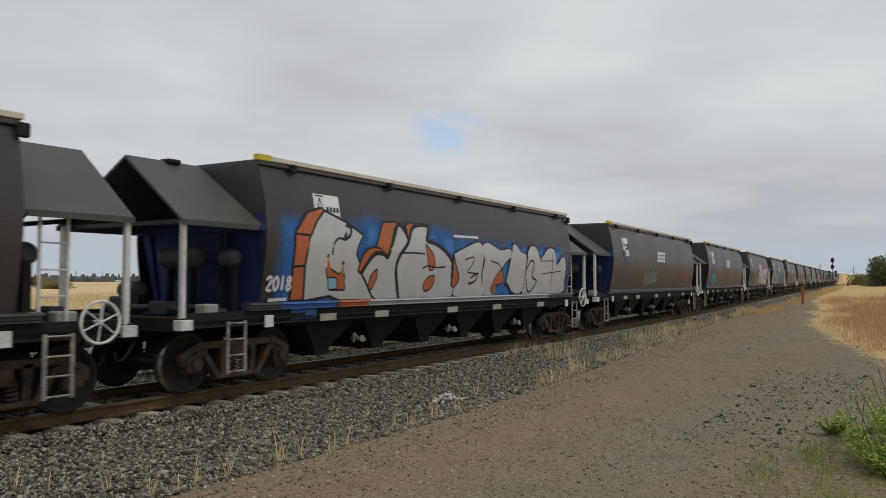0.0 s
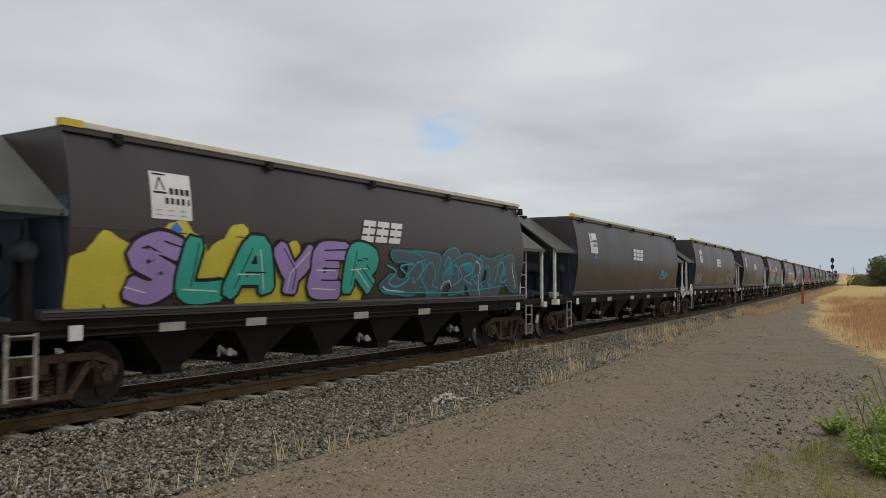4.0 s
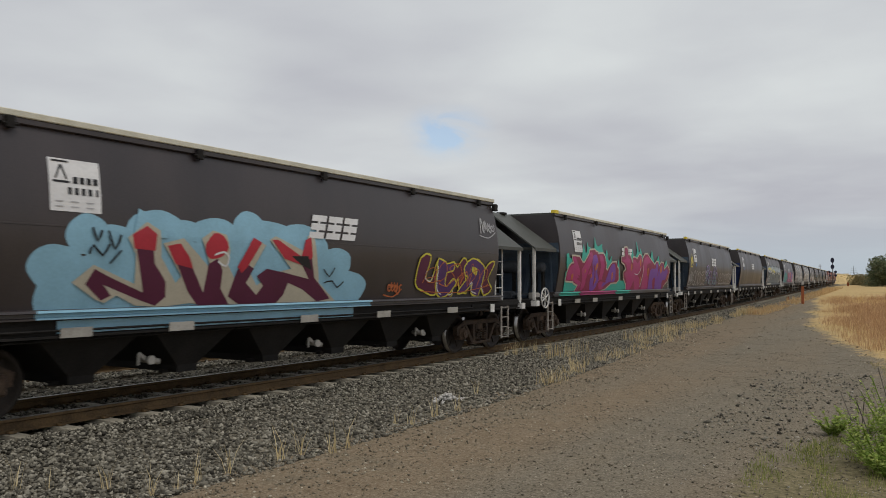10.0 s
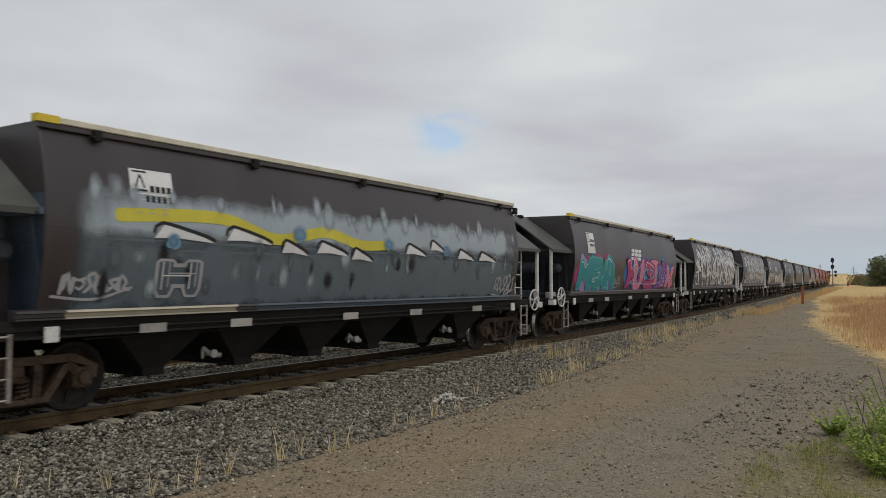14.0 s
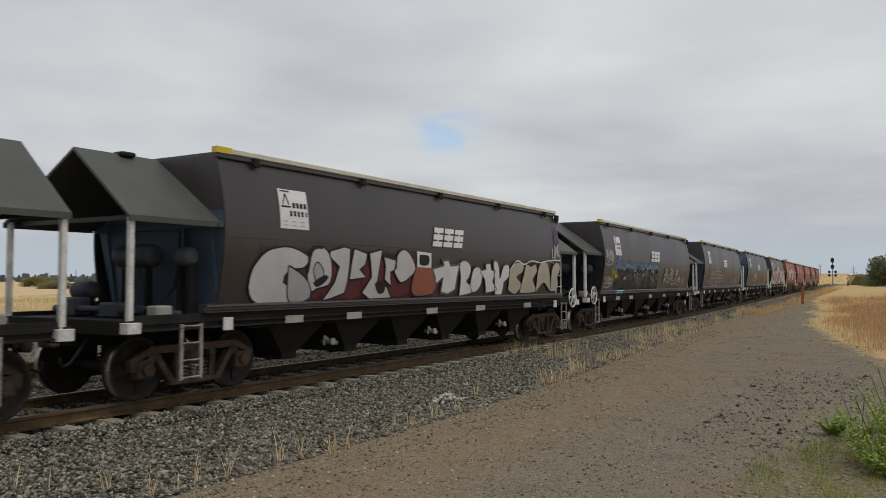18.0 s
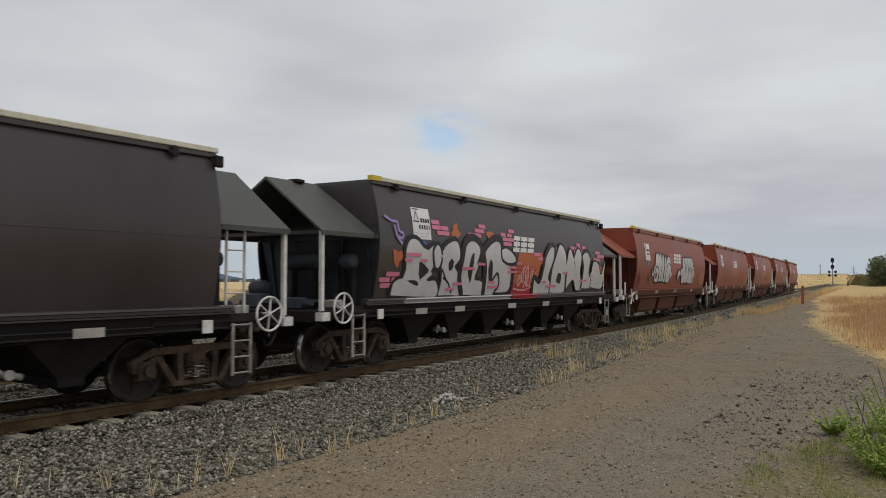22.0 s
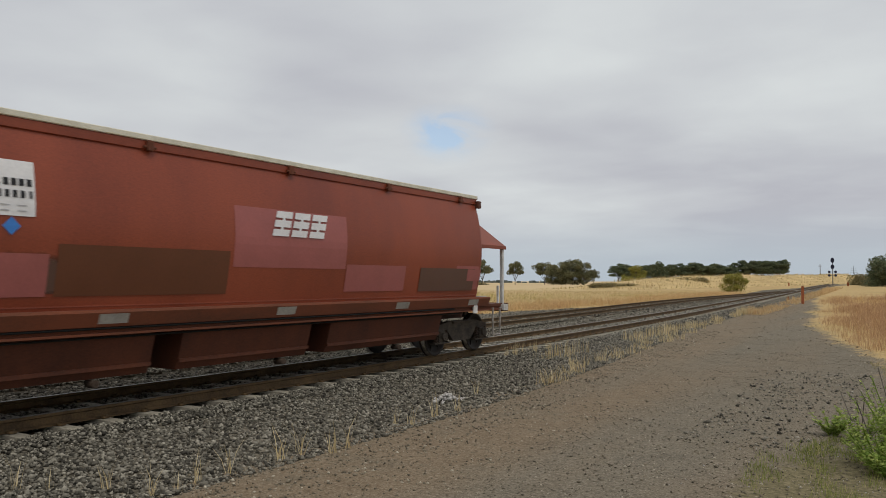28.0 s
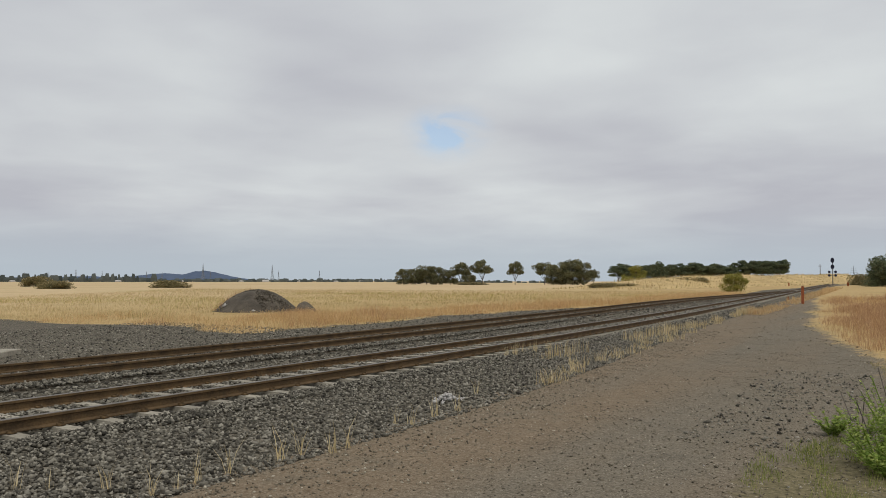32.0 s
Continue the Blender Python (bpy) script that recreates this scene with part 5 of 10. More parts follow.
def data_plate(w, z=2.39, torn=False):
    p = Paint()
    y0 = -4.93
    p.quad(y0, y0 + 0.64, z, z + 0.61, "white", 1)
    if torn:
        p.blob(y0 + 0.1, z + 0.08, 0.14, 0.12, "charcoal", 2, 4)
        p.blob(y0 + 0.6, z + 0.33, 0.12, 0.1, "charcoal", 2, 5)
    p.quad(y0 + 0.04, y0 + 0.25, z + 0.57, z + 0.59, "black", 2)
    p.quad(y0 + 0.04, y0 + 0.25, z + 0.33, z + 0.355, "black", 2)
    p.stroke([(y0 + 0.08, z + 0.38), (y0 + 0.145, z + 0.54)], 0.022, "black", 2)
    p.stroke([(y0 + 0.21, z + 0.38), (y0 + 0.15, z + 0.54)], 0.022, "black", 2)
    for i in range(4):
        p.quad(y0 + 0.29 + i * 0.085, y0 + 0.35 + i * 0.085, z + 0.33, z + 0.41, "black", 2)
        p.quad(y0 + 0.22 + i * 0.085, y0 + 0.27 + i * 0.085, z + 0.20, z + 0.28, "black", 2)
    p.quad(y0 + 0.57, y0 + 0.61, z + 0.20, z + 0.28, "dim", 2)
    for i in range(3):
        for j in range(2):
            p.quad(y0 + 0.06 + i * 0.19, y0 + 0.16 + i * 0.19, z + 0.05 + j * 0.06, z + 0.062 + j * 0.06, "chalk", 2)
    p.done(w, "data_plate", "white painted data panel with black bars")


def blue_diamond(w, z=2.27):
    p = Paint()
    y = -4.55
    p.put([(y - 0.1, z), (y, z - 0.1), (y + 0.1, z), (y, z + 0.1)], [(0, 1, 2, 3)], "sign_blue", 1)
    p.done(w, "diamond_mark", "small blue diamond mark")


def operator_mark(w, z=2.28):
    """Three slanted white slotted blocks, each a piece of its own."""
    hgt, wd = 0.38, 0.35
    for i in range(3):
        p = Paint()
        y = -0.60 + i * 0.405

        def at(u, v):
            return (y + u * wd + 0.13 * (v - 0.5), z + v * hgt)
        rows = [(0, 1, 0.73, 1.0), (0.42, 0.58, 0.64, 0.73), (0, 1, 0.36, 0.64), (0.42, 0.58, 0.27, 0.36), (0, 1, 0, 0.27)]
        vs, fs = [], []
        for a, b, c, d in rows:
            k = len(vs)
            vs += [at(a, c), at(b, c), at(b, d), at(a, d)]
            fs.append((k, k + 1, k + 2, k + 3))
        p.put(vs, fs, "white", 4)
        p.done(w, "operator_mark", "slanted white block mark")


LOOK = {
    -1: "plain charcoal sides", 0: "silver and orange graffiti on blue", 1: "white and magenta scrawls", 2: "a teal scrawl near one end",
    3: "broad silver graffiti letters", 4: "purple, yellow and mint graffiti", 5: "a small teal mark", 6: "thin white scrawled tags",
    7: "faint purple and grey scrawls", 8: "red and blue graffiti", 9: "red graffiti on white", 10: "red graffiti on pale blue",
    11: "magenta graffiti and mint flames", 12: "white and lilac graffiti", 13: "clean sides", 14: "overpainted blue-grey sides",
    15: "teal and magenta graffiti", 16: "large white brush calligraphy", 17: "dense white brush calligraphy", 18: "silver, white and cream graffiti", 19: "smeared dark graffiti",
    20: "pale outlined graffiti", 21: "a bare blue end", 22: "silver and pink graffiti", 23: "two silver graffiti pieces",
    24: "a grey faded end patch", 25: "a teal scrawl", 26: "grey and teal scrawls", 27: "brown repainted patches"}


def paint_train():
    for n, w in WAGONS.items():
        red = n >= 23
        tagged(w, ("red oxide" if red else "charcoal") + " grain hopper wagon with " + LOOK[n], "railway wagon", "wagons of the train")
        p = Paint()
        if red:
            q = Paint()
            q.quad(-1.38, 1.12, 1.80, 2.68, "rosewood", 0)
            q.done(w, "repaint_patch", "pinkish repainted patch behind the mark")
            q = Paint()
            q.quad(4.75, 5.7, 1.42, 1.92, "rosewood", 0)
            q.done(w, "repaint_patch", "pinkish repainted patch at the end")
        if n >= 0 and n not in (14, 16):
            data_plate(w, 2.30 if red else 2.39, n in (1, 3))
            if n not in (0, 10, 11, 18, 25):
                blue_diamond(w, 2.19 if red else 2.27)
        if n not in (-1, 0, 14, 16, 17):
            operator_mark(w)
        if n == 0:
            p.quad(-5.95, 0.4, 1.26, 3.05, "mist_blue", 0, mist=True)
            p.quad(-5.95, 5.95, 1.26, 2.82, "mist_blue", 0, mist=True)
            p.quad(-5.95, 5.95, 1.26, 2.5, "mist_blue", 1, mist=True)
            for y, h in ((-3.45, 2.85), (-2.6, 2.7), (-0.85, 2.65), (2.0, 2.5), (3.7, 2.5), (4.8, 2.45)):
                p.quad(y - 0.5, y + 0.6, 1.9, h + 0.1, "mist_blue", 2, mist=True)
            p.begin()
            p.shape([(-5.38, 1.3), (-5.41, 1.83), (-5.4, 2.34), (-5.11, 2.66), (-4.78, 2.75), (-4.7, 2.71), (-4.89, 2.52), (-5.08, 2.24), (-5.13, 1.83), (-5.06, 1.3)], "orange", "black", 0.045, sharp=True)
            p.over([(-5.42, 1.81), (-5.13, 1.83)], "black", 0.04)
            p.over([(-5.4, 2.32), (-5.05, 2.31)], "black", 0.04)
            p.shape([(-5.07, 1.29), (-5.14, 1.83), (-5.08, 2.25), (-4.89, 2.54), (-4.7, 2.71), (-4.45, 2.64), (-4.15, 2.55), (-3.73, 2.37), (-3.85, 2.22), (-3.91, 2.05), (-3.68, 1.76), (-3.47, 1.57), (-3.15, 1.27), (-4.18, 1.28), (-4.47, 1.36)], "silver", "black", 0.045, sharp=True)
            p.shape([(-4.63, 2.01), (-4.52, 1.77), (-4.28, 1.68), (-4.22, 1.9), (-4.1, 1.45), (-4.46, 1.45), (-4.63, 1.75)], "orange", "black", 0.03, sharp=True)
            p.shape([(-4.56, 1.64), (-4.37, 1.63), (-4.3, 1.47), (-4.51, 1.46)], "sky", "black", 0.025, sharp=True)
            p.shape([(-4.17, 2.52), (-4.04, 2.49), (-4.08, 2.35), (-4.25, 2.28), (-4.16, 2.4)], "orange", "black", 0.03)
            p.over([(-4.52, 2.03), (-4.5, 2.2), (-4.36, 2.3), (-4.22, 2.27)], "black", 0.04)
            p.shape([(-3.35, 2.09), (-3.21, 2.42), (-3.08, 2.63), (-2.63, 2.67), (-2.78, 2.55), (-2.91, 2.18), (-2.96, 2.03)], "orange", "black", 0.04, sharp=True)
            p.shape([(-3.78, 1.78), (-3.68, 2.04), (-3.5, 2.15), (-3.25, 2.16), (-3.14, 2.1), (-3.41, 2.04), (-3.62, 1.88), (-3.68, 1.74)], "orange", "black", 0.04)
            p.shape([(-3.68, 1.74), (-3.55, 1.91), (-3.34, 2.08), (-3.07, 2.07), (-2.96, 2.02), (-2.84, 2.27), (-2.64, 2.63), (-2.48, 2.57), (-2.31, 2.36), (-2.5, 2.09), (-2.62, 1.88), (-2.44, 1.26), (-3.15, 1.27), (-3.5, 1.57)], "silver", "black", 0.045)
            p.shape([(-3.41, 1.67), (-3.26, 1.79), (-3.25, 1.62), (-3.35, 1.45), (-3.43, 1.49)], "orange", "black", 0.03)
            p.shape([(-2.36, 2.63), (-2.23, 2.68), (-2.0, 2.67), (-2.19, 2.51), (-2.31, 2.42)], "orange", "black", 0.03, sharp=True)
            p.shape([(-2.44, 1.26), (-2.66, 1.77), (-2.6, 2.04), (-2.32, 2.31), (-2.13, 2.62), (-1.58, 2.66), (-1.68, 2.39), (-1.35, 2.33), (-0.92, 2.16), (-0.65, 1.94), (-0.68, 1.7), (-0.48, 1.42), (-0.62, 1.26)], "silver", "black", 0.045)
            p.over([(-2.61, 2.09), (-2.35, 2.12), (-1.74, 2.12)], "black", 0.035)
            p.shape([(-1.71, 2.29), (-1.43, 2.1), (-1.34, 1.88), (-1.5, 1.81), (-1.61, 2.03)], "orange", "black", 0.03)
            p.over([(-1.77, 1.84), (-1.58, 1.89), (-1.3, 1.86), (-0.93, 1.88)], "black", 0.03)
            p.shape([(-1.66, 1.51), (-1.54, 1.65), (-1.31, 1.68), (-1.36, 1.47), (-1.58, 1.4)], "orange", "black", 0.03)
            p.shape([(-0.6, 1.5), (-0.63, 1.91), (-0.61, 2.09), (-0.41, 2.13), (-0.45, 1.86), (-0.28, 1.59), (-0.38, 1.47)], "orange", "black", 0.03)
            p.shape([(-0.62, 2.15), (-0.23, 2.27), (0.48, 2.43), (0.65, 2.12), (0.63, 1.69), (0.84, 1.26), (-0.3, 1.26), (-0.49, 1.39), (-0.29, 1.62), (-0.45, 1.86)], "silver", "black", 0.035)
            p.over([(-0.16, 2.04), (0.22, 2.1), (0.16, 1.93), (-0.0, 1.78), (0.51, 1.76)], "black", 0.03)
            p.shape([(0.18, 1.66), (0.43, 1.75), (0.4, 1.6), (0.13, 1.53)], "orange", "black", 0.025)
            p.shape([(0.92, 1.26), (0.68, 1.69), (0.72, 2.06), (0.55, 2.31), (0.79, 2.44), (1.11, 2.38), (1.49, 2.29), (1.96, 2.34), (2.02, 2.16), (1.72, 2.02), (1.44, 1.69), (1.37, 1.28)], "silver", "black", 0.035)
            p.shape([(1.16, 1.41), (1.33, 1.69), (1.59, 1.85), (1.71, 1.56), (1.39, 1.51), (1.33, 1.3)], "orange", "black", 0.025)
            p.over([(1.01, 2.04), (1.42, 1.97), (1.64, 1.8)], "black", 0.03)
            p.shape([(1.88, 1.49), (2.0, 2.09), (2.16, 2.47), (2.39, 2.37), (2.57, 2.27), (2.82, 2.22), (2.84, 1.84), (2.83, 1.35), (2.34, 1.32), (1.95, 1.56)], "silver", "black", 0.035)
            p.shape([(2.86, 1.28), (2.9, 1.84), (2.95, 2.32), (3.24, 2.46), (3.49, 2.38), (3.66, 2.16), (4.13, 2.44), (4.57, 2.42), (4.73, 2.01), (5.08, 2.24), (5.33, 2.09), (5.36, 1.56), (5.26, 1.27)], "silver", "black", 0.03)
            p.shape([(2.89, 1.86), (3.09, 2.09), (3.3, 2.04), (3.27, 1.7), (3.58, 1.59), (3.29, 1.33), (3.05, 1.42)], "orange", "black", 0.025)
            p.shape([(3.93, 1.99), (4.31, 1.94), (4.37, 1.65), (4.03, 1.7)], "orange", "black", 0.02)
            p.over([(3.66, 2.1), (4.56, 2.12)], "black", 0.025)
            p.over([(3.79, 1.77), (5.08, 1.86)], "black", 0.025)
            p.over([(4.38, 2.37), (4.55, 1.33)], "black", 0.025)
            p.over([(-5.88, 1.3), (-5.49, 1.31)], "white", 0.05)
            p.end()
            p.word("2018", -5.97, -5.42, 1.42, 1.68, "white", "", 0.05)
            p.stroke([(-0.6, 2.52), (0.45, 2.54)], 0.05, "white", 2)
        elif n == 1:
            p.tag(-2.2, -0.6, 1.5, 1.95, "chalk", 4, 0.035)
            p.word("HEONE", 3.35, 4.5, 1.62, 1.88, "magenta", "", 0.035)
        elif n == 2:
            p.tag(-4.9, -3.7, 1.4, 1.95, "aqua", 6, 0.05, 7)
            p.stroke([(-5.7, 1.35), (-5.2, 1.62), (-4.9, 1.5), (-4.6, 1.6)], 0.05, "aqua", 3)
            p.tag(-5.75, -5.1, 2.8, 3.15, "chalk", 8, 0.03, 5)
        elif n == 3:
            p.quad(-1.3, 5.5, 1.26, 2.75, "mist_salmon", 0, mist=True)
            for i in range(9):
                p.blob(0.9 + i * 0.42, 2.45 + 0.12 * math.sin(i * 1.7), 0.3, 0.22, "rust", 0, i)
            p.begin()
            p.over([(0.48, 2.16), (0.26, 1.77)], "teal", 0.16)
            p.over([(0.56, 1.87), (0.41, 1.44)], "teal", 0.16)
            p.over([(1.67, 2.11), (1.79, 1.83)], "teal", 0.14)
            p.over([(1.68, 1.58), (1.96, 1.31)], "teal", 0.14)
            p.over([(-0.41, 1.98), (-0.32, 1.54)], "teal", 0.12)
            p.over([(1.16, 1.69), (1.14, 1.31)], "teal", 0.12)
            p.shape([(-0.76, 2.11), (-0.45, 2.2), (-0.36, 1.56), (-0.24, 1.45), (-0.1, 1.54), (-0.05, 2.41), (0.44, 2.35), (0.36, 1.58), (0.2, 1.29), (-0.19, 1.26), (-0.46, 1.37), (-0.63, 1.72)], "silver", "black", 0.05, sharp=True)
            p.shape([(0.57, 1.3), (0.59, 2.52), (1.03, 2.5), (1.36, 1.82), (1.39, 2.38), (1.83, 2.37), (1.8, 1.42), (1.68, 1.26), (1.4, 1.26), (0.98, 1.85), (0.98, 1.27)], "silver", "black", 0.05, sharp=True)
            p.shape([(1.77, 1.8), (1.87, 2.23), (2.22, 2.47), (2.67, 2.46), (2.95, 2.13), (2.94, 1.58), (2.7, 1.26), (2.15, 1.26), (1.88, 1.42)], "silver", "black", 0.05)
            p.shape([(2.17, 1.84), (2.26, 2.08), (2.45, 2.07), (2.51, 1.64), (2.34, 1.5)], "slate", "black", 0.03)
            p.shape([(2.95, 2.4), (3.48, 2.35), (3.43, 1.58), (3.92, 1.6), (3.93, 1.26), (2.92, 1.26)], "silver", "black", 0.05, sharp=True)
            p.shape([(3.51, 2.35), (4.69, 2.57), (4.76, 2.17), (4.56, 2.11), (4.57, 1.28), (4.04, 1.26), (3.99, 2.07), (3.58, 2.06)], "silver", "black", 0.05, sharp=True)
            p.end()
            for y, s in ((-5.5, 1), (-4.5, 2), (-3.9, 3)):
                p.tag(y, y + 0.75, 1.4, 2.15, "dim", s + 20, 0.05, 3)
            p.tag(-2.9, -2.1, 1.35, 1.78, "chalk", 31, 0.03, 5)
            p.tag(-1.9, -1.1, 1.4, 1.85, "chalk", 33, 0.03, 5)
            p.tag(4.9, 5.6, 1.4, 2.0, "salmon", 34, 0.03, 4)
        elif n == 4:
            for i in range(16):
                p.blob(-5.8 + i * 0.34, 1.55 + 0.25 * math.sin(i * 2.1) + (0.2 if 2 < i < 8 else 0), 0.36, 0.42, "lemon", 0, i)
            p.word("SLAYER", -5.3, -0.2, 1.28, 2.26, ["lilac", "mint", "mint", "lilac", "lilac", "mint"], "black", 0.30, 4, 0.06, 0.06, 3)
            p.piece(5, 0.2, 5.2, 1.30, 2.2, "slate", "teal", 0.30, 4, 0.05, 0.08, 5)
            p.tag(0.3, 5.0, 1.4, 2.1, "aqua", 44, 0.03, 8, 5)
        elif n == 5:
            p.tag(3.0, 4.1, 1.7, 2.0, "aqua", 50, 0.06, 3)
            p.tag(-3.0, -1.8, 1.5, 1.9, "dim", 51, 0.03, 5)
        elif n == 6:
            p.tag(-5.6, -4.4, 1.45, 1.88, "chalk", 60, 0.045, 5)
            p.stroke([(-4.95, 1.9), (-4.85, 2.1)], 0.04, "chalk", 3)
            p.tag(-0.2, 1.0, 1.42, 1.95, "chalk", 61, 0.03, 4)
            p.tag(1.2, 1.9, 1.45, 1.75, "chalk", 62, 0.025, 4)
            p.tag(2.5, 3.2, 1.4, 2.0, "chalk", 63, 0.03, 4)
            p.piece(5, 3.2, 5.5, 1.35, 2.0, "charcoal", "chalk", 0.18, 3, 0, 0.06, 64)
        elif n == 7:
            p.piece(6, -5.3, -2.5, 1.42, 1.95, "charcoal", "violet", 0.2, 3, 0, 0.06, 70)
            for i, (y0, y1, z0, z1) in enumerate(((0.45, 1.30, 1.72, 2.30), (1.50, 2.25, 1.70, 2.30), (2.30, 3.05, 1.62, 2.35), (3.25, 4.25, 1.70, 2.22))):
                p.tag(y0, y1, z0, z1, "chalk", 71 + i, 0.026, 5)
                for k in range(3):
                    y = y0 + 0.2 + k * 0.22
                    p.stroke([(y, z0 + 0.15), (y + 0.01, z0 - 0.14 - 0.1 * ((i + k) % 3))], 0.022, "chalk", 3)
            p.stroke([(0.65, 2.4), (0.85, 2.5), (0.75, 2.6)], 0.03, "chalk", 3)
            p.stroke([(1.75, 2.3), (1.74, 2.62)], 0.03, "chalk", 3)
        elif n == 8:
            p.tag(-5.8, -5.0, 1.7, 2.25, "dim", 80, 0.04, 6)
            p.tag(-5.6, -4.8, 1.4, 1.7, "dim", 81, 0.035, 6)
            p.begin()
            p.split = (1.93, "teal", "crimson")
            p.shape([(-4.9, 2.26), (-3.59, 2.33), (-3.48, 2.21), (-3.66, 2.09), (-4.32, 2.09), (-4.25, 1.94), (-4.5, 1.83), (-4.68, 1.68), (-4.83, 1.89), (-4.62, 1.97), (-4.93, 2.06)], "teal", "white", 0.07, sharp=True)
            p.shape([(-4.42, 1.87), (-4.15, 2.04), (-3.66, 2.09), (-3.65, 1.95), (-3.7, 1.58), (-3.95, 1.41), (-4.38, 1.57), (-4.17, 1.7), (-4.34, 1.78)], "teal", "white", 0.07, sharp=True)
            p.shape([(-3.52, 1.9), (-3.27, 1.95), (-3.21, 1.67), (-2.85, 1.56), (-2.94, 1.41), (-3.38, 1.49), (-3.57, 1.62)], "teal", "white", 0.07, sharp=True)
            p.shape([(-2.91, 2.31), (-2.53, 2.3), (-2.43, 2.17), (-2.14, 2.16), (-2.12, 2.01), (-2.41, 1.94), (-2.37, 1.4), (-2.65, 1.47), (-2.71, 1.98), (-2.92, 2.12)], "teal", "white", 0.07, sharp=True)
            p.shape([(-1.6, 2.3), (-1.97, 2.29), (-2.17, 2.08), (-2.28, 1.74), (-2.19, 1.51), (-1.84, 1.4), (-1.58, 1.53), (-1.75, 1.89), (-1.93, 1.73), (-2.03, 1.84), (-1.89, 2.07), (-1.62, 2.13)], "teal", "white", 0.07, sharp=True)
            p.shape([(-1.53, 2.28), (-1.1, 2.27), (-0.86, 1.93), (-0.87, 1.58), (-1.14, 1.4), (-1.47, 1.49), (-1.57, 1.76)], "teal", "white", 0.07, sharp=True)
            p.split = None
            p.shape([(-3.18, 2.29), (-3.0, 2.21), (-2.95, 2.03), (-3.08, 1.92), (-3.29, 1.96), (-3.36, 2.13)], "crimson", "white", 0.05)
            p.over([(-3.23, 2.14), (-3.16, 2.19), (-3.14, 1.98)], "white", 0.05)
            p.over([(-1.3, 2.04), (-1.21, 1.66)], "charcoal", 0.07)
            p.over([(-4.09, 1.84), (-3.88, 1.73), (-3.98, 1.59)], "white", 0.035)
            p.tag(-4.83, -4.47, 1.35, 1.62, "dim", 83, 0.025, 3)
            p.end()
            p.begin()
            p.shape([(0.61, 2.18), (1.97, 2.17), (1.81, 1.85), (0.63, 1.83)], "crimson", "white", 0.03, sharp=True)
            p.shape([(0.62, 1.83), (1.81, 1.83), (2.04, 1.79), (2.35, 1.77), (3.44, 1.8), (3.48, 1.26), (2.42, 1.26), (2.33, 1.41), (2.12, 1.48), (1.87, 1.47), (1.68, 1.39), (1.57, 1.26), (0.56, 1.26), (0.63, 1.58)], "aqua", sharp=True)
            p.shape([(3.59, 1.6), (4.02, 1.6), (3.99, 1.28), (3.57, 1.26)], "aqua", sharp=True)
            p.shape([(2.5, 1.97), (2.81, 1.98), (2.84, 2.06), (3.13, 2.06), (3.15, 1.96), (3.47, 1.95), (3.44, 1.8), (2.61, 1.8)], "crimson", "white", 0.03, sharp=True)
            p.shape([(2.18, 2.04), (2.53, 1.81), (2.3, 1.79)], "crimson", "white", 0.03, sharp=True)
            p.shape([(3.0, 2.42), (3.12, 2.38), (3.16, 2.27), (3.1, 2.17), (3.0, 2.13), (2.89, 2.17), (2.85, 2.28), (2.89, 2.39)], "crimson", "white", 0.03)
            p.over([(1.44, 2.15), (1.46, 1.83), (1.54, 1.37)], "white", 0.02)
            p.over([(1.58, 2.15), (1.57, 1.97)], "white", 0.03)
            p.over([(1.01, 1.85), (1.0, 1.93), (1.13, 1.94), (1.14, 1.86)], "white", 0.025)
            p.over([(3.4, 1.8), (3.38, 1.57), (3.31, 1.26)], "white", 0.02)
            p.over([(3.0, 1.86), (3.07, 1.69)], "white", 0.02)
            p.over([(1.07, 1.76), (1.27, 1.74), (1.27, 1.66), (1.11, 1.64), (1.31, 1.58), (1.14, 1.52), (1.32, 1.43), (1.17, 1.35)], "slate", 0.035)
            p.over([(1.57, 1.66), (1.75, 1.55), (1.57, 1.51)], "slate", 0.035)
            p.over([(1.63, 1.55), (1.73, 1.66)], "slate", 0.035)
            p.over([(0.76, 1.99), (0.79, 1.69)], "slate", 0.035)
            p.end()
        elif n == 9:
            for i in range(30):
                p.blob(-1.55 + i * 0.24, 2.22, 0.15, 0.1, "white", 0, i, 0.02, 14)
                p.blob(5.3, 1.35 + (i % 8) * 0.12, 0.14, 0.1, "white", 0, i, 0.02, 14)
                p.blob(-1.65, 1.35 + (i % 8) * 0.12, 0.16, 0.1, "white", 0, i, 0.02, 14)
            p.quad(-1.65, 5.3, 1.27, 2.22, "white", 0)
            p.begin()
            p.shape([(-1.65, 2.15), (-1.15, 2.17), (-0.73, 1.91), (-0.46, 2.15), (0.22, 2.14), (0.17, 1.86), (-1.46, 2.08), (-1.53, 1.58), (-1.5, 1.27), (-1.66, 1.26), (-1.63, 1.58)], "black", sharp=True)
            p.shape([(-1.11, 1.58), (-0.71, 1.36), (-0.27, 1.6), (-0.26, 1.28), (-0.41, 1.28), (-0.43, 1.53), (-0.73, 1.32), (-1.09, 1.47)], "black", sharp=True)
            p.shape([(0.19, 2.13), (0.4, 2.14), (0.43, 1.79), (0.8, 1.76), (0.8, 1.28), (0.63, 1.27), (0.63, 1.71), (0.24, 1.73)], "black", sharp=True)
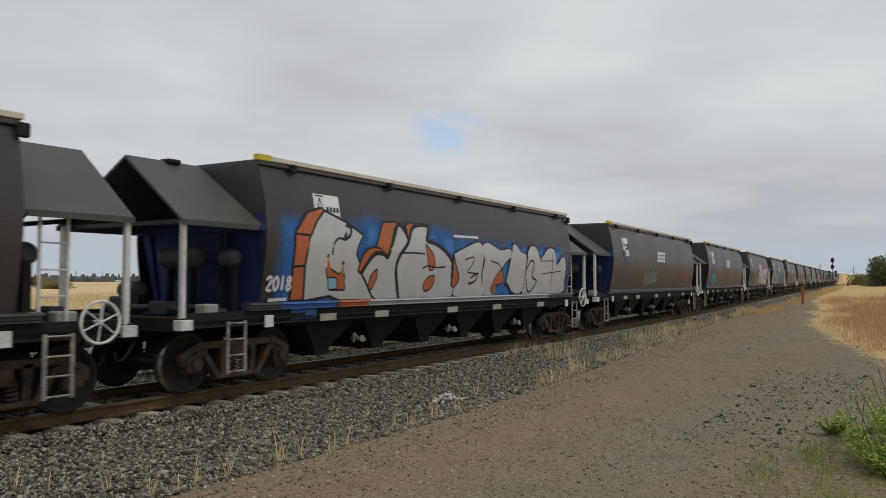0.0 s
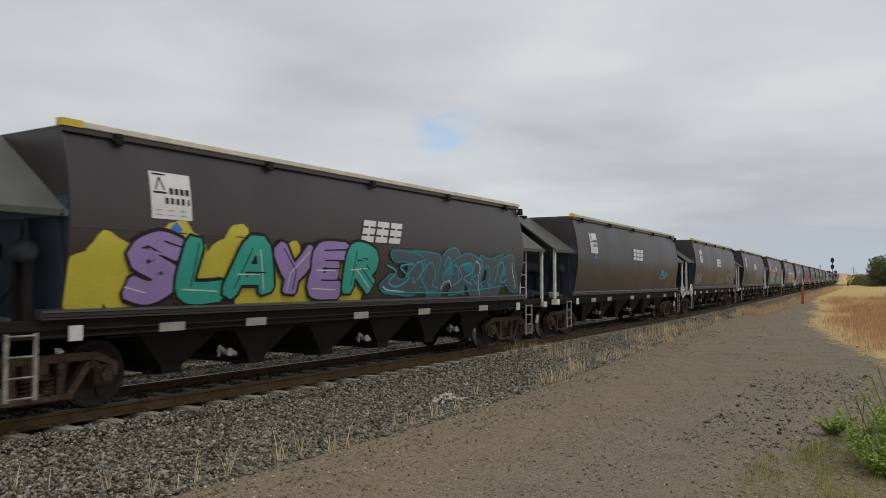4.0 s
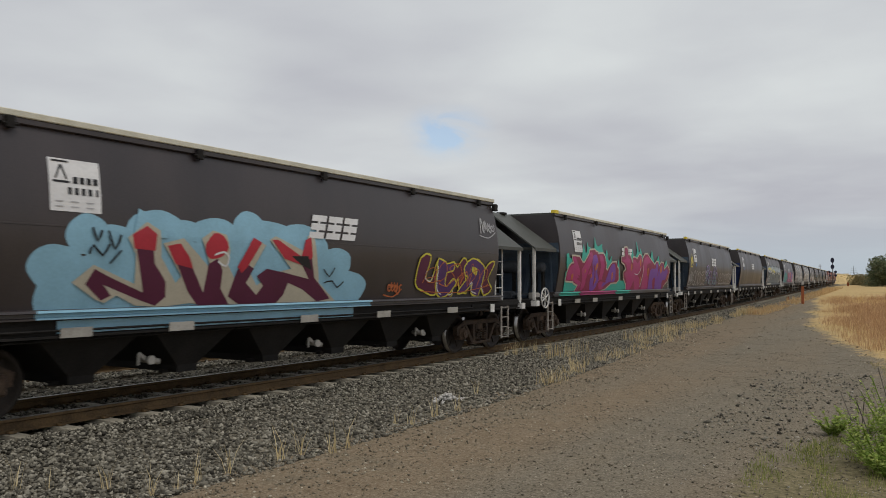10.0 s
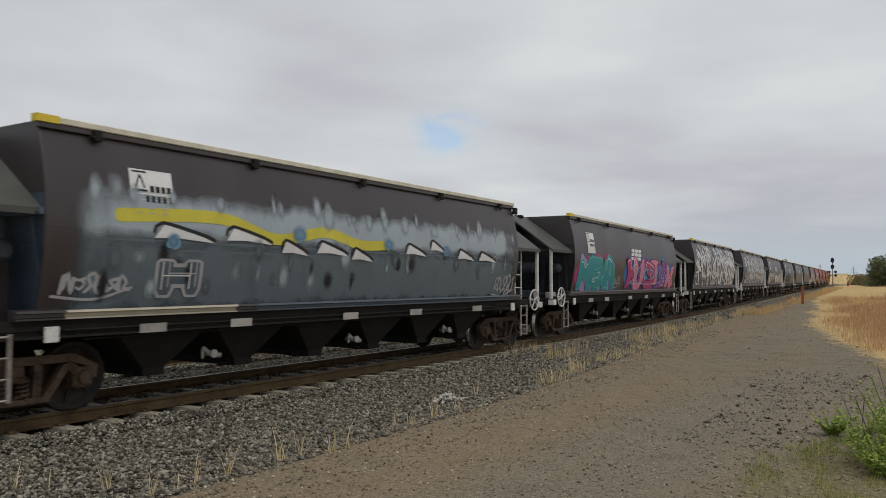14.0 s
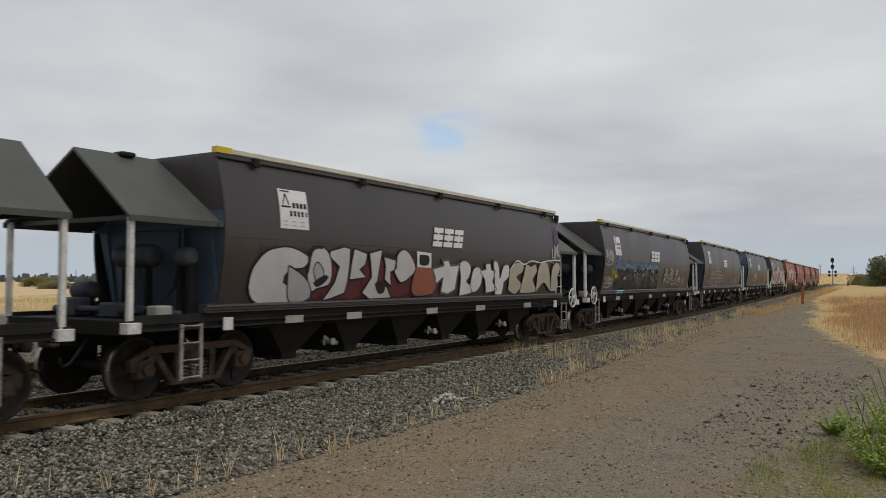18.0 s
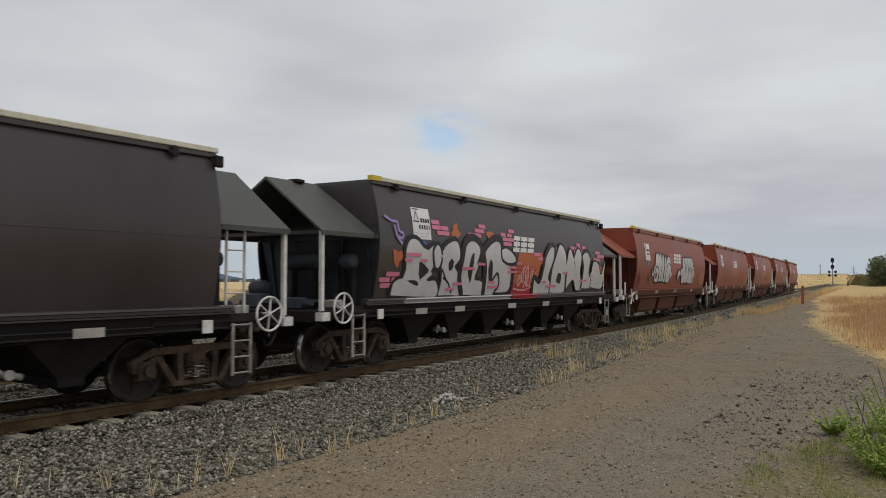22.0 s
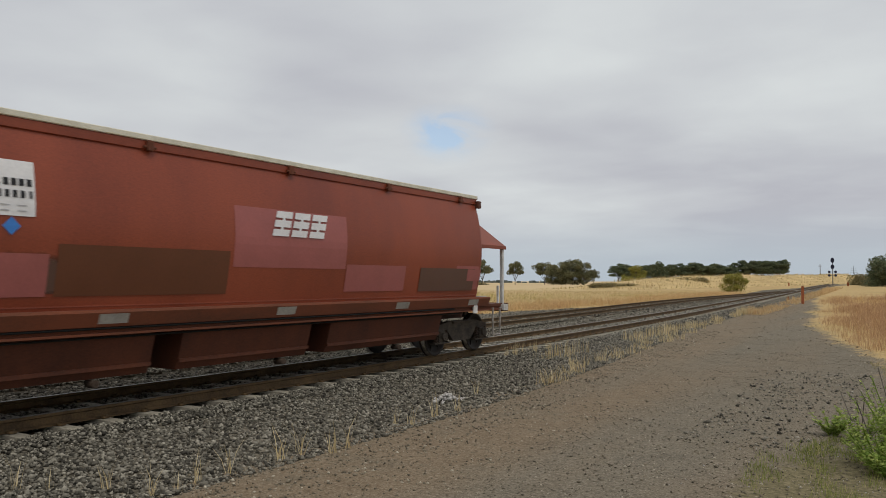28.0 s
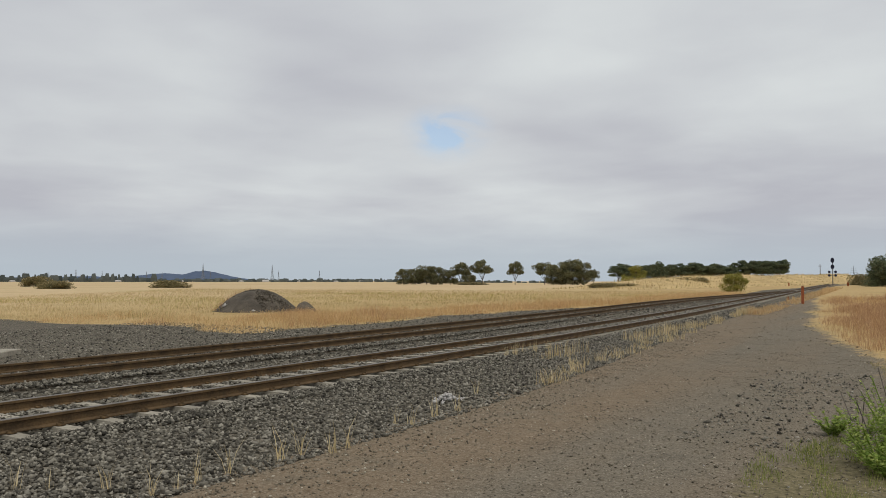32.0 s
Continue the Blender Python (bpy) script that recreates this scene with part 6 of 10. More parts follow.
            p.shape([(1.5, 2.16), (2.04, 2.16), (2.19, 1.89), (2.49, 2.16), (2.97, 2.15), (3.06, 2.16), (4.02, 2.16), (4.2, 2.17), (4.2, 1.93), (4.98, 1.72), (5.08, 1.57), (4.18, 1.36), (4.12, 1.26), (2.95, 1.26), (2.65, 1.46), (2.32, 1.27), (1.6, 1.27), (1.53, 1.27), (1.56, 1.78)], "black", sharp=True)
            p.shape([(-1.4, 1.26), (-1.44, 2.12), (-1.1, 2.13), (-0.65, 1.83), (-0.27, 2.13), (0.19, 2.13), (0.19, 1.29), (-0.24, 1.28), (-0.23, 1.6), (-0.72, 1.38), (-1.12, 1.6), (-1.14, 1.27)], "salmon", sharp=True)
            p.shape([(0.43, 2.11), (1.5, 2.15), (1.5, 1.75), (1.16, 1.76), (1.13, 1.26), (0.9, 1.26), (0.83, 1.76), (0.43, 1.76)], "salmon", sharp=True)
            p.shape([(1.64, 2.13), (2.02, 2.13), (2.09, 1.84), (2.45, 2.07), (2.63, 1.85), (2.73, 2.13), (3.02, 2.13), (2.87, 1.27), (2.48, 1.27), (2.46, 1.57), (2.33, 1.36), (1.96, 1.26), (1.77, 1.28)], "salmon", sharp=True)
            p.shape([(3.16, 2.12), (4.16, 2.14), (4.16, 1.88), (4.94, 1.7), (4.98, 1.57), (4.21, 1.41), (4.12, 1.26), (3.2, 1.26)], "salmon", sharp=True)
            p.shape([(3.58, 1.87), (3.82, 1.88), (3.84, 1.55), (3.61, 1.52)], "black", sharp=True)
            p.shape([(-1.32, 2.07), (-1.2, 1.84), (-1.14, 1.71), (-1.31, 1.71), (-1.32, 1.53), (-1.51, 1.53), (-1.43, 1.86)], "crimson", sharp=True)
            p.shape([(0.01, 1.82), (0.13, 1.84), (0.1, 1.31), (-0.18, 1.29), (-0.18, 1.41), (-0.02, 1.45)], "crimson", sharp=True)
            p.shape([(0.42, 2.09), (1.47, 2.12), (1.48, 2.07), (0.41, 2.03)], "crimson", sharp=True)
            p.shape([(0.83, 1.69), (0.94, 1.71), (0.95, 1.56), (0.86, 1.54)], "crimson", sharp=True)
            p.shape([(1.03, 1.5), (1.12, 1.52), (1.06, 1.28), (0.9, 1.27)], "crimson", sharp=True)
            p.shape([(1.68, 1.91), (1.93, 1.89), (1.98, 1.7), (2.09, 1.68), (1.89, 1.34), (1.72, 1.58)], "crimson", sharp=True)
            p.shape([(2.72, 1.79), (2.87, 1.82), (2.82, 1.29), (2.51, 1.28), (2.54, 1.42), (2.73, 1.46)], "crimson", sharp=True)
            p.shape([(3.19, 2.1), (3.4, 2.1), (3.39, 1.94), (3.2, 1.91)], "crimson", sharp=True)
            p.shape([(4.72, 1.74), (4.93, 1.72), (4.93, 1.57), (4.74, 1.52)], "crimson", sharp=True)
            p.shape([(3.47, 1.33), (4.09, 1.36), (4.07, 1.28), (3.33, 1.26)], "crimson", sharp=True)
            p.shape([(1.42, 2.0), (1.49, 2.0), (1.5, 1.78), (1.43, 1.76)], "crimson", sharp=True)
            p.over([(-1.59, 2.05), (-1.6, 1.91)], "lemon", 0.12)
            p.over([(-1.57, 1.8), (-1.59, 1.69)], "lemon", 0.12)
            p.over([(-1.58, 1.6), (-1.58, 1.53)], "lemon", 0.12)
            p.over([(-1.59, 1.39), (-1.61, 1.29)], "lemon", 0.12)
            p.over([(-0.51, 2.03), (-0.58, 1.95)], "lemon", 0.12)
            p.over([(-1.05, 1.55), (-0.94, 1.47)], "lemon", 0.12)
            p.over([(-0.85, 1.43), (-0.79, 1.38)], "lemon", 0.12)
            p.over([(-0.36, 1.52), (-0.37, 1.43)], "lemon", 0.12)
            p.over([(0.33, 2.0), (0.33, 1.92)], "lemon", 0.12)
            p.over([(0.72, 1.6), (0.69, 1.43)], "lemon", 0.12)
            p.over([(0.7, 1.36), (0.7, 1.3)], "lemon", 0.12)
            p.over([(1.57, 2.03), (1.57, 1.9)], "lemon", 0.12)
            p.over([(1.64, 1.47), (1.63, 1.35)], "lemon", 0.12)
            p.over([(3.1, 1.57), (3.05, 1.35)], "lemon", 0.12)
            p.over([(2.54, 2.12), (2.51, 2.05)], "lemon", 0.12)
            p.over([(3.09, 2.09), (3.08, 2.0)], "lemon", 0.12)
            p.over([(3.72, 1.81), (3.71, 1.62)], "lemon", 0.12)
            p.over([(2.31, 1.42), (2.3, 1.34)], "lemon", 0.12)
            p.over([(-0.02, 1.99), (0.21, 2.0)], "black", 0.03)
            p.over([(0.07, 1.93), (0.25, 1.93)], "black", 0.03)
            p.over([(-1.33, 1.46), (-1.16, 1.47)], "black", 0.03)
            p.over([(-1.29, 1.37), (-1.14, 1.37)], "black", 0.03)
            p.over([(0.94, 1.6), (1.2, 1.61)], "black", 0.03)
            p.over([(1.28, 2.02), (1.49, 2.0)], "black", 0.03)
            p.over([(2.74, 2.06), (2.99, 2.04)], "black", 0.03)
            p.over([(2.8, 1.97), (2.99, 1.95)], "black", 0.03)
            p.over([(3.94, 2.07), (4.17, 2.07)], "black", 0.03)
            p.over([(4.0, 1.48), (4.19, 1.48)], "black", 0.03)
            p.over([(-1.44, 2.13), (-1.11, 2.15), (-0.66, 1.84), (-0.27, 2.14), (0.19, 2.15)], "white", 0.04)
            p.over([(0.43, 2.13), (1.52, 2.17)], "white", 0.04)
            p.over([(1.64, 2.15), (2.02, 2.15)], "white", 0.04)
            p.over([(2.73, 2.16), (3.01, 2.15)], "white", 0.04)
            p.over([(3.16, 2.15), (4.15, 2.17)], "white", 0.04)
            p.over([(4.57, 1.33), (4.7, 1.38), (4.77, 1.3), (4.94, 1.4)], "black", 0.02)
            p.over([(-1.73, 2.44), (-1.59, 2.26)], "cream", 0.05)
            p.over([(-1.1, 2.49), (-1.33, 2.29)], "cream", 0.03)
            p.end()
            p.tag(-5.3, -4.7, 1.55, 1.8, "dim", 90, 0.03, 3)
            p.tag(-5.9, -5.6, 1.3, 1.7, "teal", 91, 0.02, 3)
        elif n == 10:
            p.begin()
            for y, z, a, b in [(-4.82, 1.76, 0.34, 0.26), (-4.45, 2.14, 0.29, 0.24), (-4.63, 1.43, 0.42, 0.33), (-4.1, 2.04, 0.45, 0.23), (-3.49, 2.18, 0.46, 0.33), (-3.07, 2.25, 0.29, 0.15), (-2.54, 2.23, 0.41, 0.24), (-1.92, 2.39, 0.3, 0.21), (-1.6, 2.22, 0.72, 0.28), (-0.83, 2.11, 0.64, 0.37), (0.04, 1.88, 0.42, 0.27), (0.33, 1.47, 0.62, 0.31), (-0.73, 1.57, 0.96, 0.49), (-1.95, 1.76, 0.96, 0.54), (-3.3, 1.66, 0.9, 0.49), (-4.13, 1.58, 0.7, 0.38), (-2.66, 1.4, 1.5, 0.35), (-1.12, 1.28, 1.38, 0.24)]:
                p.blob(y, z, a, b, "sky", 0, int(y * 9), 0.03)
            p.shape([(-3.78, 2.5), (-3.29, 2.3), (-3.35, 2.15), (-3.86, 2.13)], "sky", sharp=True)
            p.shape([(-4.61, 1.58), (-4.36, 1.79), (-4.21, 1.73), (-3.77, 1.56), (-3.8, 1.93), (-3.93, 2.13), (-3.66, 2.34), (-3.46, 2.24), (-3.42, 1.9), (-3.15, 1.57), (-3.07, 1.66), (-3.41, 2.08), (-3.09, 2.16), (-2.58, 1.75), (-2.79, 2.17), (-2.6, 2.29), (-2.35, 2.24), (-2.27, 2.02), (-2.3, 1.84), (-2.13, 1.62), (-1.82, 2.2), (-1.59, 2.13), (-1.85, 1.71), (-1.69, 1.53), (-1.4, 1.71), (-1.01, 1.79), (-1.52, 2.21), (-1.39, 2.27), (-0.75, 2.06), (-0.68, 2.31), (-0.52, 2.27), (-0.32, 1.57), (0.17, 1.26), (0.08, 1.26), (-1.24, 1.26), (-2.47, 1.26), (-2.88, 1.3), (-3.32, 1.26), (-3.72, 1.29), (-4.0, 1.42), (-4.16, 1.33), (-4.29, 1.38)], "cream", sharp=True)
            p.shape([(-4.44, 1.56), (-4.34, 1.74), (-4.12, 1.64), (-3.63, 1.45), (-3.78, 1.93), (-3.83, 2.13), (-3.56, 2.06), (-3.51, 1.82), (-3.31, 1.59), (-3.28, 1.39), (-3.42, 1.28), (-3.65, 1.35), (-4.2, 1.55), (-4.08, 1.42), (-4.21, 1.36)], "plum", sharp=True)
            p.shape([(-3.3, 2.03), (-3.14, 2.08), (-2.99, 1.9), (-2.67, 1.44), (-2.64, 1.83), (-2.48, 1.91), (-2.38, 1.75), (-2.37, 1.49), (-2.17, 1.26), (-2.73, 1.26), (-2.93, 1.45)], "plum", sharp=True)
            p.shape([(-2.11, 1.75), (-1.97, 1.86), (-1.79, 1.78), (-1.91, 1.57), (-1.67, 1.39), (-1.56, 1.53), (-1.71, 1.67), (-1.53, 1.78), (-1.17, 1.73), (-0.58, 1.63), (-0.79, 1.87), (-0.58, 2.02), (-0.45, 1.65), (0.01, 1.31), (-0.31, 1.27), (-0.7, 1.47), (-1.04, 1.57), (-1.11, 1.38), (-1.24, 1.26), (-1.98, 1.26), (-2.22, 1.38)], "plum", sharp=True)
            p.shape([(-3.87, 2.17), (-3.66, 2.29), (-3.51, 2.19), (-3.52, 1.98), (-3.83, 2.0)], "crimson", sharp=True)
            p.shape([(-3.34, 2.05), (-3.14, 2.09), (-2.97, 1.91), (-2.89, 1.76), (-3.19, 1.82)], "crimson", sharp=True)
            p.shape([(-2.72, 2.09), (-2.59, 2.25), (-2.41, 2.22), (-2.31, 2.06), (-2.41, 1.94), (-2.61, 1.9), (-2.71, 1.99)], "crimson")
            p.shape([(-2.11, 1.8), (-1.85, 2.23), (-1.68, 2.16), (-1.93, 1.79), (-2.02, 1.71)], "crimson", sharp=True)
            p.shape([(-1.47, 2.21), (-1.35, 2.22), (-0.81, 1.98), (-0.74, 2.24), (-0.61, 2.29), (-0.55, 1.97), (-0.79, 1.85), (-1.18, 1.94)], "crimson", sharp=True)
            p.shape([(-1.03, 1.98), (-0.65, 1.99), (-0.53, 1.77), (-0.79, 1.85)], "black", sharp=True)
            p.over([(-2.54, 1.96), (-2.39, 2.0), (-2.29, 1.93), (-2.33, 1.8), (-2.48, 1.87)], "white", 0.03)
            p.over([(-4.41, 2.22), (-4.34, 2.07), (-4.29, 2.2)], "black", 0.03)
            p.over([(-4.43, 1.92), (-4.39, 2.02), (-4.26, 1.9), (-4.18, 2.04)], "black", 0.03)
            p.over([(-4.2, 2.19), (-4.1, 1.98), (-4.03, 2.16)], "black", 0.03)
            p.over([(-4.15, 1.81), (-4.01, 1.97)], "black", 0.025)
            p.over([(-0.25, 1.79), (-0.09, 1.67), (0.02, 1.82)], "black", 0.025)
            p.over([(-0.2, 1.57), (0.0, 1.6), (0.14, 1.49), (0.29, 1.59)], "black", 0.025)
            p.end()
            p.tag(1.6, 2.0, 1.35, 1.6, "orange", 102, 0.03, 4)
            p.piece(4, 2.7, 5.4, 1.33, 2.08, ["plum", "violet"], "lemon", 0.3, 4, 0, 0.06, 103)
            p.tag(2.8, 5.4, 1.4, 2.0, "orange", 104, 0.02, 6, 6)
            p.tag(5.0, 5.6, 2.6, 3.0, "chalk", 105, 0.03, 4)
        elif n == 11:
            p.begin()
            p.shape([(-5.59, 2.3), (-5.41, 2.33), (-5.37, 2.21), (-5.24, 2.19), (-5.11, 2.05), (-5.26, 1.95), (-5.47, 1.88), (-5.58, 2.06)], "mint")
            p.shape([(-5.56, 1.58), (-4.92, 1.55), (-4.49, 1.45), (-4.68, 1.29), (-5.52, 1.26)], "mint", sharp=True)
            p.shape([(-5.59, 1.82), (-5.41, 1.86), (-5.44, 1.58), (-5.56, 1.55)], "mint", sharp=True)
            p.shape([(-4.42, 2.08), (-4.35, 2.36), (-4.23, 2.54), (-4.17, 2.65), (-4.15, 2.51), (-4.07, 2.38), (-3.96, 2.43), (-3.84, 2.71), (-3.8, 2.59), (-3.69, 2.57), (-3.54, 2.51), (-3.45, 2.31), (-3.87, 2.07)], "mint")
            p.shape([(-3.45, 2.31), (-3.32, 2.47), (-3.15, 2.82), (-3.08, 2.88), (-3.09, 2.71), (-2.96, 2.61), (-2.78, 2.64), (-2.5, 2.7), (-2.55, 2.59), (-2.48, 2.45), (-2.29, 2.4), (-2.27, 2.22), (-2.7, 2.2)], "mint")
            p.shape([(-2.33, 2.06), (-2.29, 2.3), (-2.15, 2.55), (-2.07, 2.43), (-2.1, 2.29), (-1.94, 2.19), (-1.69, 2.37), (-1.71, 2.16), (-1.49, 2.09), (-1.69, 1.83), (-2.14, 1.82)], "mint")
            p.shape([(-2.05, 1.37), (-1.28, 1.53), (-0.92, 1.67), (-1.1, 1.93), (-1.0, 2.28), (-0.86, 2.02), (-0.57, 1.58), (-0.08, 1.58), (0.13, 1.29), (-0.69, 1.26), (-2.02, 1.26)], "mint", sharp=True)
            p.shape([(-0.04, 2.14), (0.58, 2.55), (0.68, 2.68), (0.73, 2.44), (1.1, 2.5), (1.3, 2.96), (1.35, 2.76), (1.42, 2.55), (1.7, 2.73), (1.77, 2.5), (2.32, 2.22)], "mint")
            p.shape([(2.36, 1.9), (2.72, 2.24), (3.15, 2.71), (3.2, 2.48), (3.46, 2.21), (4.01, 2.52), (4.08, 2.29), (4.76, 2.19), (5.08, 2.39), (5.23, 2.2), (5.59, 1.96), (5.21, 1.44), (2.51, 1.35)], "mint")
            p.shape([(-5.51, 1.58), (-5.47, 1.82), (-5.35, 1.98), (-5.18, 2.05), (-5.03, 2.06), (-5.18, 2.25), (-4.99, 2.26), (-4.59, 2.25), (-4.48, 2.17), (-4.34, 2.09), (-4.18, 2.09), (-4.04, 2.19), (-3.78, 2.35), (-3.69, 2.47), (-3.25, 2.5), (-3.18, 2.44), (-2.99, 2.43), (-2.98, 2.38), (-2.5, 2.4), (-2.38, 2.33), (-2.2, 2.08), (-2.21, 1.94), (-2.04, 1.89), (-1.89, 2.03), (-1.62, 2.15), (-1.23, 2.17), (-1.11, 2.01), (-0.95, 1.97), (-0.78, 1.62), (-0.96, 1.53), (-1.51, 1.51), (-2.04, 1.33), (-2.56, 1.26), (-3.31, 1.26), (-4.67, 1.26), (-4.49, 1.45), (-4.86, 1.52), (-4.92, 1.56)], "wine", "cream", 0.05, sharp=True)
            p.shape([(-5.44, 1.61), (-5.41, 1.81), (-5.3, 1.95), (-5.08, 2.02), (-4.8, 1.97), (-4.6, 1.71), (-4.41, 1.68), (-4.66, 1.63), (-4.27, 1.51), (-4.53, 1.28), (-4.63, 1.26), (-4.48, 1.43), (-4.85, 1.55), (-5.19, 1.59)], "magenta")
            p.shape([(-5.14, 2.22), (-4.92, 2.22), (-4.74, 2.07), (-4.51, 1.88), (-4.45, 1.71), (-4.75, 1.81), (-5.01, 2.02)], "magenta")
            p.shape([(-4.36, 1.88), (-4.15, 2.06), (-3.78, 2.3), (-3.64, 2.44), (-3.45, 2.31), (-3.65, 2.01), (-3.5, 1.8), (-3.83, 1.72), (-3.97, 1.37), (-4.24, 1.31), (-4.21, 1.58)], "magenta")
            p.shape([(-3.45, 2.31), (-3.18, 2.36), (-2.99, 2.11), (-3.0, 1.81), (-2.77, 1.58), (-3.05, 1.31), (-3.41, 1.29), (-3.55, 1.58), (-3.42, 1.87), (-3.53, 2.09)], "purple")
            p.shape([(-2.9, 2.34), (-2.6, 2.32), (-2.37, 1.98), (-2.48, 1.66), (-2.17, 1.42), (-2.56, 1.3), (-2.77, 1.58), (-2.73, 1.97)], "magenta")
            p.shape([(-2.1, 1.58), (-1.92, 1.87), (-1.67, 2.08), (-1.37, 2.09), (-1.2, 1.75), (-1.22, 1.56), (-1.75, 1.54), (-2.38, 1.38), (-2.3, 1.54)], "purple")
            p.over([(-3.89, 1.58), (-3.75, 1.86), (-3.53, 2.09)], "wine", 0.08)
            p.over([(-3.35, 2.02), (-3.19, 1.8), (-3.19, 1.43)], "wine", 0.08)
            p.over([(-2.89, 1.43), (-2.62, 1.58), (-2.09, 1.54)], "wine", 0.06)
            p.shape([(-5.15, 1.74), (-5.03, 1.78), (-4.98, 1.7), (-5.03, 1.59), (-5.13, 1.61)], "orange")
            p.shape([(-3.21, 2.03), (-3.08, 2.11), (-3.0, 2.03), (-3.11, 1.89), (-3.21, 1.91)], "orange")
            p.shape([(-3.16, 1.62), (-3.07, 1.67), (-3.03, 1.58), (-3.12, 1.49)], "orange")
            p.shape([(-3.54, 1.76), (-3.46, 1.78), (-3.43, 1.69), (-3.5, 1.65)], "orange")
            p.shape([(-1.62, 1.81), (-1.51, 1.85), (-1.45, 1.66), (-1.55, 1.58)], "orange")
            p.shape([(-4.11, 1.89), (-4.02, 1.91), (-4.02, 1.82), (-4.11, 1.8)], "orange")
            p.shape([(-0.72, 2.2), (-0.71, 2.34), (-0.33, 2.39), (-0.27, 2.67), (0.05, 2.69), (0.05, 2.45), (0.29, 2.42), (0.57, 2.16), (0.6, 2.36), (0.81, 2.37), (1.09, 2.33), (1.41, 2.48), (1.66, 2.46), (1.68, 2.2), (1.79, 2.36), (2.11, 2.52), (2.44, 2.54), (2.83, 2.35), (3.36, 2.15), (3.57, 2.29), (3.85, 2.28), (3.99, 2.11), (4.27, 2.27), (4.64, 2.25), (4.79, 2.0), (5.23, 2.18), (5.64, 1.96), (5.49, 1.57), (5.15, 1.47), (4.92, 1.26), (0.17, 1.26), (0.06, 1.48), (-0.32, 1.67), (-0.43, 1.85), (-0.16, 1.95), (-0.4, 2.13)], "wine", "cream", 0.05, sharp=True)
            p.shape([(-0.61, 2.25), (-0.19, 2.32), (-0.08, 2.61), (-0.01, 2.35), (0.25, 2.29), (0.34, 2.06), (0.67, 1.97), (0.56, 2.26), (0.89, 2.27), (1.14, 2.18), (1.58, 2.41), (1.59, 2.04), (1.29, 1.78), (1.69, 1.57), (1.62, 1.26), (1.19, 1.26), (0.92, 1.58), (0.73, 1.38), (0.48, 1.26), (0.24, 1.26), (0.06, 1.58), (-0.28, 1.81), (-0.01, 1.91), (-0.19, 2.13)], "magenta")
            p.shape([(1.97, 1.26), (1.94, 1.68), (1.8, 2.1), (2.04, 2.37), (2.49, 2.45), (2.82, 2.24), (2.36, 2.17), (2.36, 1.9), (2.62, 1.68), (2.65, 1.26)], "magenta")
            p.shape([(2.83, 1.29), (2.75, 1.8), (2.95, 2.02), (3.48, 2.03), (3.57, 2.21), (3.85, 2.16), (3.85, 1.57), (3.96, 1.93), (4.39, 2.18), (4.68, 1.94), (5.09, 2.05), (5.33, 1.93), (5.1, 1.63), (4.66, 1.57), (4.66, 1.26), (3.83, 1.26), (3.56, 1.69), (3.27, 1.57), (3.49, 1.26)], "purple")
            p.shape([(0.34, 2.1), (0.45, 2.18), (0.53, 1.98), (0.41, 1.91)], "orange")
            p.shape([(1.4, 2.29), (1.58, 2.35), (1.54, 2.11), (1.41, 2.09)], "orange")
            p.shape([(1.59, 1.68), (1.69, 1.73), (1.75, 1.49), (1.63, 1.47)], "orange")
            p.shape([(4.16, 2.11), (4.42, 2.15), (4.41, 1.91), (4.23, 1.87)], "orange")
            p.shape([(5.27, 1.76), (5.41, 1.83), (5.41, 1.63), (5.29, 1.61)], "orange")
            p.shape([(2.42, 2.01), (2.54, 2.03), (2.59, 1.79), (2.47, 1.77)], "orange")
            p.over([(0.86, 1.82), (1.29, 1.8), (1.59, 2.04)], "white", 0.025)
            p.over([(1.75, 1.36), (1.89, 1.89), (1.8, 2.1)], "white", 0.025)
            p.end()
        elif n == 12:
            p.tag(-5.7, -5.3, 2.2, 2.75, "mist_lemon", 120, 0.06, 3)
            p.tag(-5.9, -5.2, 1.4, 2.0, "chalk", 121, 0.035, 5)
            p.piece(5, -5.0, -2.2, 1.32, 2.02, "charcoal", "chalk", 0.26, 3, 0.05, 0.06, 122)
            p.tag(-2.6, -2.0, 1.6, 2.1, "chalk", 123, 0.04, 4)
            for y0, y1, z0, z1 in ((-2.3, -1.2, 1.35, 2.02), (-2.1, -1.3, 1.75, 2.28), (-1.5, -0.35, 1.27, 1.98), (-0.3, 0.55, 1.27, 1.98), (0.35, 1.2, 1.27, 1.95), (-0.2, 0.75, 1.7, 2.25)):
                p.quad(y0 - 0.12, y1 + 0.12, z0 - 0.08, z1 + 0.1, "mist_lilac", 0, mist=True)
                p.quad(y0, y1, z0, z0 + 0.62 * (z1 - z0), "mist_pale", 2, mist=True)
                m, r = (y0 + y1) / 2, (y1 - y0) / 2
                p.stroke([(y0, z0 + 0.1), (y0 - 0.02, (z0 + z1) / 2), (m - 0.5 * r, z1 - 0.05), (m + 0.4 * r, z1), (y1, (z0 + z1) / 2 + 0.05), (y1 - 0.04, z0 + 0.05)], 0.035, "lilac", 3)
                for k in range(9):
                    z = z0 + 0.06 + k * 0.055
                    p.stroke([(m - r * (0.75 - 0.04 * (k % 3)), z), (m + r * (0.7 - 0.05 * (k % 4)), z + 0.012)], 0.022, ("slate", "verdigris", "dim")[k % 3], 3.4, taper=0.4)
            p.piece(6, 1.6, 5.2, 1.34, 1.95, "charcoal", "chalk", 0.24, 3, 0.05, 0.06, 126)
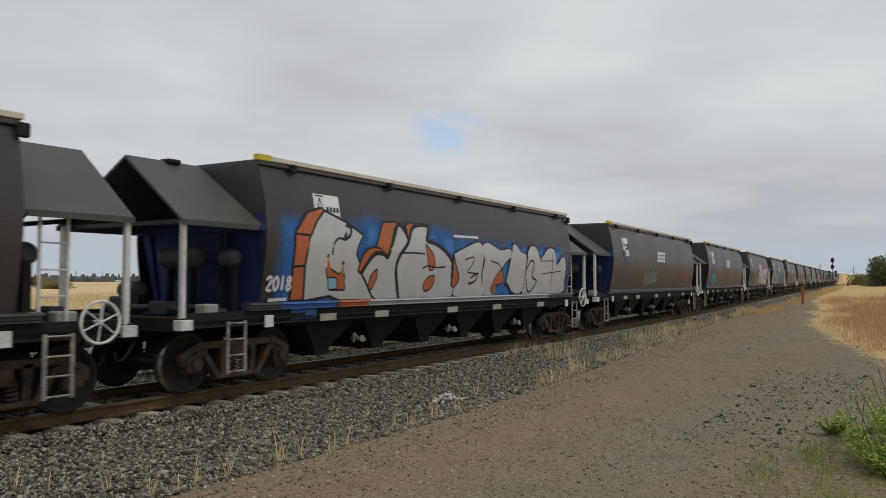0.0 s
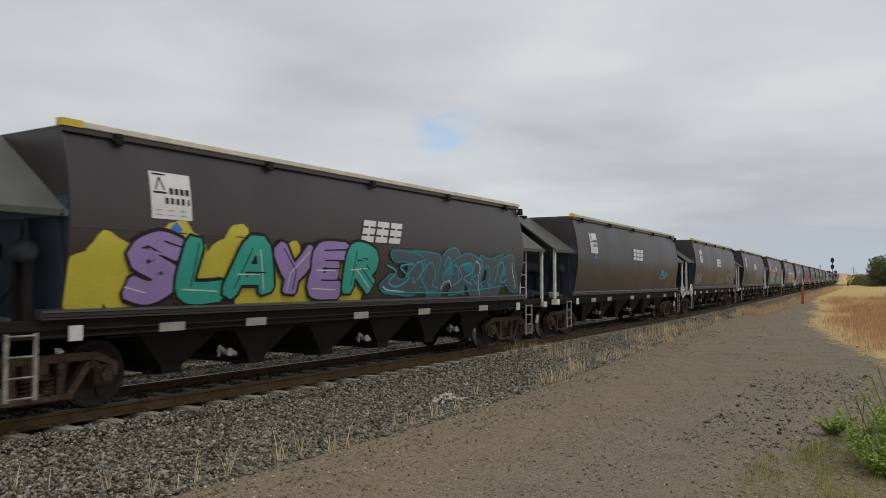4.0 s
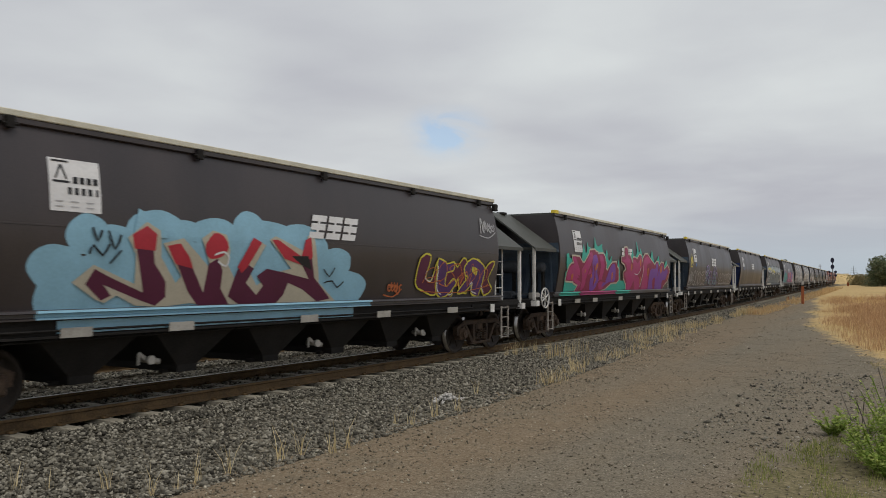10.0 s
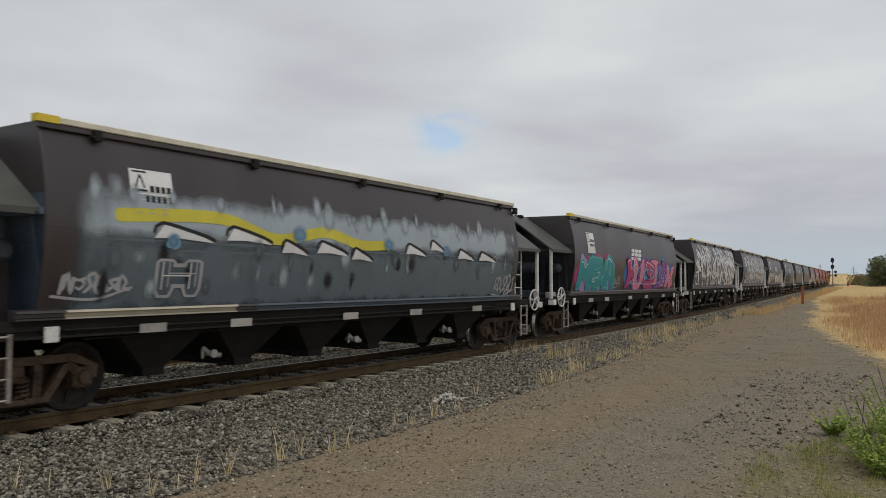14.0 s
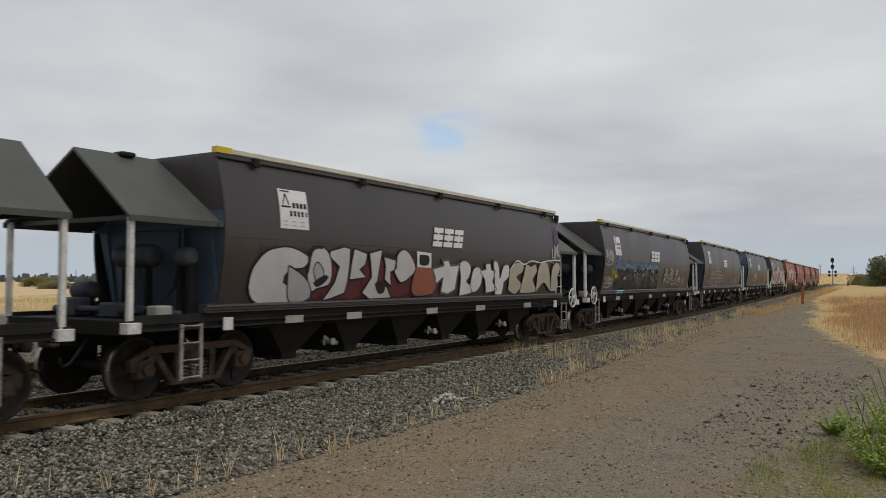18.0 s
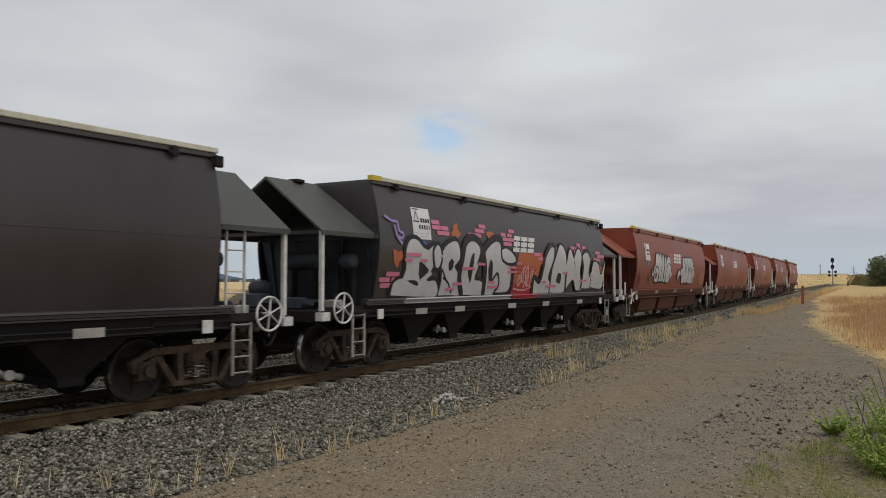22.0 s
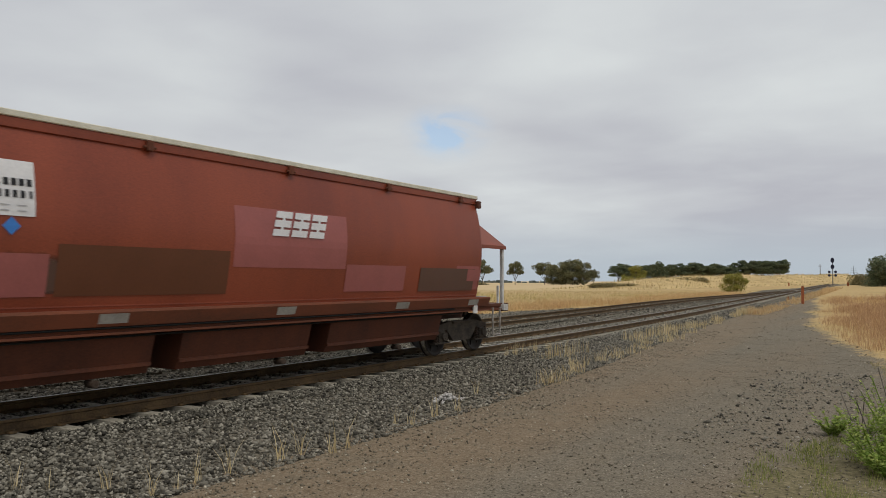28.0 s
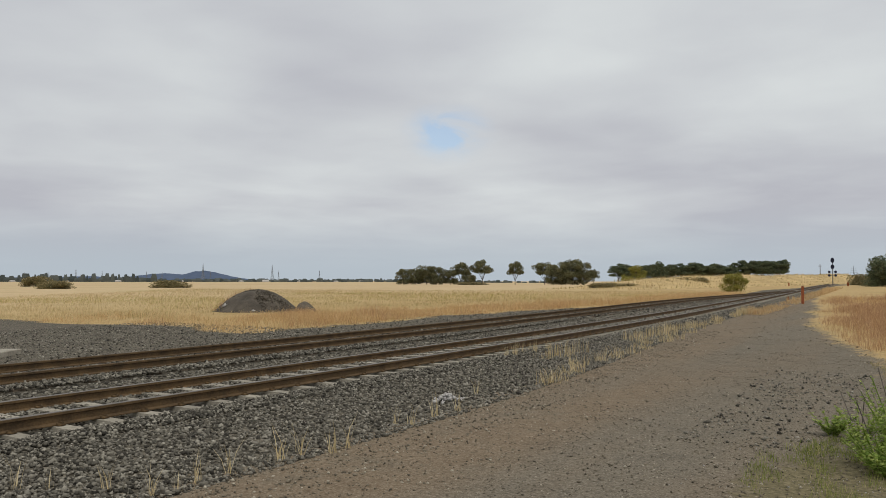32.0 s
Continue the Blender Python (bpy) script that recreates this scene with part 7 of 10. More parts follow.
            p.tag(5.2, 5.9, 1.5, 2.0, "chalk", 127, 0.035, 4)
            p.tag(5.5, 5.9, 2.5, 2.85, "chalk", 128, 0.03, 3)
        elif n == 13:
            p.tag(-5.2, -4.6, 1.5, 1.8, "dim", 130, 0.02, 3)
            p.blob(5.4, 1.5, 0.03, 0.04, "chalk", 3, 1)
        elif n == 14:
            data_plate(w)
            p.quad(-5.95, 5.95, 1.26, 2.72, "mist_slate", 0, mist=True)
            p.quad(-5.95, 5.95, 1.26, 2.45, "mist_slate", 0, mist=True)
            p.quad(-5.9, 5.9, 2.0, 2.95, "mist_pale", 1, mist=True)
            p.stroke([(-5.1, 2.40), (-3.5, 2.46), (-2.4, 2.22), (-1.3, 2.38), (-0.4, 2.22), (0.4, 2.24)], 0.17, "lemon", 2)
            rnd = random.Random(14)
            for i in range(60):
                y, up = rnd.uniform(-5.6, 5.3), rnd.random() < 0.45
                z = rnd.uniform(2.3, 2.5) if up else rnd.uniform(1.3, 1.75)
                p.quad(y, y + rnd.uniform(0.12, 0.4), z, z + rnd.uniform(0.3, 0.6), "mist_pale" if up else rnd.choice(("mist_pale", "mist_slate", "mist_dark", "mist_slate")), 2 + 0.03 * i, mist=True)
            for y, z, w_ in ((-4.6, 2.24, 1.0), (-3.4, 2.26, 0.9), (-2.3, 2.12, 0.6), (-1.5, 2.14, 0.8), (-0.6, 2.06, 0.6), (1.0, 2.2, 0.7), (1.85, 2.3, 0.5), (2.9, 2.16, 0.7), (3.8, 2.14, 0.8)):
                p.shape([(y, z - 0.1), (y + 0.15 * w_, z + 0.08), (y + w_ * 0.8, z - 0.06), (y + w_, z - 0.13), (y + w_ * 0.4, z - 0.09)], "white", sharp=True)
                p.over([(y, z - 0.02), (y + 0.12 * w_, z + 0.10), (y + w_ * 0.8, z - 0.03), (y + w_, z - 0.1)], "black", 0.045)
            for y, z in ((-4.3, 2.10), (-1.9, 2.3), (0.45, 2.25), (2.45, 2.2)):
                p.quad(y - 0.2, y + 0.2, z - 0.16, z + 0.18, "mist_sky", 5, mist=True)
                p.blob(y, z, 0.11, 0.10, "sky", 4, int(y * 7), 0.1)
            p.word("H", -4.5, -3.85, 1.38, 1.95, "slate", "chalk", 0.22, 3)
            p.tag(-5.8, -4.9, 1.42, 1.7, "chalk", 140, 0.04, 6)
            p.tag(4.7, 5.6, 1.3, 1.75, "chalk", 141, 0.04, 5)
        elif n == 15:
            for i in range(12):
                p.blob(-5.6 + i * 0.27, 1.7 + 0.3 * math.sin(i * 2.3), 0.32, 0.42, "lilac" if i % 3 else "magenta", 0, i)
            p.piece(3, -5.5, -2.6, 1.30, 2.26, "teal", "mint", 0.46, 4, 0.05, 0.1, 150)
            p.tag(-2.3, -1.7, 1.4, 1.75, "chalk", 151, 0.03, 4)
            for i in range(16):
                p.blob(-1.0 + i * 0.38, 1.75 + 0.3 * math.sin(i * 1.7), 0.34, 0.42, "blue", 0, i)
            p.piece(7, -0.9, 5.0, 1.28, 2.3, ["magenta", "pink", "purple"], "plum", 0.36, 4, 0.05, 0.1, 152)
            p.tag(-0.6, 4.6, 1.5, 2.2, "sky", 153, 0.03, 7, 6)
        elif n == 16:
            p.brushwork(-5.4, 5.5, 1.30, 3.22, 3, 19, 0.17, 160)
        elif n == 17:
            p.brushwork(-4.6, 5.5, 1.34, 3.14, 4, 24, 0.125, 170, slant=0.9)
            for k in range(9):
                u = k / 8
                p.pen([(-5.55 + 0.5 * u * u, 2.80 - 0.72 * u), (-5.54 + 0.5 * u * u, 2.725 - 0.72 * u)], 0.19 - 0.05 * u, "chalk", 3, -0.1)
            for k in range(6):
                p.pen([(-4.85 + 0.06 * k, 2.45 - 0.08 * k), (-4.84 + 0.06 * k, 2.40 - 0.08 * k)], 0.12, "chalk", 3, -0.3)
            p.pen([(-5.45, 1.98), (-5.1, 1.84), (-4.7, 2.04)], 0.12, "chalk", 3, 1.2)
            p.quad(-5.7, -4.9, 1.6, 1.95, "mist_plum", 1, mist=True)
        elif n == 18:
            p.quad(-5.5, -0.6, 1.26, 2.35, "mist_maroon", 0, mist=True)
            p.begin()
            p.shape([(-5.45, 1.79), (-5.21, 2.02), (-4.76, 2.1), (-4.31, 1.97), (-4.37, 1.81), (-4.69, 1.77), (-4.81, 1.57), (-4.42, 1.42), (-4.59, 1.26), (-5.27, 1.26), (-5.5, 1.5)], "silver", "black", 0.03)
            p.shape([(-4.72, 1.81), (-4.48, 1.72), (-4.24, 1.57), (-4.14, 1.33), (-4.6, 1.28)], "chalk", "black", 0.03)
            p.shape([(-4.27, 1.73), (-4.23, 2.06), (-4.06, 2.14), (-3.88, 2.09), (-3.75, 1.95), (-3.68, 1.7), (-3.73, 1.53), (-4.0, 1.48), (-4.16, 1.43)], "silver", "black", 0.03)
            p.shape([(-4.14, 1.78), (-4.08, 1.88), (-3.96, 1.82), (-3.87, 1.66), (-4.02, 1.57)], "chalk", "black", 0.025)
            p.shape([(-4.11, 1.56), (-3.98, 1.64), (-3.82, 1.69), (-3.75, 1.64), (-3.85, 1.55), (-4.01, 1.49)], "black")
            p.shape([(-3.77, 2.07), (-3.42, 2.15), (-3.27, 2.13), (-3.25, 1.83), (-3.25, 1.57), (-3.28, 1.4), (-3.57, 1.32), (-3.79, 1.28), (-3.56, 1.57), (-3.49, 1.83), (-3.76, 1.99)], "silver", "black", 0.03, sharp=True)
            p.shape([(-3.14, 2.13), (-2.79, 2.06), (-2.81, 1.89), (-2.96, 1.79), (-2.76, 1.66), (-3.18, 1.62), (-3.18, 1.88)], "silver", "black", 0.03, sharp=True)
            p.shape([(-2.7, 2.07), (-2.36, 2.14), (-2.39, 1.85), (-2.4, 1.57), (-2.09, 1.48), (-1.9, 1.29), (-2.54, 1.28), (-2.77, 1.39), (-2.56, 1.66)], "silver", "black", 0.03, sharp=True)
            p.shape([(-2.46, 1.53), (-2.34, 1.6), (-2.13, 1.53), (-2.14, 1.38), (-2.32, 1.37)], "black")
            p.shape([(-2.28, 2.05), (-1.88, 1.99), (-1.87, 1.81), (-2.04, 1.76), (-1.96, 1.52), (-2.16, 1.62), (-2.18, 1.85)], "silver", "black", 0.03, sharp=True)
            p.shape([(-1.89, 1.76), (-1.84, 2.07), (-1.65, 2.17), (-1.42, 2.06), (-1.22, 1.82), (-1.38, 1.67), (-1.64, 1.57)], "silver", "black", 0.03)
            p.shape([(-1.18, 1.87), (-0.76, 1.9), (-0.44, 1.67), (-0.45, 1.36), (-1.12, 1.32), (-1.26, 1.52)], "rust", "black", 0.02)
            p.shape([(-1.22, 2.16), (-0.71, 2.14), (-0.66, 1.85), (-1.17, 1.86)], "white", sharp=True)
            p.shape([(-1.12, 2.1), (-0.79, 2.08), (-0.78, 1.91), (-1.09, 1.91)], "black")
            p.shape([(-0.61, 1.84), (-0.19, 1.91), (-0.28, 2.01), (-0.02, 2.02), (0.07, 1.91), (0.44, 1.94), (0.4, 1.68), (0.4, 1.41), (0.12, 1.31), (-0.17, 1.36), (-0.17, 1.65), (-0.4, 1.52)], "white", "dim", 0.025, sharp=True)
            p.shape([(0.62, 1.29), (0.56, 1.68), (0.44, 1.95), (0.69, 2.01), (0.92, 1.88), (0.89, 1.68), (0.8, 1.57), (1.13, 1.45), (1.08, 1.34)], "white", "dim", 0.025)
            p.shape([(1.02, 1.51), (1.03, 1.79), (1.18, 1.89), (1.41, 1.82), (1.48, 1.57), (1.36, 1.4), (1.16, 1.36)], "white", "dim", 0.025)
            p.shape([(1.37, 1.8), (1.63, 1.85), (1.58, 1.96), (1.78, 1.97), (1.86, 1.83), (2.06, 1.81), (1.99, 1.57), (2.28, 1.39), (1.79, 1.33), (1.64, 1.63)], "white", "dim", 0.025, sharp=True)
            p.shape([(2.22, 1.3), (2.01, 1.81), (1.93, 2.04), (2.15, 2.02), (2.35, 1.63), (2.46, 1.93), (2.71, 1.94), (2.78, 1.69), (2.56, 1.57), (2.56, 1.3)], "white", "dim", 0.025)
            p.shape([(2.86, 1.38), (2.83, 1.88), (3.11, 2.02), (3.49, 2.0), (3.48, 1.82), (3.19, 1.69), (3.53, 1.5), (3.28, 1.29)], "cream", "black", 0.02)
            p.shape([(3.49, 1.31), (3.59, 1.82), (3.65, 2.02), (3.94, 1.96), (4.16, 2.03), (4.35, 1.83), (4.13, 1.63), (4.43, 1.36), (4.05, 1.3)], "cream", "black", 0.02)
            p.shape([(4.45, 1.32), (4.38, 1.83), (4.56, 2.08), (4.96, 1.98), (5.3, 1.36), (4.84, 1.56)], "cream", "black", 0.02)
            p.shape([(5.31, 1.34), (5.23, 1.91), (5.51, 2.1), (5.82, 1.92), (5.65, 1.71), (5.96, 1.35)], "cream", "black", 0.02)
            p.shape([(5.9, 1.33), (5.84, 1.85), (5.98, 2.08), (6.28, 2.0), (6.14, 1.78), (6.52, 1.34)], "cream", "black", 0.02)
            p.over([(2.79, 1.84), (3.1, 2.07), (3.54, 2.0), (3.91, 2.09), (4.45, 2.06), (4.9, 2.11), (5.53, 2.14), (6.11, 2.13)], "white", 0.03)
            p.end()
            p.quad(5.2, 5.8, 2.2, 3.1, "mist_plum", 1, mist=True)
            p.tag(5.2, 5.7, 2.1, 2.6, "chalk", 186, 0.03, 4)
        elif n == 19:
            p.quad(-5.1, 0.8, 1.26, 2.5, "mist_sky", 0, mist=True)
            p.quad(-5.1, 0.7, 1.26, 2.2, "mist_dark", 1, mist=True)
            p.quad(-5.0, 0.7, 1.26, 2.2, "mist_dark", 2, mist=True)
            rnd = random.Random(19)
            for i in range(26):
                y, z = rnd.uniform(-4.6, 0.3), rnd.uniform(1.32, 1.8)
                p.quad(y, y + rnd.uniform(0.18, 0.5), z, z + rnd.uniform(0.2, 0.45), rnd.choice(("mist_pale", "mist_grey", "mist_dark", "mist_slate")), 3 + 0.1 * i, mist=True)
            for y, z in ((-4.2, 2.1), (-2.6, 2.02), (-1.6, 2.02), (-0.5, 1.95), (0.2, 1.8)):
                p.stroke([(y - 0.3, z - 0.16), (y - 0.1, z), (y + 0.2, z + 0.02), (y + 0.4, z - 0.1)], 0.03, "dim", 6)
            p.tag(-5.9, -5.2, 2.1, 2.65, "chalk", 201, 0.04, 5)
            p.tag(-5.9, -5.1, 1.4, 1.75, "chalk", 202, 0.04, 4)
            p.tag(-5.3, -4.7, 1.65, 2.0, "lemon", 205, 0.014, 4, 4)
            p.tag(-5.2, -4.6, 1.6, 1.95, "lemon", 206, 0.012, 4, 4)
            for i in range(18):
                y, z = -3.6 + 0.23 * i + rnd.uniform(-0.1, 0.1), rnd.uniform(1.32, 1.7)
                p.tag(y, y + rnd.uniform(0.25, 0.5), z, z + rnd.uniform(0.2, 0.4), rnd.choice(("dim", "dim", "slate", "black")), 900 + i, rnd.uniform(0.015, 0.03), 3, 7)
            p.word("RIPLS", 1.4, 3.4, 1.46, 2.0, "charcoal", "chalk", 0.1, 4, 0.12, 0.05, 3)
            p.tag(3.6, 4.1, 1.45, 1.75, "chalk", 203, 0.03, 3)
            p.tag(4.3, 4.9, 1.42, 1.8, "chalk", 204, 0.03, 3)
        elif n == 20:
            p.word("HCEH", -4.35, -1.1, 1.30, 2.02, "charcoal", "chalk", 0.30, 4, 0.03, 0.03, 3)
            p.over([(-4.4, 1.62), (-4.0, 1.98), (-3.2, 1.93), (-2.4, 2.06), (-1.5, 1.98)], "chalk", 0.03)
            for y in (-5.15, -4.75):
                p.stroke([(y, 1.45), (y + 0.1, 1.58), (y + 0.3, 1.56), (y + 0.12, 1.42), (y, 1.45)], 0.03, "chalk", 3)
            for i, (y, c) in enumerate(((-1.1, "lilac"), (-0.2, "lilac"), (0.8, "dim"), (1.4, "dim"), (2.3, "chalk"), (3.6, "chalk"))):
                p.tag(y, y + 0.7, 1.4, 1.9 if i < 4 else 1.7, c, 211 + i, 0.028, 3)
            p.tag(3.5, 4.4, 2.1, 2.45, "aqua", 218, 0.05, 5)
            p.stroke([(3.6, 2.2), (3.62, 1.85)], 0.03, "aqua", 3)
            p.stroke([(5.0, 1.75), (5.3, 2.0), (5.65, 1.75), (5.3, 1.45), (5.0, 1.75)], 0.035, "chalk", 3)
            p.stroke([(5.1, 1.55), (5.5, 1.95)], 0.035, "chalk", 3)
            p.stroke([(5.1, 1.95), (5.5, 1.55)], 0.035, "chalk", 3)
        elif n == 21:
            p.tag(-2.7, -0.9, 1.55, 2.1, "chalk", 220, 0.05, 6)
            for i in range(6):
                p.stroke([(-2.9 + i * 0.35, 1.6), (-3.0 + i * 0.35, 1.36)], 0.03, "dim", 3)
            p.tag(-5.3, -4.4, 1.45, 1.95, "slate", 221, 0.03, 6)
            p.tag(0.4, 2.6, 1.5, 1.85, "smoke", 222, 0.03, 6)
        elif n == 22:
            rnd = random.Random(7)
            for y, z, m, lay in ((-3.9, 2.55, 6, 2), (-2.5, 2.58, 6, 2), (-0.9, 2.45, 7, 2), (-5.75, 1.5, 6, 2), (0.9, 2.15, 4, 2), (1.6, 2.35, 4, 2), (3.3, 2.40, 5, 2), (4.2, 2.34, 5, 2), (5.1, 2.22, 6, 2),
                                 (-5.0, 1.98, 4, 8), (-2.7, 1.85, 3, 8), (-3.6, 1.42, 4, 8), (-1.5, 1.45, 4, 8), (-0.5, 1.8, 5, 8), (2.7, 1.8, 2, 8), (1.5, 1.45, 3, 8), (3.9, 1.6, 2, 8)):
                for i in range(m):
                    a, h = y + rnd.uniform(-0.35, 0.35), z + (i // 2) * 0.105
                    p.stroke([(a, h), (a + rnd.uniform(0.2, 0.38), h)], 0.085 if lay == 2 else 0.06, "pink", lay)
            for y, z in ((-5.45, 2.02), (-3.3, 2.62), (-1.75, 2.58), (1.0, 2.12), (5.5, 1.9), (4.9, 1.5)):
                p.blob(y, z, 0.16, 0.14, "orange", 1, int(y * 9), 0.25)
            p.quad(-0.6, 0.8, 1.26, 1.95, "crimson", 0)
            p.quad(-0.4, 1.0, 1.5, 2.3, "orange", 0, slant=0.3)
            p.tag(-0.3, 0.7, 1.4, 1.95, "salmon", 230, 0.05, 5, 3)
            p.begin()
            p.shape([(-5.67, 1.33), (-5.61, 1.51), (-5.43, 1.65), (-5.2, 1.7), (-5.09, 1.29)], "black", sharp=True)
            p.shape([(-5.53, 1.32), (-5.5, 1.54), (-5.27, 1.63), (-5.04, 1.58), (-4.7, 1.49), (-4.43, 1.54), (-4.24, 1.29)], "silver", "black", 0.07)
            p.shape([(-5.24, 1.58), (-5.14, 1.82), (-5.21, 2.07), (-5.15, 2.27), (-5.01, 2.38), (-4.79, 2.36), (-4.63, 2.24), (-4.41, 2.19), (-4.19, 2.3), (-4.14, 2.04), (-4.24, 1.8), (-4.46, 1.73), (-4.34, 1.58), (-4.03, 1.58), (-3.9, 1.29), (-4.5, 1.3), (-4.71, 1.58)], "silver", "black", 0.09)
            p.shape([(-4.72, 1.96), (-4.54, 1.91), (-4.33, 1.8), (-4.6, 1.58), (-4.7, 1.72)], "black", sharp=True)
            p.shape([(-4.61, 1.61), (-4.27, 1.8), (-4.21, 1.71), (-4.54, 1.53)], "silver", sharp=True)
            p.shape([(-4.21, 2.19), (-4.06, 2.31), (-3.93, 2.12), (-3.95, 1.89), (-4.08, 1.85), (-4.17, 2.0)], "silver", "black", 0.08)
            p.shape([(-3.85, 1.29), (-3.81, 1.65), (-3.92, 2.04), (-3.78, 2.27), (-3.41, 2.41), (-3.23, 2.33), (-3.19, 2.03), (-3.37, 1.89), (-3.18, 1.74), (-2.97, 1.53), (-2.85, 1.29), (-3.37, 1.29)], "silver", "black", 0.09)
            p.shape([(-3.62, 1.94), (-3.52, 2.04), (-3.41, 1.98), (-3.45, 1.82), (-3.58, 1.8)], "black")
            p.over([(-3.76, 1.65), (-3.53, 1.54), (-3.35, 1.33)], "black", 0.05)
            p.over([(-3.84, 1.81), (-3.65, 1.62)], "black", 0.05)
            p.shape([(-2.91, 1.3), (-3.11, 1.66), (-3.06, 2.08), (-2.97, 2.37), (-2.7, 2.52), (-2.39, 2.47), (-2.21, 2.28), (-2.33, 1.93), (-2.44, 1.62), (-2.1, 1.57), (-1.76, 1.27)], "silver", "black", 0.09)
            p.shape([(-2.77, 1.75), (-2.7, 2.09), (-2.56, 2.18), (-2.57, 1.83), (-2.61, 1.53)], "black")
            p.shape([(-1.93, 1.27), (-2.0, 1.84), (-2.14, 2.2), (-1.93, 2.41), (-1.5, 2.57), (-1.24, 2.47), (-1.19, 2.14), (-0.74, 2.01), (-0.58, 1.67), (-0.72, 1.26)], "silver", "black", 0.09)
            p.shape([(-1.86, 1.85), (-1.81, 2.05), (-1.67, 1.99), (-1.61, 1.57), (-1.75, 1.57)], "black")
            p.shape([(-1.19, 2.1), (-1.25, 2.28), (-0.99, 2.34), (-0.63, 2.2), (-0.5, 2.05), (-0.9, 2.01)], "silver", "black", 0.07)
            p.over([(-1.63, 1.57), (-1.38, 1.76), (-1.24, 1.48), (-1.42, 1.34)], "black", 0.07)
            p.shape([(0.69, 1.26), (0.64, 1.68), (1.03, 1.57), (1.15, 1.9), (1.24, 2.23), (1.63, 2.53), (1.88, 2.48), (1.83, 2.14), (1.61, 1.68), (2.2, 1.51), (1.97, 1.26)], "silver", "black", 0.07)
            p.shape([(1.79, 1.29), (1.76, 1.91), (2.05, 2.37), (2.29, 2.56), (2.55, 2.4), (2.72, 1.93), (3.01, 1.57), (2.69, 1.27)], "silver", "black", 0.07)
            p.shape([(2.09, 1.57), (2.16, 1.8), (2.4, 1.75), (2.38, 1.51)], "black")
            p.shape([(2.83, 1.33), (2.7, 2.04), (2.93, 2.47), (3.11, 2.3), (3.4, 1.94), (3.21, 2.18), (3.54, 2.5), (3.77, 2.32), (3.74, 1.82), (4.1, 1.38), (3.64, 1.34), (3.29, 1.63)], "silver", "black", 0.06)
            p.shape([(3.99, 1.38), (3.97, 1.95), (3.83, 2.32), (4.22, 2.47), (4.48, 2.28), (4.44, 1.83), (4.93, 1.41)], "silver", "black", 0.06)
            p.shape([(4.75, 1.41), (4.69, 1.96), (4.82, 2.16), (5.19, 2.08), (5.51, 1.77), (5.79, 2.19), (6.08, 1.99), (5.97, 1.71), (5.72, 1.37)], "silver", "black", 0.05)
            p.over([(4.71, 1.76), (4.89, 1.86), (5.16, 1.73)], "white", 0.03)
            p.over([(4.79, 1.54), (5.02, 1.63), (5.24, 1.5)], "white", 0.03)
            p.over([(-5.85, 2.76), (-5.64, 2.68), (-5.48, 2.68), (-5.44, 2.51), (-5.29, 2.47), (-5.36, 2.37), (-5.46, 2.42)], "lilac", 0.05)
            p.over([(-5.57, 2.6), (-5.5, 2.4), (-5.34, 2.27)], "lilac", 0.05)
            p.end()
            p.tag(4.6, 5.2, 1.6, 1.9, "white", 236, 0.025, 4, 9)
        elif n == 23:
            p.begin()
            p.shape([(-3.75, 1.92), (-3.72, 2.12), (-3.56, 2.2), (-3.44, 2.13), (-3.49, 1.89), (-3.59, 1.77), (-3.7, 1.81)], "silver", "black", 0.06)
            p.shape([(-3.58, 2.16), (-3.56, 2.36), (-3.43, 2.54), (-3.22, 2.6), (-3.01, 2.51), (-2.92, 2.4), (-2.9, 2.15), (-2.95, 1.98), (-3.21, 2.02), (-3.43, 2.05)], "silver", "black", 0.06)
            p.shape([(-3.59, 1.65), (-3.57, 1.93), (-3.43, 2.07), (-3.16, 2.02), (-3.0, 1.86), (-2.94, 1.66), (-3.08, 1.54), (-3.34, 1.51), (-3.54, 1.56)], "silver", "black", 0.06)
            p.shape([(-3.52, 1.81), (-3.41, 1.88), (-3.27, 1.82), (-3.28, 1.64), (-3.42, 1.64)], "smoke")
            p.shape([(-2.97, 1.58), (-2.99, 1.98), (-2.99, 2.39), (-2.86, 2.6), (-2.73, 2.53), (-2.65, 2.24), (-2.64, 1.91), (-2.63, 1.59), (-2.8, 1.53)], "silver", "black", 0.06)
            p.shape([(-2.61, 1.58), (-2.62, 2.08), (-2.55, 2.46), (-2.42, 2.58), (-2.31, 2.43), (-2.26, 2.01), (-2.22, 1.66), (-2.38, 1.52)], "silver", "black", 0.06)
            p.shape([(-2.23, 1.62), (-2.25, 2.09), (-2.21, 2.44), (-2.08, 2.55), (-1.94, 2.46), (-1.88, 2.1), (-1.83, 1.75), (-1.96, 1.54), (-2.14, 1.52)], "silver", "black", 0.06)
            p.over([(-2.55, 2.08), (-2.53, 1.79), (-2.38, 1.75), (-2.37, 2.17)], "black", 0.03)
            p.over([(-2.25, 1.7), (-1.99, 1.66)], "black", 0.03)
            p.shape([(-1.89, 2.28), (-1.74, 2.45), (-1.53, 2.51), (-1.33, 2.45), (-1.27, 2.24), (-1.48, 2.16), (-1.71, 2.18), (-1.83, 2.11)], "silver", "black", 0.06)
            p.shape([(-1.84, 1.58), (-1.88, 1.93), (-1.74, 2.15), (-1.48, 2.21), (-1.26, 2.13), (-1.14, 1.9), (-1.24, 1.62), (-1.49, 1.5), (-1.72, 1.5)], "silver", "black", 0.06)
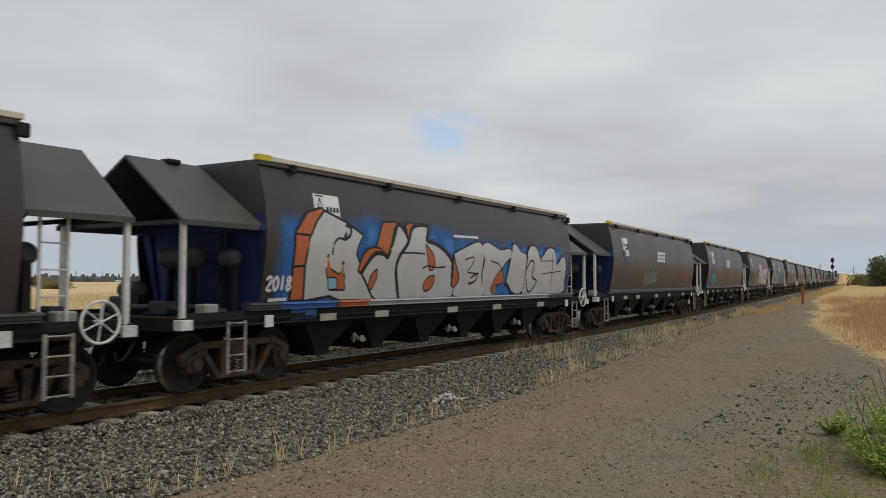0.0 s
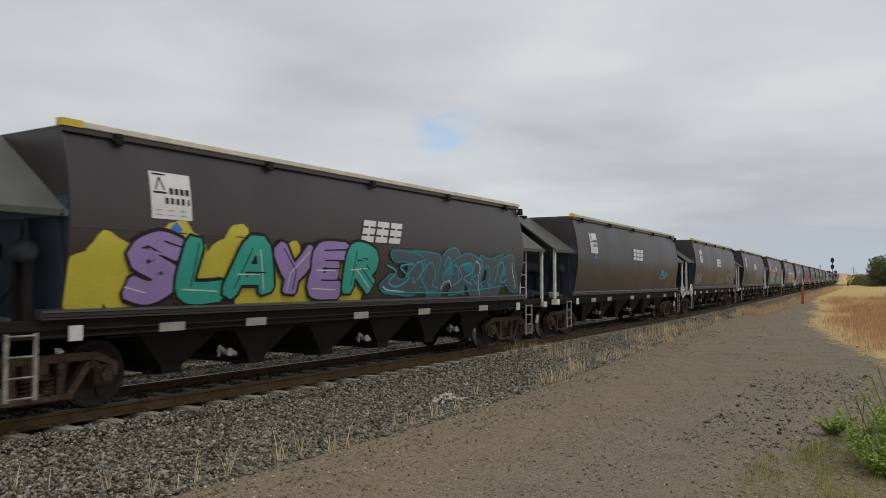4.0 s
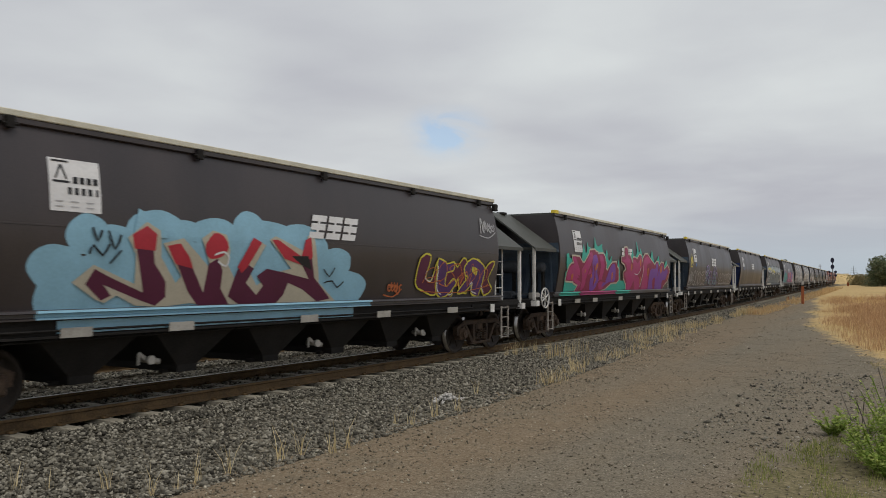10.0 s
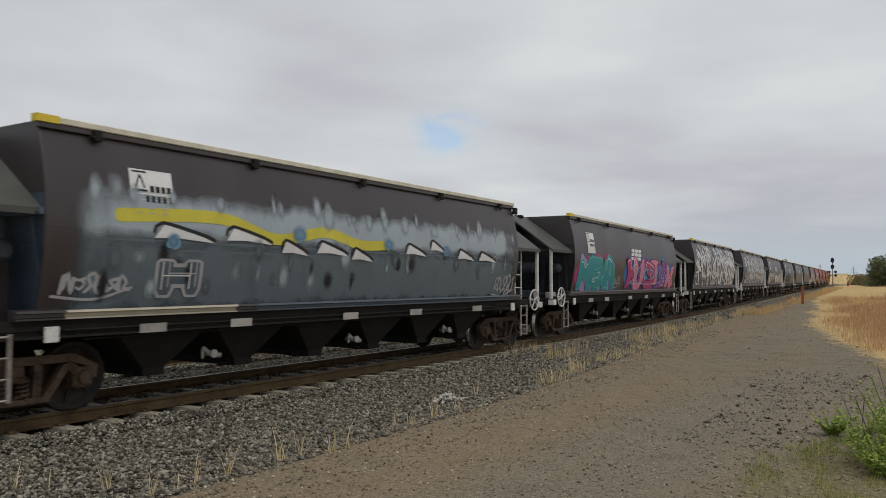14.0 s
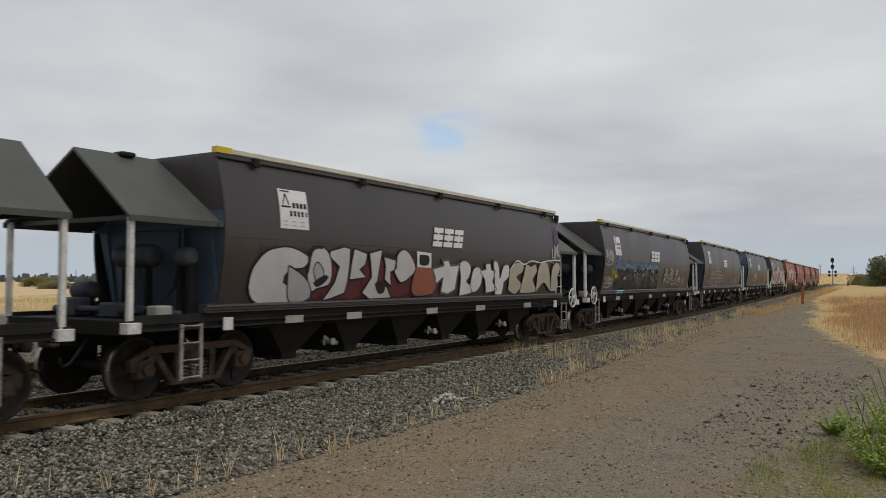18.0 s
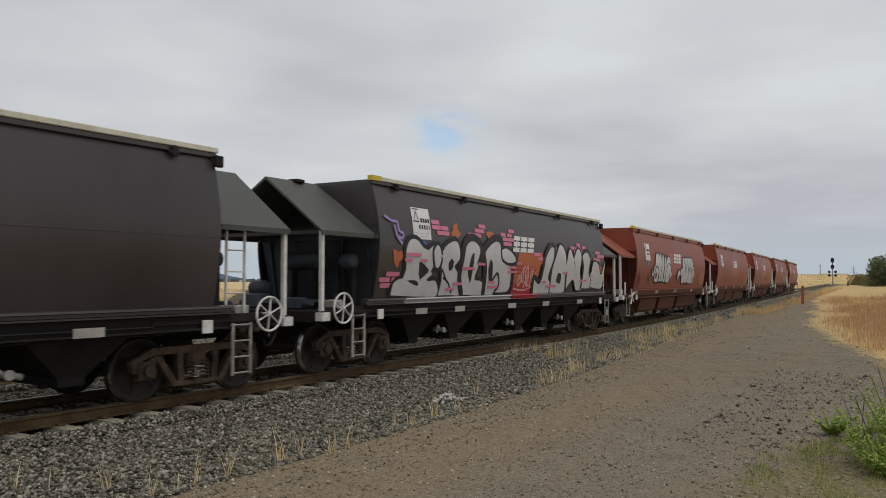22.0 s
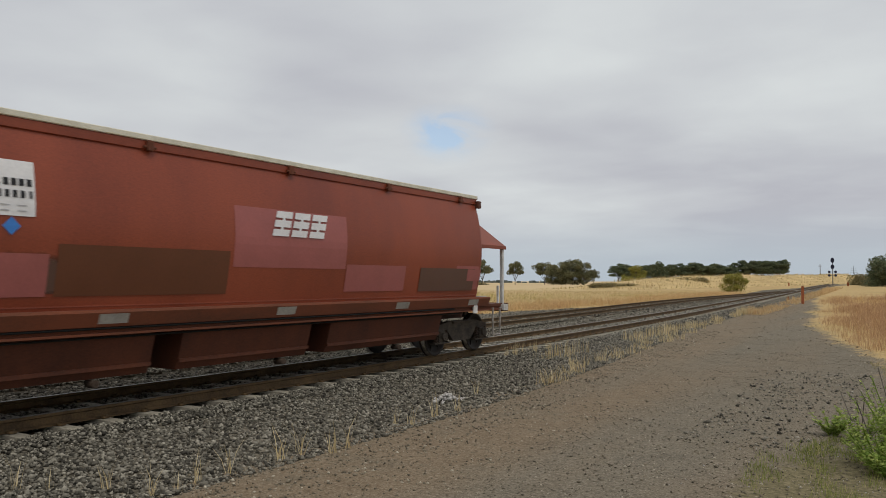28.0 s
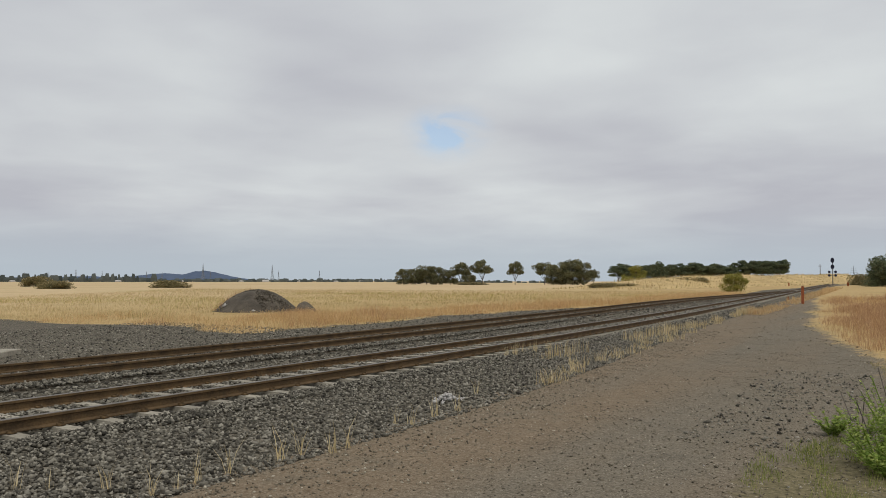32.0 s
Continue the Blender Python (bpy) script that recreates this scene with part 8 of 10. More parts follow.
            p.shape([(-1.27, 1.76), (-1.02, 1.93), (-0.92, 1.78), (-1.15, 1.62)], "silver", "black", 0.04, sharp=True)
            p.over([(-1.44, 1.71), (-1.32, 1.8), (-1.35, 1.65), (-1.22, 1.7)], "black", 0.04)
            p.shape([(-4.01, 1.8), (-4.05, 1.95), (-4.0, 2.01), (-3.89, 1.92), (-3.83, 1.81), (-3.67, 1.77), (-3.88, 1.73)], "silver", "black", 0.04)
            p.shape([(-4.43, 1.61), (-4.43, 1.74), (-4.24, 1.8), (-4.05, 1.74), (-4.05, 1.59), (-4.24, 1.54)], "smoke")
            p.shape([(0.64, 1.96), (0.65, 2.06), (0.83, 2.1), (0.93, 2.06), (0.89, 2.21), (0.89, 2.35), (0.93, 2.46), (1.03, 2.53), (1.14, 2.54), (1.29, 2.48), (1.35, 2.52), (1.45, 2.54), (1.53, 2.53), (1.57, 2.49), (1.63, 2.55), (1.85, 2.55), (1.92, 2.5), (2.0, 2.55), (2.13, 2.58), (2.27, 2.55), (2.45, 2.53), (2.58, 2.56), (2.74, 2.55), (2.85, 2.48), (2.94, 2.35), (2.97, 2.21), (3.12, 2.21), (3.19, 2.21), (3.14, 2.07), (3.23, 1.99), (3.29, 1.86), (3.19, 1.55), (3.05, 1.47), (2.88, 1.44), (2.71, 1.49), (2.35, 1.44), (2.16, 1.49), (2.06, 1.55), (1.74, 1.45), (1.55, 1.5), (1.46, 1.55), (1.22, 1.44), (1.03, 1.46), (0.93, 1.53), (0.86, 1.79), (0.78, 1.75), (0.7, 1.8)], "silver", "black", 0.055)
            p.over([(0.93, 2.06), (0.98, 1.94), (1.05, 1.75)], "black", 0.05)
            p.over([(1.22, 2.24), (1.23, 2.39), (1.29, 2.48)], "black", 0.045)
            p.over([(1.37, 2.25), (1.42, 2.05), (1.46, 1.89), (1.5, 1.76), (1.49, 1.63), (1.45, 1.54)], "black", 0.05)
            p.over([(1.5, 2.26), (1.51, 2.39), (1.57, 2.49)], "black", 0.045)
            p.over([(1.65, 2.27), (1.66, 2.09), (1.74, 1.93), (1.82, 1.94)], "black", 0.05)
            p.over([(1.84, 2.28), (1.85, 2.39), (1.93, 2.5)], "black", 0.045)
            p.over([(1.92, 2.29), (1.93, 2.17), (2.01, 2.0), (2.08, 1.83), (2.08, 1.66), (2.05, 1.55)], "black", 0.05)
            p.over([(1.92, 1.95), (2.06, 2.02), (2.21, 2.05), (2.37, 2.03)], "black", 0.04)
            p.over([(2.14, 2.1), (2.3, 2.15), (2.47, 2.12), (2.6, 2.02), (2.69, 1.87), (2.71, 1.7), (2.66, 1.51)], "black", 0.045)
            p.over([(2.32, 2.28), (2.33, 2.4), (2.36, 2.48)], "black", 0.045)
            p.over([(2.46, 2.3), (2.47, 2.18)], "black", 0.04)
            p.over([(2.74, 2.21), (2.94, 2.2), (3.19, 2.21)], "black", 0.035)
            p.over([(2.64, 2.0), (2.73, 2.07), (2.84, 2.1)], "black", 0.035)
            p.over([(2.83, 2.0), (2.95, 2.07), (3.11, 2.07)], "black", 0.035)
            p.over([(2.49, 2.02), (2.51, 1.94), (2.58, 1.94)], "black", 0.035)
            p.over([(2.88, 1.8), (2.99, 1.89), (3.12, 1.86), (3.07, 1.82)], "black", 0.03)
            p.over([(2.98, 1.7), (3.09, 1.72), (3.12, 1.63), (3.01, 1.59), (2.97, 1.65), (3.0, 1.7)], "black", 0.03)
            p.over([(2.77, 1.56), (2.97, 1.55)], "black", 0.025)
            p.over([(1.01, 2.32), (1.17, 2.35)], "faded", 0.03)
            p.over([(1.0, 2.15), (1.16, 2.18)], "faded", 0.03)
            p.over([(1.37, 2.42), (1.55, 2.43)], "faded", 0.03)
            p.over([(1.39, 2.34), (1.51, 2.33)], "faded", 0.03)
            p.over([(1.39, 2.25), (1.87, 2.23)], "faded", 0.03)
            p.over([(1.99, 2.34), (2.1, 2.37)], "faded", 0.03)
            p.over([(2.53, 2.45), (2.73, 2.44)], "faded", 0.03)
            p.over([(2.52, 2.37), (2.73, 2.35)], "faded", 0.03)
            p.over([(1.99, 2.24), (2.14, 2.24)], "faded", 0.03)
            p.shape([(0.03, 1.75), (0.07, 1.92), (0.31, 2.0), (0.5, 1.92), (0.49, 1.8), (0.27, 1.78), (0.12, 1.62)], "silver", "black", 0.05)
            p.end()
            p.tag(-5.8, -5.5, 1.4, 1.9, "plum", 243, 0.04, 3)
        elif n == 24:
            p.blob(-4.0, 2.86, 0.03, 0.03, "chalk", 2, 3)
            p.quad(-5.75, -5.05, 1.5, 2.1, "rosewood", 1)
        elif n == 25:
            p.tag(-5.1, -4.2, 1.75, 2.2, "verdigris", 251, 0.026, 4)
            p.tag(-5.3, -4.0, 1.45, 1.80, "verdigris", 252, 0.026, 6)
            p.quad(0.3, 1.5, 1.55, 1.9, "mist_grey", 1, mist=True)
        elif n == 26:
            p.tag(2.0, 3.2, 1.5, 1.95, "chalk", 261, 0.05, 4)
            p.tag(3.3, 4.4, 1.5, 1.95, "aqua", 262, 0.04, 4)
            p.stroke([(4.2, 1.75), (4.5, 2.0), (4.8, 1.75), (4.5, 1.5), (4.2, 1.75)], 0.06, "chalk", 3)
        elif n == 27:
            p.quad(-4.7, -1.4, 1.45, 2.05, "mist_grey", 0, mist=True)
            p.quad(-4.0, -1.45, 1.42, 2.02, "brown", 1)
            p.quad(-5.6, -4.1, 1.42, 1.9, "rosewood", 1)
            p.quad(1.15, 2.9, 1.42, 1.88, "rosewood", 1)
            p.quad(3.4, 5.5, 1.40, 1.86, "smoke", 2)
            p.quad(5.2, 5.9, 1.6, 1.85, "rosewood", 3)
        if p.v:
            p.done(w, "graffiti", LOOK[n] + ", sprayed on the side")
        for y0, y1, name, low in {0: ((-5.5, -4.2, "blue", True), (-4.1, -3.3, "orange", False), (-3.3, 4.5, "chalk", False)), 10: ((-4.9, 1.2, "sky", True),), 11: ((-5.8, -4.3, "mint", False), (-4.2, -1.0, "magenta", False), (-0.9, 0.6, "mint", False)),
                                  14: ((-5.6, -3.0, "cream", False), (-2.6, 5.5, "slate", False)), 19: ((-4.6, -3.9, "sky", True), (-3.4, 1.0, "dim", False)), 22: ((-5.0, -0.5, "chalk", False), (-0.4, 1.0, "crimson", False))}.get(n, ()):
            sill_paint(w, y0, y1, name, low)


build_train()
paint_train()


# ---------------------------------------------------------------- land round the line
def island_material(name, stops, rough=0.9, spec=0.15, fine=60.0, thin=0.0):
    """A colour for each loose piece of a joined mesh, with a fine grain."""
    m = bpy.data.materials.new(name)
    m.use_nodes = True
    nt = m.node_tree
    N, L = nt.nodes.new, nt.links.new
    p = nt.nodes["Principled BSDF"]
    g, r = N("ShaderNodeNewGeometry"), N("ShaderNodeValToRGB")
    L(g.outputs["Random Per Island"], r.inputs[0])
    e = r.color_ramp.elements
    while len(e) < len(stops):
        e.new(0.5)
    for el, (pos, col) in zip(e, stops):
        el.position, el.color = pos, (*col, 1)
    n = N("ShaderNodeTexNoise")
    n.inputs["Scale"].default_value = fine
    L(N("ShaderNodeTexCoord").outputs["Object"], n.inputs["Vector"])
    mp = N("ShaderNodeMapRange")
    mp.inputs["To Min"].default_value, mp.inputs["To Max"].default_value = 0.65, 1.3
    L(n.outputs["Fac"], mp.inputs["Value"])
    h = N("ShaderNodeHueSaturation")
    L(r.outputs[0], h.inputs["Color"])
    L(mp.outputs[0], h.inputs["Value"])
    L(h.outputs[0], p.inputs["Base Color"])
    p.inputs["Roughness"].default_value, p.inputs["Specular IOR Level"].default_value = rough, spec
    if thin:
        tl = N("ShaderNodeBsdfTranslucent")
        L(h.outputs[0], tl.inputs[0])
        mx = N("ShaderNodeMixShader")
        mx.inputs[0].default_value = thin
        L(p.outputs[0], mx.inputs[1])
        L(tl.outputs[0], mx.inputs[2])
        L(mx.outputs[0], nt.nodes["Material Output"].inputs["Surface"])
    return m


M["stone"] = island_material("crushed_blue_stone", [(0.0, (0.034, 0.031, 0.025)), (0.45, (0.146, 0.134, 0.106)), (0.85, (0.262, 0.241, 0.192)), (1.0, (0.370, 0.342, 0.275))])
M["pebble"] = island_material("road_pebbles", [(0.0, (0.085, 0.073, 0.053)), (0.45, (0.165, 0.140, 0.100)), (0.85, (0.27, 0.23, 0.165)), (1.0, (0.48, 0.43, 0.33))])
M["straw"] = island_material("dry_straw", [(0.0, (0.48, 0.36, 0.18)), (0.5, (0.68, 0.54, 0.29)), (1.0, (0.82, 0.69, 0.44))], thin=0.3)
M["field"] = island_material("dry_field_grass", [(0.0, (0.38, 0.27, 0.12)), (0.35, (0.56, 0.42, 0.20)), (0.8, (0.70, 0.55, 0.30)), (1.0, (0.46, 0.42, 0.17))], thin=0.3)
M["seed"] = island_material("russet_seed_grass", [(0.0, (0.33, 0.18, 0.095)), (0.5, (0.47, 0.28, 0.16)), (1.0, (0.63, 0.43, 0.25))], thin=0.3)
M["weed"] = island_material("green_weed_leaf", [(0.0, (0.16, 0.25, 0.04)), (0.6, (0.32, 0.42, 0.085)), (1.0, (0.52, 0.56, 0.18))], 0.7, 0.3, thin=0.45)
M["sward"] = island_material("low_green_grass", [(0.0, (0.16, 0.21, 0.04)), (0.55, (0.27, 0.31, 0.075)), (0.85, (0.42, 0.42, 0.14)), (1.0, (0.64, 0.54, 0.26))], 0.8, thin=0.4)
M["gum"] = island_material("eucalypt_leaf", [(0.0, (0.13, 0.145, 0.075)), (0.6, (0.225, 0.22, 0.115)), (1.0, (0.33, 0.285, 0.16))], 0.7, thin=0.4)
M["pine"] = island_material("dark_pine_leaf", [(0.0, (0.08, 0.11, 0.06)), (0.6, (0.155, 0.18, 0.10)), (1.0, (0.25, 0.25, 0.13))], 0.8, thin=0.35)
M["shrub"] = island_material("olive_shrub_leaf", [(0.0, (0.20, 0.20, 0.045)), (0.6, (0.34, 0.32, 0.08)), (1.0, (0.48, 0.42, 0.13))], 0.8, thin=0.4)
M["heapstone"] = island_material("dark_heap_stone", [(0.0, (0.05, 0.042, 0.032)), (0.6, (0.115, 0.10, 0.076)), (1.0, (0.24, 0.21, 0.16))])
M["yellowing"] = island_material("yellow_green_grass", [(0.0, (0.36, 0.31, 0.10)), (0.6, (0.54, 0.46, 0.17)), (1.0, (0.68, 0.55, 0.25))], thin=0.3)
M["rush"] = island_material("green_tinged_grass", [(0.0, (0.20, 0.19, 0.07)), (0.6, (0.36, 0.31, 0.12)), (1.0, (0.56, 0.43, 0.20))], thin=0.3)
M["blond"] = island_material("rank_blond_grass", [(0.0, (0.50, 0.31, 0.14)), (0.5, (0.66, 0.45, 0.22)), (1.0, (0.80, 0.62, 0.36))], thin=0.35)
M["scrub"] = island_material("brown_green_scrub", [(0.0, (0.16, 0.14, 0.07)), (0.6, (0.28, 0.24, 0.11)), (1.0, (0.42, 0.33, 0.17))], 0.9, thin=0.35)
M["bark"] = material("grey_bark", (0.09, 0.075, 0.06), (0.22, 0.19, 0.16), 2.0, 0.9, bump=0.5)
# distance haze is put into the hill's blue base colour
M["hill"] = material("haze_tinted_hill", (0.085, 0.115, 0.17), (0.11, 0.14, 0.20), 0.004, 1.0, bump=0, fine=0.03, spec=0.0)
# paler, bluish wood tones carry the haze of distance in the colour
M["far"] = island_material("haze_tinted_woods", [(0.0, (0.062, 0.076, 0.072)), (1.0, (0.135, 0.148, 0.135))], 1.0, 0.0, 0.05)
M["steel"] = material("galvanised_steel", (0.16, 0.17, 0.18), (0.26, 0.27, 0.28), 2.0, 0.6, metal=0.5)
M["signal"] = material("navy_black_signal_paint", (0.008, 0.010, 0.03), (0.016, 0.02, 0.05), 3.0, 0.5)
M["rustpost"] = material("rust_orange_post_paint", (0.28, 0.075, 0.025), (0.42, 0.13, 0.05), 5.0, 0.8, bump=0.3)
M["chalkstone"] = material("chalky_rubble", (0.34, 0.32, 0.29), (0.55, 0.53, 0.50), 12.0, 0.95, bump=0.6)
M["heap"] = material("dark_gravel_heap", (0.055, 0.046, 0.034), (0.15, 0.125, 0.092), 1.2, 0.95, bump=0.9, fine=14)


def joined(name, verts, faces4, faces3, mat, label, category, kind="stuff", parent=None):
    me = bpy.data.meshes.new(name)
    nv, n4, n3 = len(verts), len(faces4), len(faces3)
    me.vertices.add(nv)
    me.vertices.foreach_set("co", np.asarray(verts, dtype=np.float32).ravel())
    loops = np.concatenate([np.asarray(faces4, dtype=np.int32).ravel(), np.asarray(faces3, dtype=np.int32).ravel()])
    me.loops.add(len(loops))
    me.loops.foreach_set("vertex_index", loops)
    me.polygons.add(n4 + n3)
    me.polygons.foreach_set("loop_start", np.concatenate([np.arange(n4) * 4, n4 * 4 + np.arange(n3) * 3]).astype(np.int32))
    me.materials.append(mat)
    me.update(calc_edges=True)
    me.validate()
    ob = new(name, me)
    if label:
        tagged(ob, label, category, kind=kind)
    return ob


NOF4 = np.zeros((0, 4), dtype=np.int32)


def blades(base, height, width, lean, rng):
    """Bent grass blades on base points: arrays of vertices, quads and triangles."""
    n = len(base)
    a = rng.uniform(0, 2 * np.pi, n)
    side = np.stack([np.cos(a), np.sin(a), np.zeros(n)], 1) * (width * rng.uniform(0.6, 1.4, n))[:, None] / 2
    b = rng.uniform(0, 2 * np.pi, n)
    tip = np.stack([np.cos(b), np.sin(b), np.zeros(n)], 1) * (lean * height * rng.uniform(0.2, 1.0, n))[:, None]
    up = np.zeros((n, 3))
    up[:, 2] = height
    v = np.stack([base - side, base + side, base + up * 0.55 + tip * 0.35 - side * 0.7, base + up * 0.55 + tip * 0.35 + side * 0.7, base + up + tip], 1).reshape(-1, 3)
    k = np.arange(n)[:, None] * 5
    return v, k + np.array([[0, 1, 3, 2]]), k + np.array([[2, 3, 4]])


def drop(xy, sink=0.02):
    return np.array([(x, y, ground_z(x, y) - sink) for x, y in xy])


def stones_mesh(points, size, rng):
    """Angular stones: stretched, tilted octahedra with chopped corners."""
    n = len(points)
    base = np.array([(1, 0, 0), (-1, 0, 0), (0, 1, 0), (0, -1, 0), (0, 0, 1), (0, 0, -1)], dtype=float)
    v = base[None] * (1 + rng.uniform(-0.3, 0.35, (n, 6, 3))) + rng.uniform(-0.28, 0.28, (n, 6, 3))
    v *= (size * rng.uniform(0.6, 1.35, n))[:, None, None] * np.array([1, 1, 0.72])
    a, t = rng.uniform(0, 6.28, n), rng.uniform(-0.7, 0.7, n)
    ca, sa, ct, st = np.cos(a), np.sin(a), np.cos(t), np.sin(t)
    x, y, z = v[..., 0], v[..., 1], v[..., 2]
    y, z = y * ct[:, None] - z * st[:, None], y * st[:, None] + z * ct[:, None]
    x, y = x * ca[:, None] - y * sa[:, None], x * sa[:, None] + y * ca[:, None]
    v = np.stack([x, y, z], -1) + points[:, None]
    f = np.array([(0, 2, 4), (2, 1, 4), (1, 3, 4), (3, 0, 4), (2, 0, 5), (1, 2, 5), (3, 1, 5), (0, 3, 5)])
    return v.reshape(-1, 3), (np.arange(n)[:, None, None] * 6 + f[None]).reshape(-1, 3)


def scatter(n, s0, s1, o0, o1, rng, power=1.0):
    """Places between two stations and two offsets from the line, denser towards the near end."""
    s = s0 + (s1 - s0) * rng.uniform(0, 1, n) ** power
    o = rng.uniform(0, 1, n)
    lo = np.array([o0(v) if callable(o0) else o0 for v in s])
    hi = np.array([o1(v) if callable(o1) else o1 for v in s])
    o = lo + (hi - lo) * o
    return np.array([line_x(a) + b for a, b in zip(s, o)]), s, o


def build_stones():
    rng = np.random.default_rng(5)
    pts, sizes = [], []
    for n, s0, s1, o0, o1, size, pw in (
            (50000, 2.2, 25, 0.86, lambda s: toe(s) + 0.25, 0.0235, 1.5), (24000, 2.5, 30, -0.66, 0.66, 0.023, 1.3), (17000, 3.0, 32, lambda s: -side_offset(s) + 0.9, -0.86, 0.026, 1.3),
            (9000, 3.5, 36, lambda s: -side_offset(s) - 2.9, lambda s: -side_offset(s) - 0.92, 0.027, 1.2), (8500, 4, 40, lambda s: -side_offset(s) - 0.72, lambda s: -side_offset(s) + 0.72, 0.027, 1.2), (4000, 4, 34, lambda s: -side_offset(s) + 0.85, lambda s: -side_offset(s) + 1.5, 0.030, 1.2),
            (13000, 24, 60, 0.86, lambda s: toe(s) + 0.1, 0.034, 1.3), (14000, 26, 110, -0.66, 0.66, 0.042, 1.4), (6000, 26, 70, lambda s: -side_offset(s) - 2.4, -0.9, 0.042, 1.2),
            (15000, 6, 23, lambda s: -side_offset(s) - 16, lambda s: -side_offset(s) - 2.6, 0.026, 0.9), (5000, 18, 50, lambda s: field_x(max(s, 20)) - line_x(s) - 0.3, lambda s: -side_offset(s) - 2.6, 0.030, 1.0),
            (900, 9.6, 18, lambda s: 6.9 + (18 - s) * 0.03, lambda s: 8.9, 0.021, 1.0)):
        x, s, o = scatter(n, s0, s1, o0, o1, rng, pw)
        bare = (np.abs((s - 4.8055 + 0.297) % 0.594 - 0.297) < np.where(o > 0.8, 0.135, 0.105)) & (np.abs(o) < 1.14) & (rng.uniform(0, 1, n) < np.where(o > 0.8, 0.92, np.where(s > 18, 0.15, 0.45)))
        x, s, o = x[~bare], s[~bare], o[~bare]
        n = len(x)
        z = np.array([ground_z(a, b) for a, b in zip(x, s)]) + rng.uniform(-0.016, 0.020, n)
        # stone heaped between the sleepers and against the shoulder
        so = np.array([side_offset(v) for v in s])
        z += np.where((o > 0.86) & (o < 1.2), 0.012 + 0.02 * rng.uniform(-1, 0.5, n), np.where((o > 1.2) & (o < 1.75), 0.024, np.where(np.abs(o) < 0.7, 0.040, np.where(np.abs(o + so) < 1.5, 0.07, 0.0))))
        pts.append(np.stack([x, s, z], 1))
        sizes.append(np.full(n, size) * rng.choice([0.75, 1.0, 1.0, 1.35], n))
    v, f = stones_mesh(np.concatenate(pts), np.concatenate(sizes), rng)
    joined("track_stone", v, NOF4, f, M["stone"], "grey crushed stone heaped round the sleepers", "track ballast")
    pts, sizes = [], []
    edge = lambda s: verge_x(s) - line_x(s) + 0.3
    for n, s0, s1, o0, o1, size, pw in ((26000, 3.0, 28, lambda s: toe(s) + 0.1, edge, 0.0085, 1.5), (7000, 4.0, 22, lambda s: toe(s) + 0.1, edge, 0.014, 1.4), (700, 7.0, 17, 5.6, 9.2, 0.017, 1.0), (2600, 4.0, 30, lambda s: toe(s) - 0.2, lambda s: toe(s) + 1.2, 0.019, 1.2),
                                        (700, 20, 60, lambda s: toe(s) + 0.3, edge, 0.030, 1.2)):
        x, s, o = scatter(n, s0, s1, o0, o1, rng, pw)
        z = np.array([ground_z(a, b) for a, b in zip(x, s)]) + rng.uniform(-0.006, 0.006, n) * size / 0.012
        pts.append(np.stack([x, s, z], 1))
        sizes.append(np.full(n, size))
    v, f = stones_mesh(np.concatenate(pts), np.concatenate(sizes), rng)
    joined("road_gravel", v, NOF4, f, M["pebble"], "loose gravel and pebbles on the dirt road", "gravel")


